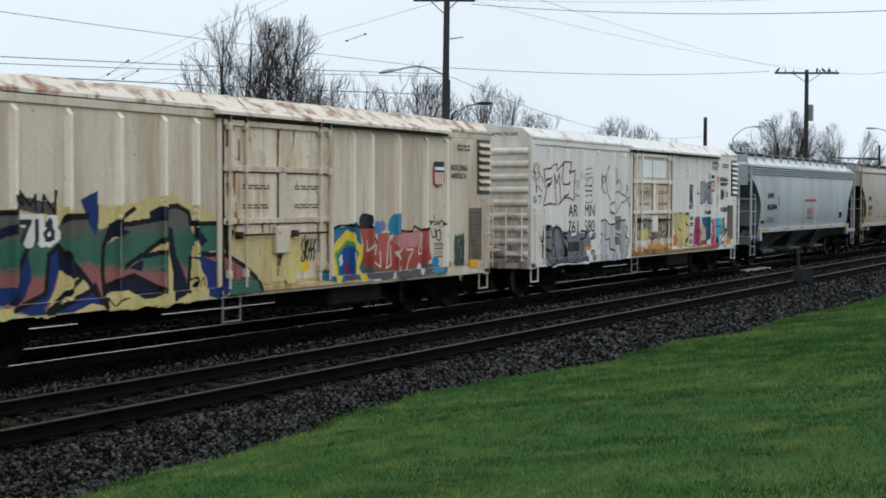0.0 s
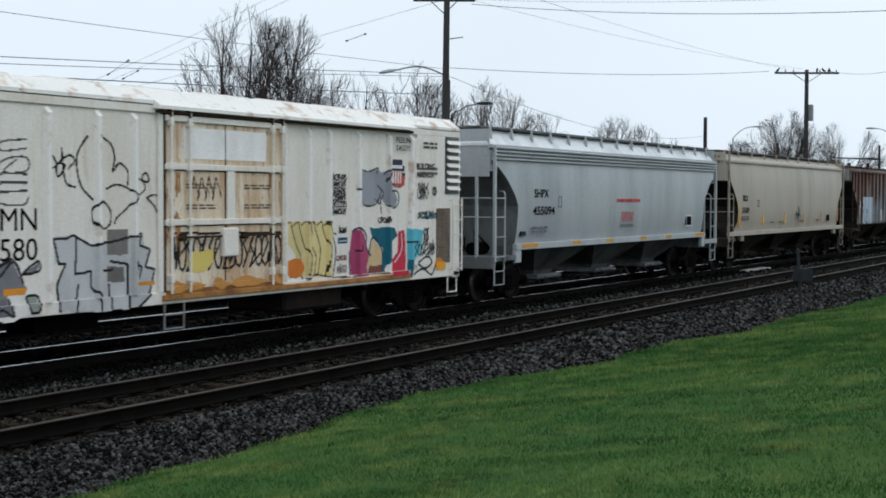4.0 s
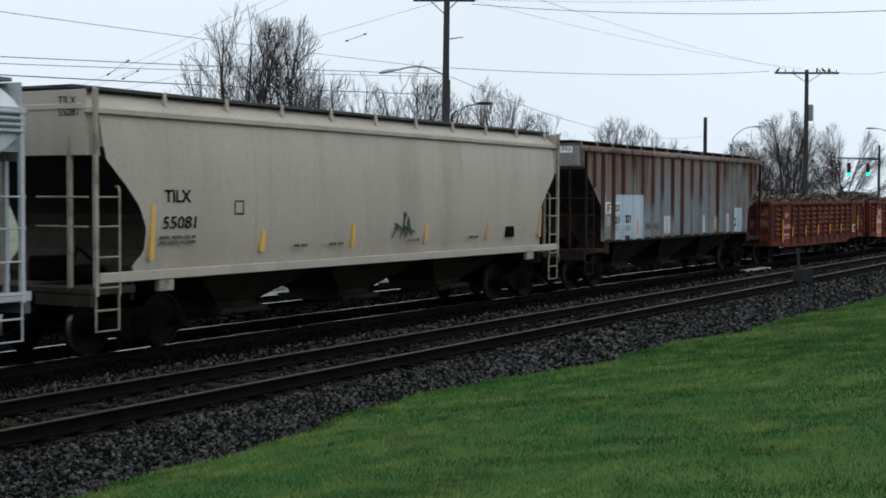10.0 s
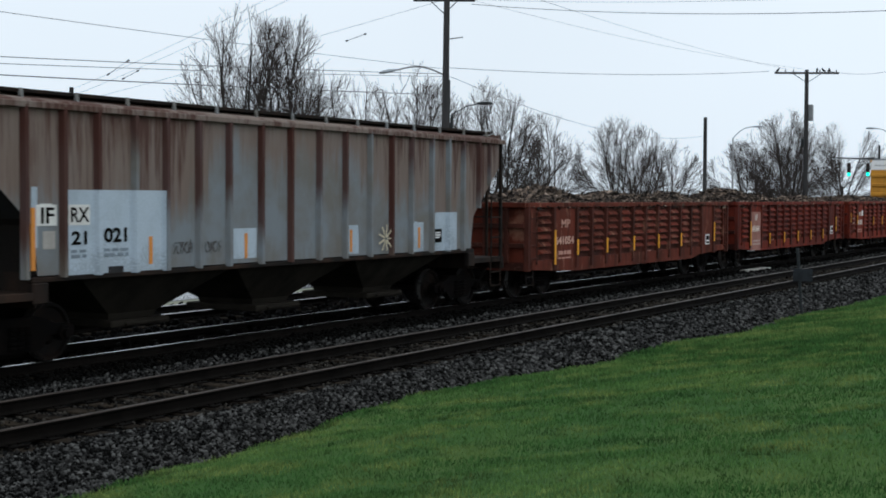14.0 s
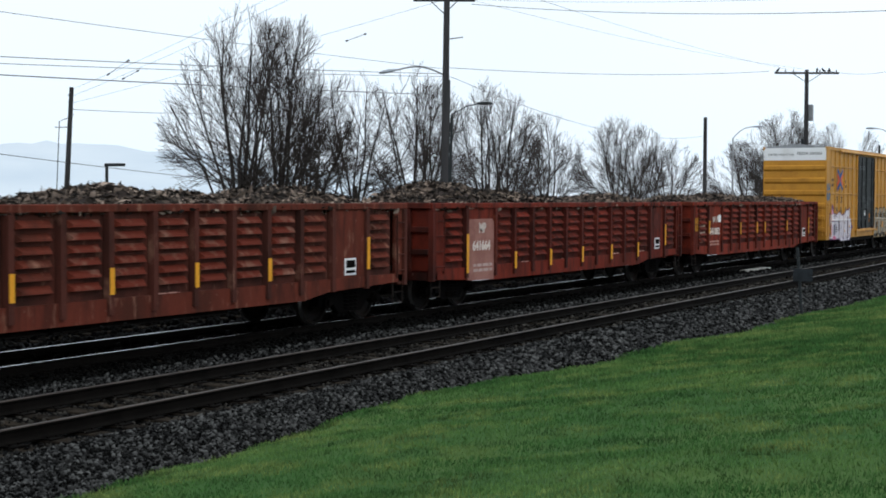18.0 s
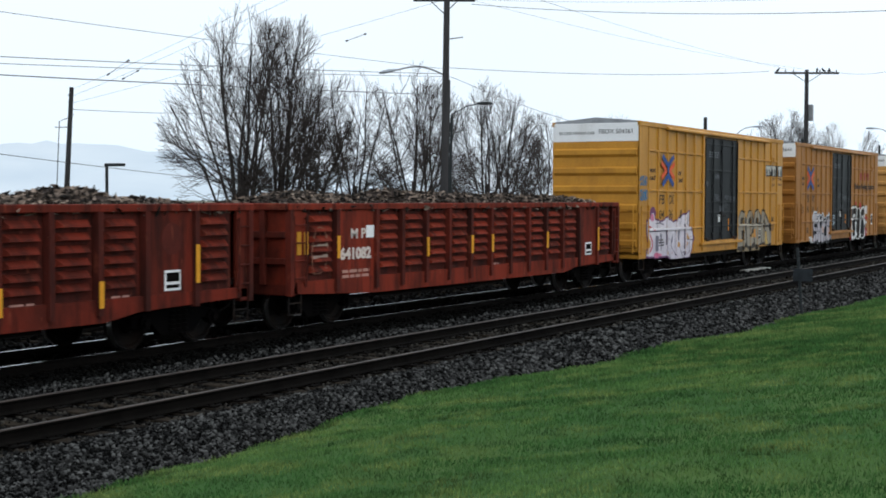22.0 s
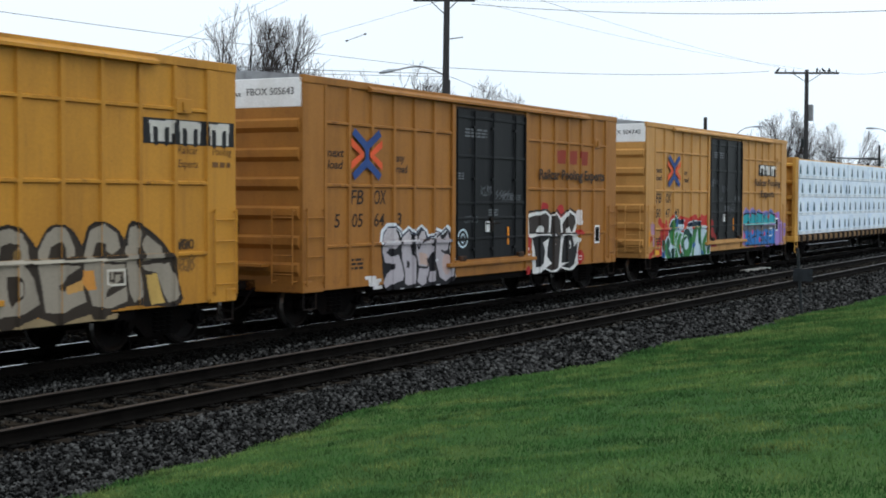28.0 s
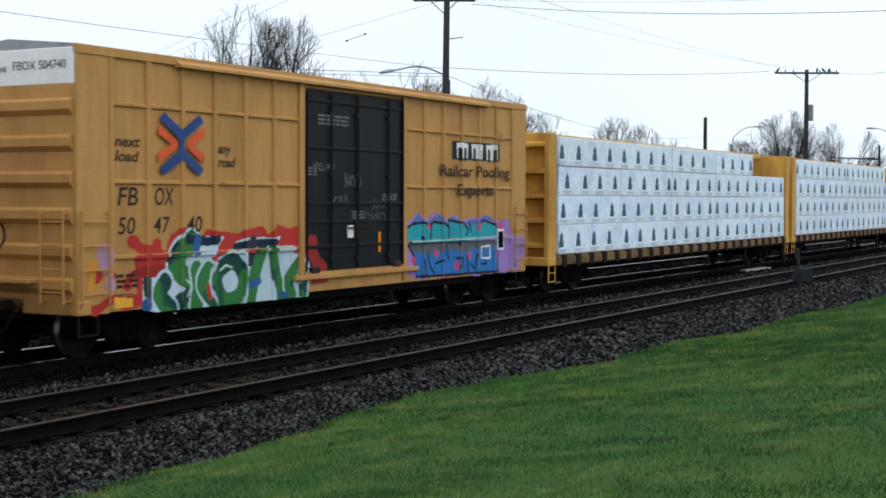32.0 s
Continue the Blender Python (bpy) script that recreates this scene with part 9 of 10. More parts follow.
scribble(sp, 15.12, 1.29, 0.9, 0.3, 6, (54, 54, 56), 0.035, 58)
sp.put(B_REE, ree_relief, REE_BASE, "yellow, red, blue and black graffiti")
lettering(B_REE, "FEELING\nSASSY!!", 14.35, 3.72, 0.12, M_BLACK, -HALF - 0.006, 0.75)


sp = Spray(0.02, 5.2, 0.85, 3.7)
plum = (92, 62, 62)
sp.stroke([(-0.03, 3.15), (0.16, 2.98), (0.35, 2.72), (0.28, 2.98), (0.16, 3.11), (0.10, 3.33), (0.23, 3.46), (0.38, 3.42), (0.45, 3.16), (0.47, 2.90)], 0.03, plum, bend=True)
sp.stroke([(0.47, 2.85), (0.67, 2.72)], 0.03, plum, bend=True)
sp.stroke([(0.54, 3.43), (0.52, 3.21), (0.76, 2.99), (0.89, 2.81)], 0.03, plum, bend=True)
sp.stroke([(0.00, 3.24), (0.20, 3.20)], 0.03, plum, bend=True)
sp.stroke([(0.22, 2.89), (0.41, 2.85)], 0.03, plum, bend=True)
sp.stroke([(0.30, 2.82), (0.22, 2.70)], 0.03, plum, bend=True)
sp.stroke([(0.09, 2.59), (0.19, 2.44)], 0.03, plum, bend=True)
sp.stroke([(0.17, 2.59), (0.12, 2.44)], 0.03, plum, bend=True)
sp.stroke([(0.29, 2.61), (0.27, 2.44), (0.40, 2.52)], 0.03, plum, bend=True)
sp.stroke([(0.45, 2.61), (0.63, 2.59), (0.54, 2.41)], 0.03, plum, bend=True)
sp.stroke([(0.75, 0.79), (0.72, 1.20), (0.75, 1.55), (0.88, 1.75), (1.13, 1.81), (1.34, 1.73), (1.45, 1.48), (1.37, 1.25), (1.15, 1.17), (0.93, 1.22), (0.83, 1.37)], 0.045, (30, 30, 32), bend=True)
sp.stroke([(1.37, 1.62), (1.56, 1.78), (1.82, 1.70), (2.03, 1.41), (2.10, 1.08), (1.99, 0.85), (1.70, 0.82), (1.48, 1.02)], 0.045, (30, 30, 32), bend=True)
sp.stroke([(1.42, 1.39), (1.53, 1.15), (1.50, 0.92), (1.28, 0.80), (0.98, 0.77)], 0.045, (30, 30, 32), bend=True)
sp.stroke([(2.03, 1.60), (2.33, 1.69), (2.58, 1.63)], 0.045, (30, 30, 32), bend=True)
sp.stroke([(2.25, 1.10), (2.25, 0.83), (2.49, 0.80)], 0.045, (30, 30, 32), bend=True)
sp.stroke([(2.62, 1.08), (2.70, 0.80)], 0.045, (30, 30, 32), bend=True)
sp.stroke([(2.98, 1.06), (3.01, 0.78), (3.35, 0.82)], 0.045, (30, 30, 32), bend=True)
sp.stroke([(3.20, 1.66), (3.39, 1.55), (3.65, 1.65)], 0.045, (30, 30, 32), bend=True)
sp.stroke([(0.59, 1.56), (0.75, 1.30)], 0.045, (30, 30, 32), bend=True)
sp.stroke([(2.25, 1.38), (3.20, 1.38), (3.20, 1.09), (2.25, 1.10), (2.25, 1.38)], 0.03, (120, 122, 126))
sp.stroke([(2.55, 1.39), (2.55, 1.10)], 0.03, (120, 122, 126))
sp.put(B_REE, lambda X, Z: ree_relief(X, Z) + 0.004, REE_BASE, "black outlines and a thin plum-coloured tag")


# ---- covered hoppers ----
def outline(points, z):
    zz = [p[1] for p in points]
    return float(np.interp(z, zz, [p[0] for p in points]))


def hopper(u, L, label, main, end_dark, end_pts, eave, sill, top, walkway, curved, bay_mat, ends=None, gates=None, slope=None, drop=0.5, cap=None, stands=14, foot=None):
    """A covered hopper; end_pts: how far the side's end edge stands in at rising heights."""
    car = thing("covered_hopper", label, "covered hopper", group="train cars")
    ends = ends or main
    zs = sorted(set([sill] + list(np.linspace(sill, eave, 28))))
    W = HALF

    def half(z):
        q = (z - sill) / (eave - sill)
        return W - curved * (abs(2 * q - 1) ** 2.5) * 0.14 - (0.04 if not curved else 0)

    lv = [(z, outline(end_pts, z), L - outline(end_pts, z), half(z)) for z in zs]
    g = Geo().loft(lv)
    body = g.mesh("body", main, end_dark, slope or M_SLOPE_DARK)
    # faces turned to the ends take the colours that hold grime and painted shade
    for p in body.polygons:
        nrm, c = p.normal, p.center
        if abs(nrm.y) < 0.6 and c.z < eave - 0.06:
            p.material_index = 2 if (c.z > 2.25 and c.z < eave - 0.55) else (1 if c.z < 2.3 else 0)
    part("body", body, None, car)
    we = half(eave)
    part("roof", Geo().loft([(eave, 0.0, L, we), (eave + 0.07, 0.0, L, we - 0.05), (top - 0.1, 0.22, L - 0.22, 1.0), (top - 0.06, 0.25, L - 0.25, 0.9)]), cap or main, car)
    part("eave_rail", Geo().box(0.0, L, -we - 0.09, -we + 0.02, eave - 0.07, eave + 0.03, 0.012), main, car)
    # running board on stands
    rb = part("running_board", Geo().box(0.0, L, -1.12, -0.62, top - 0.06, top, 0.01).box(0.0, L, 0.62, 1.12, top - 0.06, top, 0.01).box(0.0, 0.5, -0.95, 0.95, top - 0.05, top, 0.01).box(L - 0.5, L, -0.95, 0.95, top - 0.05, top, 0.01), walkway, car, "grated roof walkway")
    st = Geo().prism([(-1.16, 0.0), (-1.12, -0.32), (-1.22, -0.32), (-1.18, 0.0)], "x", -0.03, 0.03).mesh("walkway_stand", main)
    for k in range(stands + 1):
        part("walkway_stand", st, None, rb, at=(0.4 + (L - 0.8) * k / stands, 0, top))
    for j in range(4):
        part("hatch", Geo().box(1.6 + j * (L - 3.2) / 4, 0.6 + (j + 1) * (L - 3.2) / 4, -0.35, 0.35, top - 0.06, top + 0.02, 0.03), main, car)
    x_in = outline(end_pts, sill + 0.05)
    part("side_sill", Geo().box(0.2 if foot else x_in - 0.12, L - 0.2 if foot else L - x_in + 0.12, -W - 0.02 if curved else -W + 0.02, -W + 0.1, sill - 0.1, sill + (0.06 if curved else -0.02), 0.012), main if curved else end_dark, car)
    part("far_side_sill", Geo().box(x_in - 0.12, L - x_in + 0.12, W - 0.1, W + 0.02, sill - 0.1, sill + 0.06, 0.012), main, car)
    for a, b in ((0, 3.0), (L - 3.0, L)):
        part("stub_sill", Geo().box(a, b, -0.28, 0.28, 0.62, 1.0), M_BLACK, car)
    # end frames, ladders, posts
    for e, s in ((0.0, 1), (L, -1)):
        X = lambda a: e + s * a
        part("end_platform", Geo().box(min(X(0), X(x_in)), max(X(0), X(x_in)), -W, W, 1.02, 1.14, 0.01).box(min(X(0), X(0.1)), max(X(0), X(0.1)), -W, W, 0.85, 1.05), end_dark, car)
        part("end_bulkhead", Geo().box(min(X(x_in), X(x_in + 0.05)), max(X(x_in), X(x_in + 0.05)), -W + 0.1, W - 0.1, 0.9, sill + 0.15), end_dark, car)
        part("upper_end_panel", Geo().box(min(X(0.02), X(0.06)), max(X(0.02), X(0.06)), -W + 0.12, W - 0.12, eave - drop, top - 0.08), main, car)
        part("hood_plate", Geo().box(min(X(0.06), X(0.4)), max(X(0.06), X(0.4)), -W + 0.12, -W + 0.15, max(eave - drop, 3.2), eave), main, car)
        for y in (-1.0, 0.5, W - 0.08):
            part("end_post", Geo().box(min(X(0.0), X(0.07)), max(X(0.0), X(0.07)), y - 0.03, y + 0.03, 1.1, eave - 0.42), ends, car)
        part("end_rail", Geo().tube((X(0.02), -W + 0.06, 2.55), (X(0.02), -0.3, 2.55), 0.016), ends, car)
        part("end_rail", Geo().tube((X(0.02), -W + 0.06, 2.09), (X(0.02), -0.3, 2.09), 0.016), ends, car)
        # side ladder: a corner post up to the roof, a shorter inner rail, four rungs
        lad = part("side_ladder", Geo().box(min(X(0.1), X(0.18)), max(X(0.1), X(0.18)), -W - 0.02, -W + 0.05, 1.0, top - 0.06 if foot else eave, 0.008)
                   .path([(X(0.66), -W, 1.0), (X(0.66), -W, 2.64), (X(0.7), -W + 0.06, 2.72), (X(0.8), -W + 0.2, 2.72)], 0.02, 6), ends, car)
        for z in (1.13, 1.61, 2.09, 2.55):
            part("rung", Geo().tube((X(0.14), -W - 0.01, z), (X(0.66), -W - 0.01, z), 0.015, 6), ends, lad)
        a, b = sorted((X(0.14), X(0.66)))
        sill_step(car, a, b, -W + 0.02, 1.1, 0.45, ends)
        f0, f1 = foot or (x_in - 0.12, x_in + 0.2)
        part("bolster_bracket", Geo().box(min(X(f0), X(f1)), max(X(f0), X(f1)), -W - 0.005, -W + 0.12, sill - (0.3 if foot else 0.42), sill - 0.1, 0.02), ends, car)
    part("brake_gear", Geo().tube((0.5, -0.6, 1.3), (1.2, -0.6, 1.3), 0.16, 10).box(0.3, 0.8, -0.3, 0.2, 1.2, 1.6, 0.04).path([(0.1, -0.9, 1.2), (0.5, -0.7, 1.75), (1.1, -0.8, 1.3)], 0.03), M_BLACK, car)
    # discharge bays
    n = 3
    for j in range(n):
        c = L * (0.5 + (j - 1) * 0.232)
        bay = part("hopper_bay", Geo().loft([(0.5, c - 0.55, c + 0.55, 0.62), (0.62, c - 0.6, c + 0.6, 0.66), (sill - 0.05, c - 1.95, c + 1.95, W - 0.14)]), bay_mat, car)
        part("outlet_gate", Geo().box(c - 0.72, c + 0.72, -0.85, 0.85, 0.4, 0.52, 0.02).tube((c - 0.5, -0.95, 0.46), (c + 0.5, -0.95, 0.46), 0.03), gates or M_GREY_DIRTY, bay)
    running_gear(car, L, 1.58)
    MOVERS.append((car, u))
    return car


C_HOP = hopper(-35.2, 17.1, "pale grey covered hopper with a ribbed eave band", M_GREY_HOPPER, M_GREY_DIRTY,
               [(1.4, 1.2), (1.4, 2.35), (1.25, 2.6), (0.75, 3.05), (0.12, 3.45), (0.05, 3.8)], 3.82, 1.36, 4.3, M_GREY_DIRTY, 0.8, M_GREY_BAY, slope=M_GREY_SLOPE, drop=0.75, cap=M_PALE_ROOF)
for z in (3.5, 3.59, 3.68, 3.77):
    part("eave_groove", Geo().prism([(-HALF + 0.02, z - 0.035), (-HALF - 0.03, z - 0.01), (-HALF - 0.03, z + 0.015), (-HALF + 0.02, z + 0.035)], "x", 0.12, 17.0), M_GREY_DIRTY if z < 3.5 else M_GREY_HOPPER, C_HOP)
yc_ = -HALF - 0.004
lettering(C_HOP, "SHPX", 2.31, 2.57, 0.22, M_BLACK, yc_, 0.87, bold=0.004)
lettering(C_HOP, "455094", 2.25, 2.13, 0.22, M_BLACK, yc_, 1.32, bold=0.004)
lettering(C_HOP, "DO NOT HAMMER ON CAR", 7.88, 2.45, 0.09, paint(196, 66, 66), yc_, 1.88, bold=0.01)
bars(C_HOP, 8.27, 2.13, 0.93, 0.028, 6, paint(186, 96, 94), yc_, 21)
bars(C_HOP, 8.2, 1.77, 1.05, 0.025, 2, paint(90, 94, 96), yc_ + 0.02, 23)
outline_frame(C_HOP, 13.9, 14.45, 1.65, 2.01, yc_, M_WHITE)
bars(C_HOP, 2.18, 1.77, 0.93, 0.06, 2, paint(104, 108, 112), yc_, 22)
outline_frame(C_HOP, 3.8, 4.02, 2.31, 2.6, yc_, M_GREY_DIRTY)
part("stencil_panel", Geo().box(13.94, 14.41, yc_ - 0.003, yc_ + 0.05, 1.69, 1.97), M_BLACK, C_HOP)
part("stencil_panel", Geo().box(1.58, 1.84, yc_ - 0.003, yc_ + 0.08, 1.61, 1.72), M_SLOPE_DARK, C_HOP)
for x, w in ((1.6, 0.92), (4.75, 0.48), (7.1, 0.48), (9.78, 0.46), (11.98, 0.48), (14.78, 0.92)):
    part("reflector", Geo().box(x, x + w, -HALF - 0.026, -HALF - 0.018, 1.31, 1.41), paint(206, 150, 52), C_HOP)
# brake gear on the trailing platform
part("brake_rack", Geo().box(15.75, 16.1, -0.95, 0.7, 1.14, 1.62, 0.03).box(15.85, 16.0, -1.0, 0.4, 1.7, 2.3, 0.04), M_BLACK, C_HOP)
part("brake_cylinder", Geo().tube((16.2, -0.9, 1.55), (16.2, 0.2, 1.55), 0.17, 14).tube((16.2, -1.05, 1.55), (16.2, -0.9, 1.55), 0.06, 10), M_STEEL, C_HOP)
for x, y in ((16.0, -1.1), (16.25, -1.12), (16.38, -0.7)):
    part("brake_pipe", Geo().path([(x, y, 1.12), (x, y, 2.1), (x - 0.1, y + 0.12, 2.35), (x - 0.12, y + 0.5, 2.4)], 0.026, 6), M_STEEL, C_HOP)
part("platform_edge", Geo().box(15.84, 17.12, -HALF - 0.012, -HALF + 0.03, 1.03, 1.17, 0.008), M_GREY_HOPPER, C_HOP)
lettering(C_HOP, "SHPX\n455094", 0.3, 3.72, 0.12, M_BLACK, 0.016, end=True)

D_HOP = hopper(-16.85, 17.55, "cream covered hopper with round-shouldered sides", M_CREAM_HOPPER, M_END_GRIME_SHADE,
               [(1.0, 1.2), (1.05, 1.46), (1.28, 1.65), (1.3, 2.05), (1.13, 2.4), (0.84, 2.71), (0.38, 3.13), (0.34, 3.3), (0.3, 3.9)], 3.92, 1.3, 4.3, M_WALKWAY, 0.9, M_BAY, M_CREAM_WORN, M_BAY, slope=M_END_SLOPE_SHADE, drop=0.72, stands=10, foot=(1.61, 1.98))
yd = -HALF - 0.006
lettering(D_HOP, "TILX", 1.73, 2.47, 0.21, M_BLACK, yd, 0.68, bold=0.006)
lettering(D_HOP, "55081", 1.66, 2.03, 0.21, M_BLACK, yd, 0.88, bold=0.002, shear=0.12)
bars(D_HOP, 1.6, 1.86, 0.92, 0.05, 2, M_CREAM_DIRTY, yd, 24)
outline_frame(D_HOP, 3.61, 3.87, 2.25, 2.5, yd, M_SLOPE_DARK)
part("stencil_panel", Geo().box(14.4, 14.78, yd - 0.003, yd + 0.06, 1.6, 1.86), M_BLACK, D_HOP)
for x, z0, z1, tone in ((1.37, 1.53, 2.43, (214, 172, 84)), (4.38, 1.57, 1.95, (216, 176, 92)), (7.42, 1.55, 2.03, (208, 166, 92)), (10.38, 1.57, 1.96, (196, 162, 118)), (13.34, 1.6, 1.96, (196, 158, 116)), (16.24, 1.56, 2.3, (190, 152, 110))):
    part("reflector", Geo().prism([(x, z0), (x + 0.09, z0), (x + 0.14, z1), (x + 0.05, z1)], "y", yd - 0.004, yd + 0.05), paint(*tone), D_HOP)
for x in (5.4, 6.6, 9.6, 12.4):
    bars(D_HOP, x, 1.62, 0.5, 0.05, 1, M_CREAM_DIRTY, yd, int(x * 3))
lettering(D_HOP, "TILX\n55081", -0.78, 3.99, 0.13, M_BLACK, 0.016, 0.42, end=True)
sp = Spray(8.8, 10.1, 1.55, 2.4)
pine = (40, 60, 58)
sp.blob(9.52, 2.2, 0.06, 0.07, pine, 0.4)
sp.stroke([(9.52, 2.15), (9.45, 1.95), (9.6, 1.9), (9.66, 2.12), (9.78, 1.74)], 0.05, pine)
sp.stroke([(9.0, 1.74), (9.2, 1.98), (9.4, 1.86), (9.62, 1.9), (9.9, 1.82)], 0.045, pine)
sp.stroke([(9.3, 1.72), (9.45, 1.95), (9.55, 1.74), (9.66, 1.93)], 0.045, pine)
sp.stroke([(9.12, 2.02), (9.24, 1.86)], 0.04, pine)
sp.put(D_HOP, lambda X, Z: np.zeros_like(X), HALF + 0.002, "small dark green scribble")
# rusty ribbed hopper
E_L = 16.9
E_HOP = hopper(2.3, E_L, "rusty brown ribbed hopper with grey primer patches", M_RUSTY, M_RUST_BLACK,
               [(1.62, 1.3), (1.6, 1.6), (1.5, 2.14), (0.75, 2.8), (0.05, 3.42), (0.0, 3.9)], 3.92, 1.38, 4.16, M_STEEL, 0.0, M_BAY, M_RUST_BLACK, M_BAY)
E_POSTS = (1.35, 2.13, 2.87, 3.72, 4.48, 5.32, 6.15, 7.09, 8.01, 8.96, 9.88, 10.81, 11.66, 12.48, 13.37, 14.13, 14.83, 15.6)
for k, x in enumerate(E_POSTS):
    zl = 1.34
    if x > E_L - 1.6:
        zl = float(np.interp(E_L - x, [0.0, 0.05, 0.75, 1.5], [3.7, 3.42, 2.8, 2.14]))
    part("side_post", Geo().prism([(x - 0.07, -HALF + 0.04), (x - 0.035, -HALF - 0.05), (x + 0.035, -HALF - 0.05), (x + 0.07, -HALF + 0.04)], "z", zl, 3.9), M_RUST_POST, E_HOP)
for x in (0.75, E_L - 0.75):
    part("side_post", Geo().prism([(x - 0.05, -HALF + 0.04), (x - 0.03, -HALF - 0.03), (x + 0.03, -HALF - 0.03), (x + 0.05, -HALF + 0.04)], "z", 2.85, 3.9), M_RUST_POST, E_HOP)


def rib_relief(X, Z):
    o = np.zeros_like(X)
    for p in E_POSTS:
        o = np.maximum(o, ridge(X, p, 0.036, 0.09, 0.09))
    return o


pale = (176, 190, 202)
for x0, x1, z0, z1 in ((2.23, 4.43, 1.34, 2.66), (6.3, 6.98, 1.46, 2.0), (9.93, 10.4, 1.42, 2.01), (12.47, 13.05, 1.38, 2.03), (13.4, 14.59, 1.37, 2.22), (1.5, 1.62, 1.8, 2.7)):
    sp = Spray(x0 - 0.06, x1 + 0.06, z0 - 0.06, z1 + 0.06)
    sp.poly(pale, [(x0, z0), (x1, z0), (x1, z1), (x0, z1)], 0.015)
    sp.fade(pale, (160, 172, 182), 1.9, 1.1)
    sp.put(E_HOP, rib_relief, HALF - 0.04, "pale blue painted stencil patch")
for x0, x1, z0, z1, tone in ((1.59, 2.02, 2.12, 2.44, (220, 220, 216)), (2.25, 2.71, 2.12, 2.44, (220, 220, 216)), (1.72, 1.97, 1.77, 2.04, (176, 172, 166))):
    sp = Spray(x0 - 0.03, x1 + 0.03, z0 - 0.03, z1 + 0.03, 0.015)
    sp.poly(tone, [(x0, z0), (x1, z0), (x1, z1), (x0, z1)], 0.008)
    sp.put(E_HOP, lambda X, Z: rib_relief(X, Z) + 0.003, HALF - 0.04, "white painted patch")
for x, w, k in ((4.66, 0.52, 5), (5.52, 0.44, 4)):
    sp = Spray(x - 0.2, x + w + 0.2, 1.5, 1.9)
    scribble(sp, x, 1.6, w, 0.22, k, (72, 70, 70), 0.022, 2 * k)
    sp.put(E_HOP, rib_relief, HALF - 0.04, "small dark scribble")
ye = -HALF + 0.03
lettering(E_HOP, "IF", 1.66, 2.16, 0.24, M_BLACK, ye, 0.27, bold=0.006)
lettering(E_HOP, "RX", 2.28, 2.17, 0.23, M_BLACK, ye, 0.39, bold=0.004)
lettering(E_HOP, "21", 2.31, 1.83, 0.2, M_BLACK, ye, 0.33, bold=0.008)
lettering(E_HOP, "021", 3.02, 1.85, 0.22, M_BLACK, ye, 0.52, bold=0.01)
for x, w in ((2.3, 0.33), (3.02, 0.55)):
    bars(E_HOP, x, 1.7, w, 0.045, 2, paint(128, 140, 150), ye, 31)
part("stencil_panel", Geo().box(3.12, 3.46, ye - 0.003, ye + 0.02, 1.35, 1.46), M_SLOPE_DARK, E_HOP)
part("stencil_panel", Geo().box(13.5, 13.86, ye - 0.003, ye + 0.02, 1.56, 1.86), M_BLACK, E_HOP)
bars(E_HOP, 13.56, 1.76, 0.24, 0.03, 3, M_WHITE, ye - 0.003, 6)
for x in (1.49, 4.07, 6.62, 10.08, 12.81):
    part("reflector", Geo().box(x, x + 0.08, ye - 0.004, ye + 0.05, 1.46, 1.46 + (0.93 if x < 2 else 0.45)), paint(214, 140, 66), E_HOP)
part("placard", Geo().box(-0.016, -0.004, -1.09, -0.72, 3.81, 3.98), M_WHITE, E_HOP, "small white stencilled placard")
lettering(E_HOP, "IFRX", -0.76, 3.86, 0.11, M_BLACK, -0.018, 0.3, end=True)
part("number_board", Geo().box(-0.005, 0.02, -1.3, 1.3, 3.45, 4.0), M_PRIMER, E_HOP)
sp = Spray(10.9, 11.8, 1.45, 2.3)
for k in range(9):
    a = 6.283 * k / 9
    sp.stroke([(11.4 + 0.06 * math.cos(a), 1.7 + 0.06 * math.sin(a)), (11.4 + 0.28 * math.cos(a), 1.7 + 0.28 * math.sin(a))], 0.04, (196, 186, 160))
sp.put(E_HOP, lambda X, Z: np.zeros_like(X), HALF + 0.006, "pale chalk star")


# ---- gondolas with debris ----
GON_L, GON_LOW, GON_TOP = 16.35, 0.66, 2.44
GON_SEAMS = [1.62, 3.1, 4.14, 5.18, 6.22, 7.26, 8.3, 9.34, 10.38, 11.42, 12.46, 13.55, 14.8]


def louvre_mesh(w, mat):
    """One pressed louvre: sloping hood with slanted ends."""
    y0 = -HALF + 0.07
    g = Geo()
    g.v = [(0, y0, 0.0), (w, y0, 0.0), (w - 0.05, y0 - 0.11, 0.015), (0.05, y0 - 0.11, 0.015), (0.02, y0, 0.13), (w - 0.02, y0, 0.13), (w - 0.07, y0 - 0.1, 0.05), (0.07, y0 - 0.1, 0.05)]
    g.f = [(0, 1, 2, 3), (3, 2, 6, 7), (7, 6, 5, 4), (0, 3, 7, 4), (1, 5, 6, 2)]
    g.m = [0] * 5
    return g.mesh("louvre", mat)


LOUVRE_ME, LOUVRE_TIRED, LOUVRE_WORN, LOUVRE_DEEP = louvre_mesh(0.72, M_GON), louvre_mesh(0.72, M_GON_TIRED), louvre_mesh(0.72, M_GON_WORN), louvre_mesh(0.72, M_GON_BROWN)


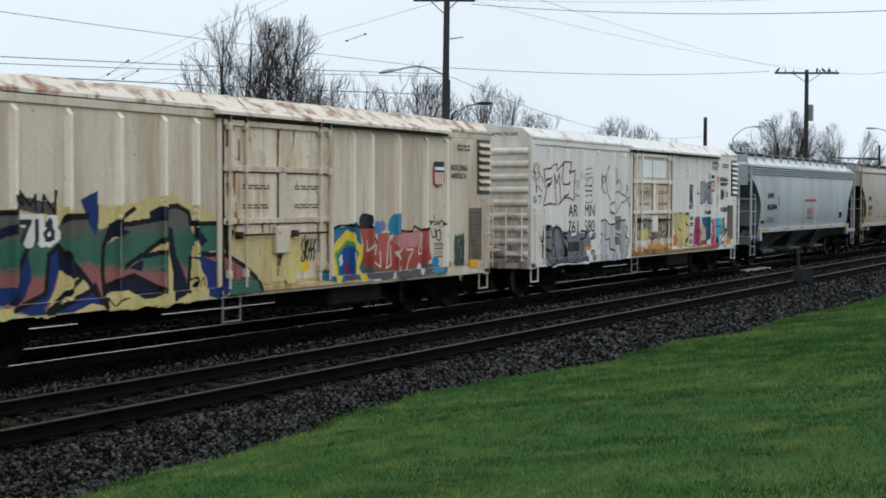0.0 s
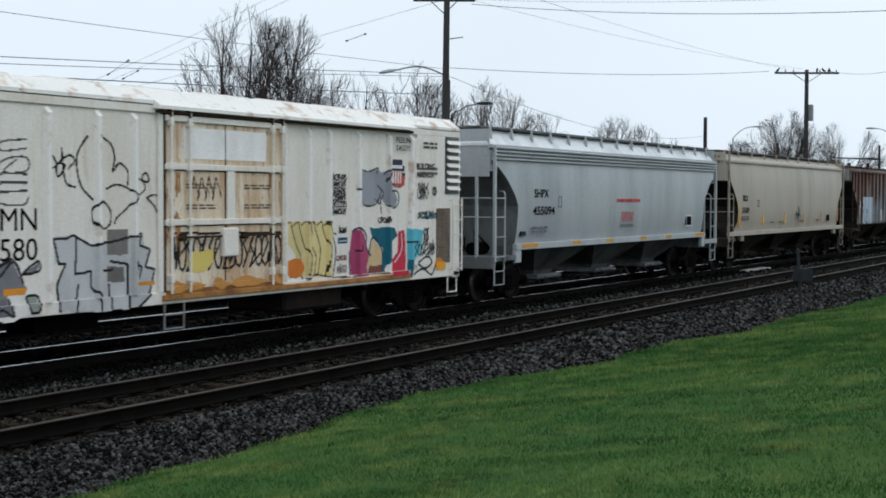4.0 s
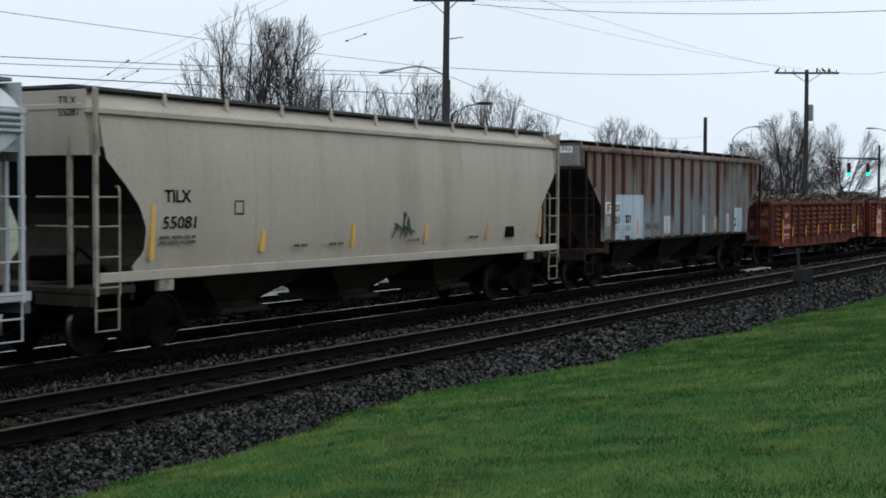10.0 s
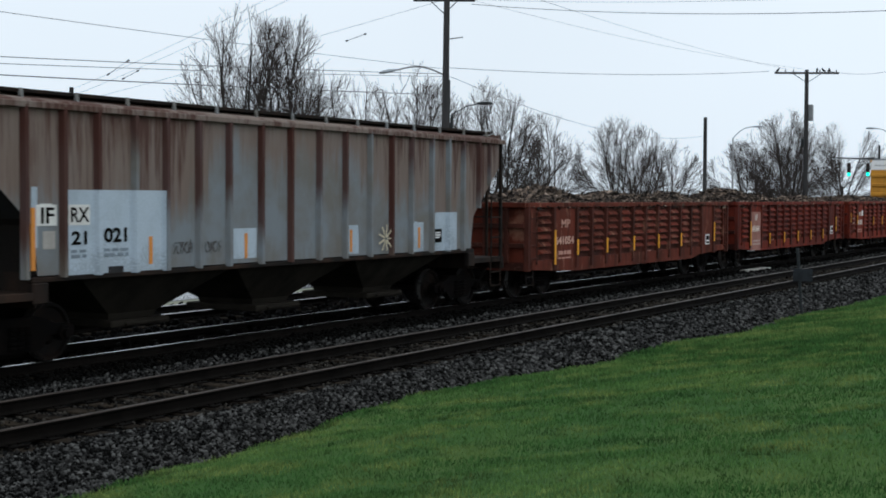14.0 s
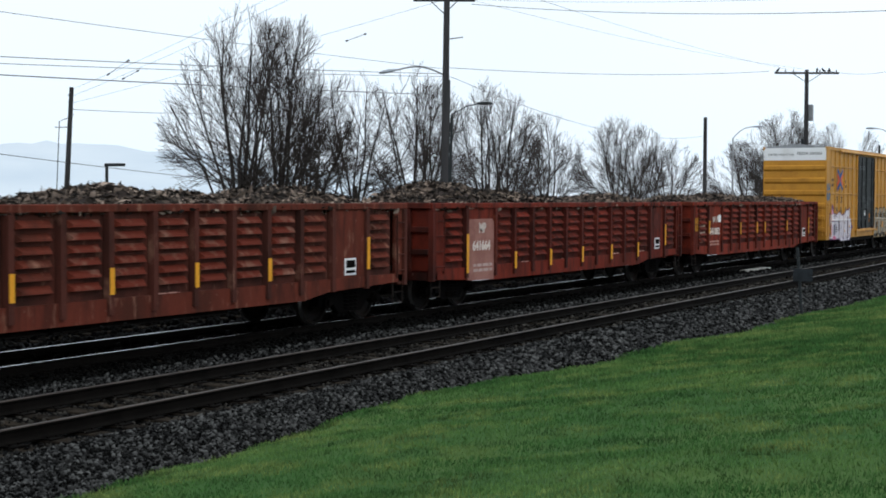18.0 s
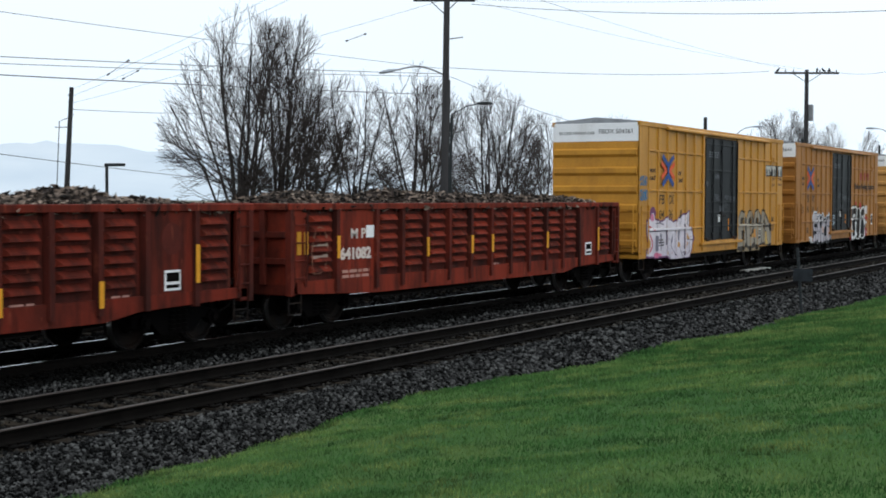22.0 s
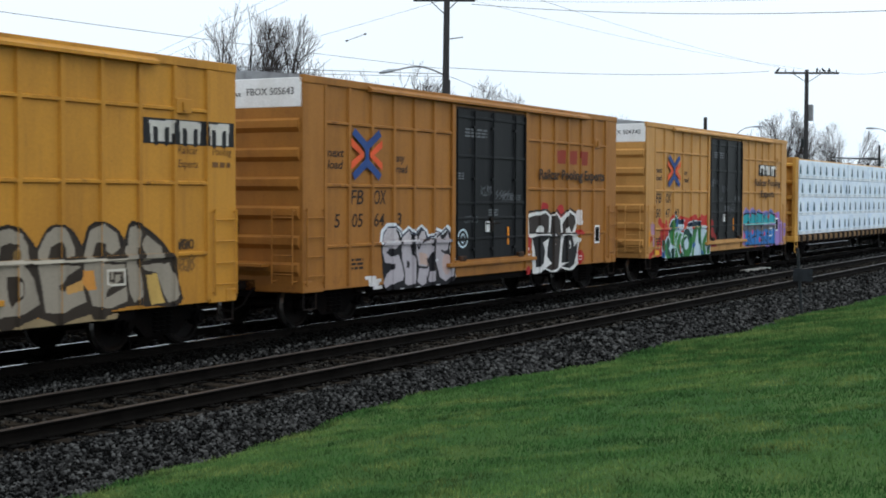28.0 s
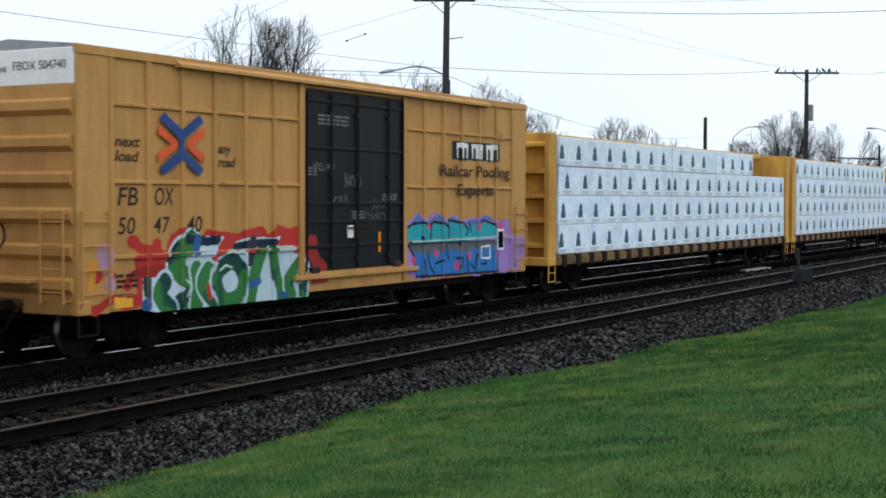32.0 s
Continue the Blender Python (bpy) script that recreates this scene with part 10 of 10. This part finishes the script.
def gondola(u, label, seed, style):
    car = thing("gondola_car", label, "gondola car", group="train cars")
    L, W = GON_L, HALF - 0.06
    gon, gdk, lou = {"patch": (M_GON_BROWN, M_GON_DEEP, LOUVRE_DEEP), "chalk": (M_GON_TIRED, M_GON_DULL, LOUVRE_TIRED), "bold": (M_GON, M_GON_DARK, LOUVRE_ME)}[style]
    r = random.Random(seed)
    part("floor", Geo().box(0.05, L - 0.05, -W + 0.08, W - 0.08, 1.0, 1.1), M_STEEL, car)
    part("far_side", Geo().box(0, L, W, W + 0.06, GON_LOW, GON_TOP), gon, car)
    for y0, y1 in ((-HALF - 0.03, -HALF + 0.12), (HALF - 0.12, HALF + 0.03)):
        part("top_chord", Geo().box(-0.03, L + 0.03, y0, y1, GON_TOP - 0.13, GON_TOP, 0.015), gon, car)
    low = [(0, 0.74), (1.6, 0.66), (3.1, 0.6), (12.6, 0.58), (13.4, 0.7), (L, 0.78)]
    part("side_sill", Geo().prism([(0, 0.95)] + low + [(L, 0.95)], "y", -HALF, -HALF + 0.1), gon, car)
    for x0, x1 in ((0.0, 0.6), (15.95, L), (1.66, 3.06), (13.6, 14.76)):
        part("side_panel", Geo().box(x0, x1, -HALF + 0.01, -HALF + 0.08, 0.8, GON_TOP - 0.1, 0.008), gon, car)
    for x, w in [(q, 1.04) for q in GON_SEAMS[1:-2]] + [(0.62, 0.98), (14.86, 0.98)]:
        # sheet darker than its louvres: recess shade put into the colour
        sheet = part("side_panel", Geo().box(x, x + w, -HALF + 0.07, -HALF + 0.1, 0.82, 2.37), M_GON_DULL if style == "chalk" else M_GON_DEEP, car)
        for k in range(6):
            part("louvre", LOUVRE_WORN if style == "chalk" and 6 < x < 12 else lou, None, sheet, at=(x + (w - 0.72) / 2, 0, 1.1 + 0.195 * k))
    post = Geo().prism([(-0.08, -HALF + 0.06), (-0.055, -HALF - 0.05), (0.055, -HALF - 0.05), (0.08, -HALF + 0.06)], "z", 0.7, GON_TOP - 0.12).mesh("side_post", gdk)
    for x in GON_SEAMS + [0.05, L - 0.05]:
        part("side_post", post, None, car, at=(x, 0, 0))
    for x, s in ((0, 1), (L, -1)):
        part("end_wall", Geo().box(min(x, x + s * 0.08), max(x, x + s * 0.08), -W, W, 0.9, GON_TOP - 0.02), gon, car)
        for y in (-0.9, -0.3, 0.3, 0.9):
            part("end_post", Geo().box(min(x, x - s * 0.1), max(x, x - s * 0.1), y - 0.06, y + 0.06, 0.9, GON_TOP - 0.05, 0.01), gdk, car)
        for z in (1.35, 1.85):
            part("end_rib", Geo().box(min(x, x - s * 0.07), max(x, x - s * 0.07), -W, W, z - 0.06, z + 0.06, 0.01), gdk, car)
        part("end_chord", Geo().box(min(x + s * 0.1, x - s * 0.12), max(x + s * 0.1, x - s * 0.12), -HALF, HALF, GON_TOP - 0.13, GON_TOP + 0.002, 0.015), gon, car)
        part("end_sill", Geo().box(min(x, x + s * 0.3), max(x, x + s * 0.3), -HALF, HALF, 0.7, 0.95, 0.02), gdk, car)
    part("underframe", Geo().box(0, L, -0.3, 0.3, 0.55, 1.0).box(6.5, 7.4, -0.9, -0.2, 0.45, 0.9), M_BLACK, car)
    for x in {"chalk": (3.1, 5.18, 7.26, 9.34, 11.42), "patch": (4.14, 6.22, 8.3, 10.38, 12.46), "bold": (5.18, 7.26, 8.3, 11.42)}[style]:
        z = {"bold": 1.27, "chalk": 1.02, "patch": 0.82}[style]
        part("reflector", Geo().box(x - 0.05, x + 0.05, -HALF - 0.062, -HALF - 0.05, z, z + 0.42), paint(226, 158, 40), car)
    part("reflector", Geo().box(1.57, 1.67, -HALF - 0.062, -HALF - 0.05, 1.36 if style == "bold" else 0.82, 1.8 if style == "bold" else 1.72), paint(226, 158, 40), car)
    part("reflector", Geo().box(14.75, 14.85, -HALF - 0.062, -HALF - 0.05, 1.1, 1.75), paint(226, 158, 40), car)
    ladder(car, "side_ladder", 0.12, 0.52, -HALF + 0.01, 0.85, 2.2, 4, gdk, 0.05)
    ladder(car, "side_ladder", L - 0.38, L - 0.08, -HALF + 0.01, 0.85, 2.2, 4, gdk, 0.05)
    for x in (0.05, L - 0.45):
        sill_step(car, x, x + 0.4, -HALF + 0.04, 0.76, 0.34, M_STEEL)
    part("stencil_frame", Geo().box(14.0, 14.4, -HALF - 0.008, -HALF + 0.02, 1.0, 1.34), M_WHITE, car)
    part("stencil_panel", Geo().box(14.04, 14.36, -HALF - 0.014, -HALF - 0.006, 1.15, 1.3).box(14.04, 14.36, -HALF - 0.014, -HALF - 0.006, 1.04, 1.1), M_BLACK, car)
    running_gear(car, L, 1.58)
    MOVERS.append((car, u))
    pale = paint(214, 200, 190)
    yb = -HALF + 0.008
    if style == "patch":
        part("round_patch", Geo().tube((14.2, -HALF + 0.006, 1.86), (14.2, -HALF + 0.03, 1.86), 0.27, 20), gdk, car, "dark round weld patch")
        part("paint_patch", Geo().prism([(1.7, 0.64), (3.04, 0.61), (3.06, 1.2), (3.03, 1.98), (2.95, 2.06), (1.78, 2.06)], "y", -HALF - 0.006, -HALF + 0.03), M_GON_PATCH, car, "faded pink repainted patch")
        lettering(car, "MP", 2.26, 1.74, 0.23, pale, yb - 0.012, 0.35, bold=0.012)
        lettering(car, "641664", 1.94, 1.33, 0.22, pale, yb - 0.012, 0.9, bold=0.012)
        bars(car, 1.98, 0.94, 0.95, 0.07, 2, paint(186, 160, 152), yb - 0.014, seed)
    elif style == "bold":
        lettering(car, "M P", 2.13, 1.74, 0.2, pale, yb, 0.56, bold=0.006)
        part("paint_patch", Geo().box(2.72, 3.01, -HALF - 0.002, -HALF + 0.03, 1.74, 1.99), M_WHITE, car)
        lettering(car, "641082", 1.75, 1.33, 0.22, pale, yb, 1.16, bold=0.014)
        bars(car, 1.83, 1.05, 1.02, 0.06, 2, paint(176, 130, 116), yb, seed)
        for x in (0.27, 0.5):
            part("reflector", Geo().box(x, x + 0.14, -HALF - 0.002, -HALF + 0.03, 1.46, 1.9), paint(196, 138, 36), car)
        chalk = Spray(0.6, 1.5, 0.85, 2.1)
        chalk.stroke([(0.8, 1.1), (0.78, 1.6), (0.95, 1.95), (1.2, 1.92), (1.3, 1.6), (1.22, 1.2), (1.0, 1.08), (0.8, 1.1)], 0.03, (142, 96, 76), bend=True)
        for z in (1.14, 1.4, 1.62):
            chalk.stroke([(0.82, z), (1.28, z + 0.02)], 0.035, (164, 140, 126), 0.03)
        chalk.put(car, lambda X, Z: np.full_like(X, 0.012), HALF - 0.02, "faded chalk oval over the louvres")
    else:
        lettering(car, "MP", 2.1, 1.78, 0.22, paint(186, 140, 124), yb, 0.56, bold=0.006)
        lettering(car, "641054", 1.74, 1.34, 0.2, paint(196, 156, 140), yb, 1.2, bold=0.008)
        bars(car, 1.95, 1.06, 0.8, 0.1, 3, paint(180, 134, 120), yb, seed + 1)
    for k in range(4):
        x = r.uniform(4, 13)
        bars(car, x, r.uniform(0.86, 0.95), r.uniform(0.3, 0.6), 0.06, 1, paint(176, 132, 120), -HALF + 0.05, seed + k)
    lettering(car, "MP 641" + {"patch": "664", "bold": "082"}.get(style, "054"), 0.5, GON_TOP - 0.1, 0.09, pale, -0.13, 0.7, end=True)
    # the load: a heap of broken wood and bark
    nx_, ny_ = 110, 20
    gx_, gy_ = np.meshgrid(np.linspace(0.12, L - 0.12, nx_), np.linspace(-W + 0.02, W - 0.02, ny_), indexing="ij")
    heaps = {"chalk": ((3.4, 1.6, 0.34), (8.2, 2.0, 0.14), (13.2, 1.5, 0.14)), "patch": ((2.6, 1.5, 0.36), (5.6, 1.6, 0.2), (13.0, 1.6, 0.14)), "bold": ((2.5, 2.0, 0.12), (7.0, 3.0, 0.12), (12.5, 2.5, 0.1))}[style]
    hump = np.array([sum(q * math.exp(-((x - p) / w) ** 2) for p, w, q in heaps) + max(0.0, 0.1 + 0.14 * noise.noise(Vector((x * 0.33, seed * 1.7, 0))) + 0.16 * noise.noise(Vector((x * 1.1, seed * 3.1, 2)))) for x in gx_[:, 0]])
    hump *= np.clip(np.minimum(gx_[:, 0], L - gx_[:, 0]) / 1.0, 0.12, 1)
    fall = np.clip(1 - np.abs(gy_ / W) ** 2.2, 0, 1)
    rough_ = np.array([[noise.noise(Vector((gx_[i, j] * 4, gy_[i, j] * 4, seed))) for j in range(ny_)] for i in range(nx_)])
    gz_ = GON_TOP - 0.12 + hump[:, None] * fall * 1.25 + rough_ * 0.05
    idx_ = np.arange(nx_ * ny_).reshape(nx_, ny_)
    mf = np.stack([idx_[:-1, :-1], idx_[1:, :-1], idx_[1:, 1:], idx_[:-1, 1:]], -1).reshape(-1, 4)
    load = thing("debris_load", "heap of broken brown wood and bark in a gondola", "wood debris", group="gondola loads")
    part("mound", quads("mound", np.stack([gx_, gy_, gz_], -1).reshape(-1, 3), mf, [M_MOUND]), None, load)
    n_ = 13000
    i_, j_ = rng.integers(0, nx_, n_), rng.integers(0, ny_, n_)
    c_ = np.stack([gx_[i_, j_], gy_[i_, j_], gz_[i_, j_]], -1) + rng.normal(0, 0.05, (n_, 3)) * (1, 1, 0.3)
    ax = rng.normal(0, 1, (n_, 3)) * (1, 1, 0.45)
    ax /= np.linalg.norm(ax, axis=1)[:, None]
    bx_ = np.cross(ax, rng.normal(0, 1, (n_, 3)))
    bx_ /= np.linalg.norm(bx_, axis=1)[:, None]
    le, wi = (0.03 + 0.13 * rng.random(n_) ** 2)[:, None], (0.014 + 0.045 * rng.random(n_))[:, None]
    cx_ = np.cross(ax, bx_)
    vv = np.stack([c_ + ax * le, c_ + bx_ * wi + cx_ * wi * 0.5, c_ - ax * le, c_ - bx_ * wi - cx_ * wi * 0.4, c_ + cx_ * wi], 1)
    base_i = (np.arange(n_) * 5)[:, None, None]
    ff = np.array([(0, 1, 4), (1, 2, 4), (2, 3, 4), (3, 0, 4)])[None] + base_i
    tagged(part("loose_wood", quads("loose_wood", vv.reshape(-1, 3), ff.reshape(-1, 3), [M_CHIPS]), None, load, "loose splinters and bark"), kind="stuff")
    MOVERS.append((load, u))
    return car


gondola(20.51, "oxide-red gondola with worn chalky lettering", 61, "chalk")
gondola(38.0, "oxide-red gondola with a faded pink number patch", 72, "patch")
gondola(55.52, "oxide-red gondola with bold white number", 83, "bold")

# ---- centre-beam lumber cars ----
BEAM_L = 22.35


def beam_car(u, label):
    car = thing("lumber_car", label, "lumber car", group="train cars")
    L = BEAM_L
    part("deck", Geo().box(0.05, L - 0.05, -1.4, 1.4, 0.98, 1.06, 0.01), M_DECK, car)
    part("side_sill", Geo().box(0, L, -HALF, -1.3, 0.78, 1.0, 0.015), M_DECK, car)
    part("far_side_sill", Geo().box(0, L, 1.3, HALF, 0.78, 1.0, 0.015), M_BEAMYEL, car)
    bl = Geo().box(-0.14, 0.14, -HALF - 0.04, -1.25, 0.72, 1.05, 0.02).mesh("deck_bracket", M_STEEL)
    for k in range(24):
        part("deck_bracket", bl, None, car, at=(0.5 + k * (L - 1.0) / 23, 0, 0))
    part("centre_sill", Geo().box(0, L, -0.35, 0.35, 0.5, 0.98), M_BLACK, car)
    part("beam_wall", Geo().box(0.3, L - 0.3, -0.08, 0.08, 1.06, 4.2), M_BEAMYEL, car)
    part("beam_top", Geo().box(0.0, L, -0.35, 0.35, 4.16, 4.34, 0.02), M_BEAMYEL, car)
    for x, s in ((0, 1), (L, -1)):
        b = part("bulkhead", Geo().box(min(x, x - s * 0.12), max(x, x - s * 0.12), -1.42, 1.42, 0.8, 4.28, 0.015), M_BEAMYEL, car, "yellow steel bulkhead")
        for y in (-1.36, 1.36):
            part("bulkhead_post", Geo().box(min(x + s * 0.02, x - s * 0.46), max(x + s * 0.02, x - s * 0.46), y - 0.07, y + 0.07, 0.8, 4.25, 0.02), M_BEAMYEL, b)
        for z in (1.3, 1.95, 2.6, 3.25, 3.95):
            part("bulkhead_rib", Geo().prism([(x - s * 0.12, z - 0.1), (x - s * 0.38, z - 0.04), (x - s * 0.38, z + 0.04), (x - s * 0.12, z + 0.1)], "y", -1.3, 1.3), M_BEAMYEL, b)
        part("end_sill", Geo().box(min(x, x - s * 0.5), max(x, x - s * 0.5), -HALF, HALF, 0.78, 1.0, 0.02), M_BEAMYEL, car)
        part("coupler", Geo().box(min(x - s * 0.5, x - s * 1.3), max(x - s * 0.5, x - s * 1.3), -0.12, 0.12, 0.74, 0.94, 0.03), M_STEEL, car)
    truck(car, 1.9)
    truck(car, L - 1.9)
    for x in (-0.4, L):
        sill_step(car, x, x + 0.4, -HALF + 0.04, 0.82, 0.36, M_BEAMYEL)
    MOVERS.append((car, u))
    # wrapped packs, four tiers high, the last column three
    tile = Geo().box(0.008, 4.362, -0.62, 0.62, 0.004, 0.776, 0.014).mesh("wrap", M_WRAP)
    mark = Geo()
    mk = [(-0.14, 0.19), (0.14, 0.19), (0.14, 0.33), (0.09, 0.4), (0.11, 0.48), (0.0, 0.6), (-0.11, 0.48), (-0.09, 0.4), (-0.14, 0.33)]
    teal, grey = paint(58, 96, 110), paint(176, 192, 206)
    r = random.Random(int(u))
    for side in (-1, 1):
        for c in range(5):
            for z in range(4 if c < 4 else 3):
                p = thing("lumber_pack", "white wrapped lumber pack with dark teal marks", "lumber pack", group="lumber packs")
                part("wrap", tile, None, p)
                if side < 0:
                    part("printed_band", Geo().box(0.03, 4.34, -0.624, -0.62, 0.03, 0.14), paint(232, 239, 247), p)
                    sh = r.uniform(0.1, 0.8)
                    for k in range(4):
                        x = sh + k * 1.13 + r.uniform(-0.05, 0.05)
                        if x < 4.2:
                            part("printed_mark", Geo().prism([(x + a, b) for a, b in mk], "y", -0.626, -0.621), teal, p)
                            part("printed_bar", Geo().box(x - 0.28, x + 0.3, -0.627, -0.623, 0.1, 0.13).box(x - 0.24, x + 0.24, -0.627, -0.623, 0.05, 0.08), grey, p)
                MOVERS.append((p, u + 0.22 + c * 4.37 + r.uniform(-0.03, 0.03), side * 0.79 + r.uniform(-0.015, 0.015), 1.06 + 0.782 * z))
    return car


beam_car(127.2, "yellow centre-beam lumber car with white wrapped packs")
beam_car(150.95, "yellow centre-beam lumber car behind, fully loaded")


# ---- movement ----
def motions():
    times = [float(t) for t in range(0, 33)]
    for m in MOVERS:
        ob, u = m[0], m[1]
        dy, z = (m[2], m[3]) if len(m) > 2 else (0.0, 0.0)
        walk(ob, [(t, pose(u - moved(t), YC + dy, z)) for t in times])
    turns = [0.1 * k for k in range(321)]
    for ob, dx in WHEELS:
        walk(ob, [(t, pose(dx, 0, 0.457, 0, -math.degrees(moved(t) / 0.457), 0)) for t in turns])


motions()
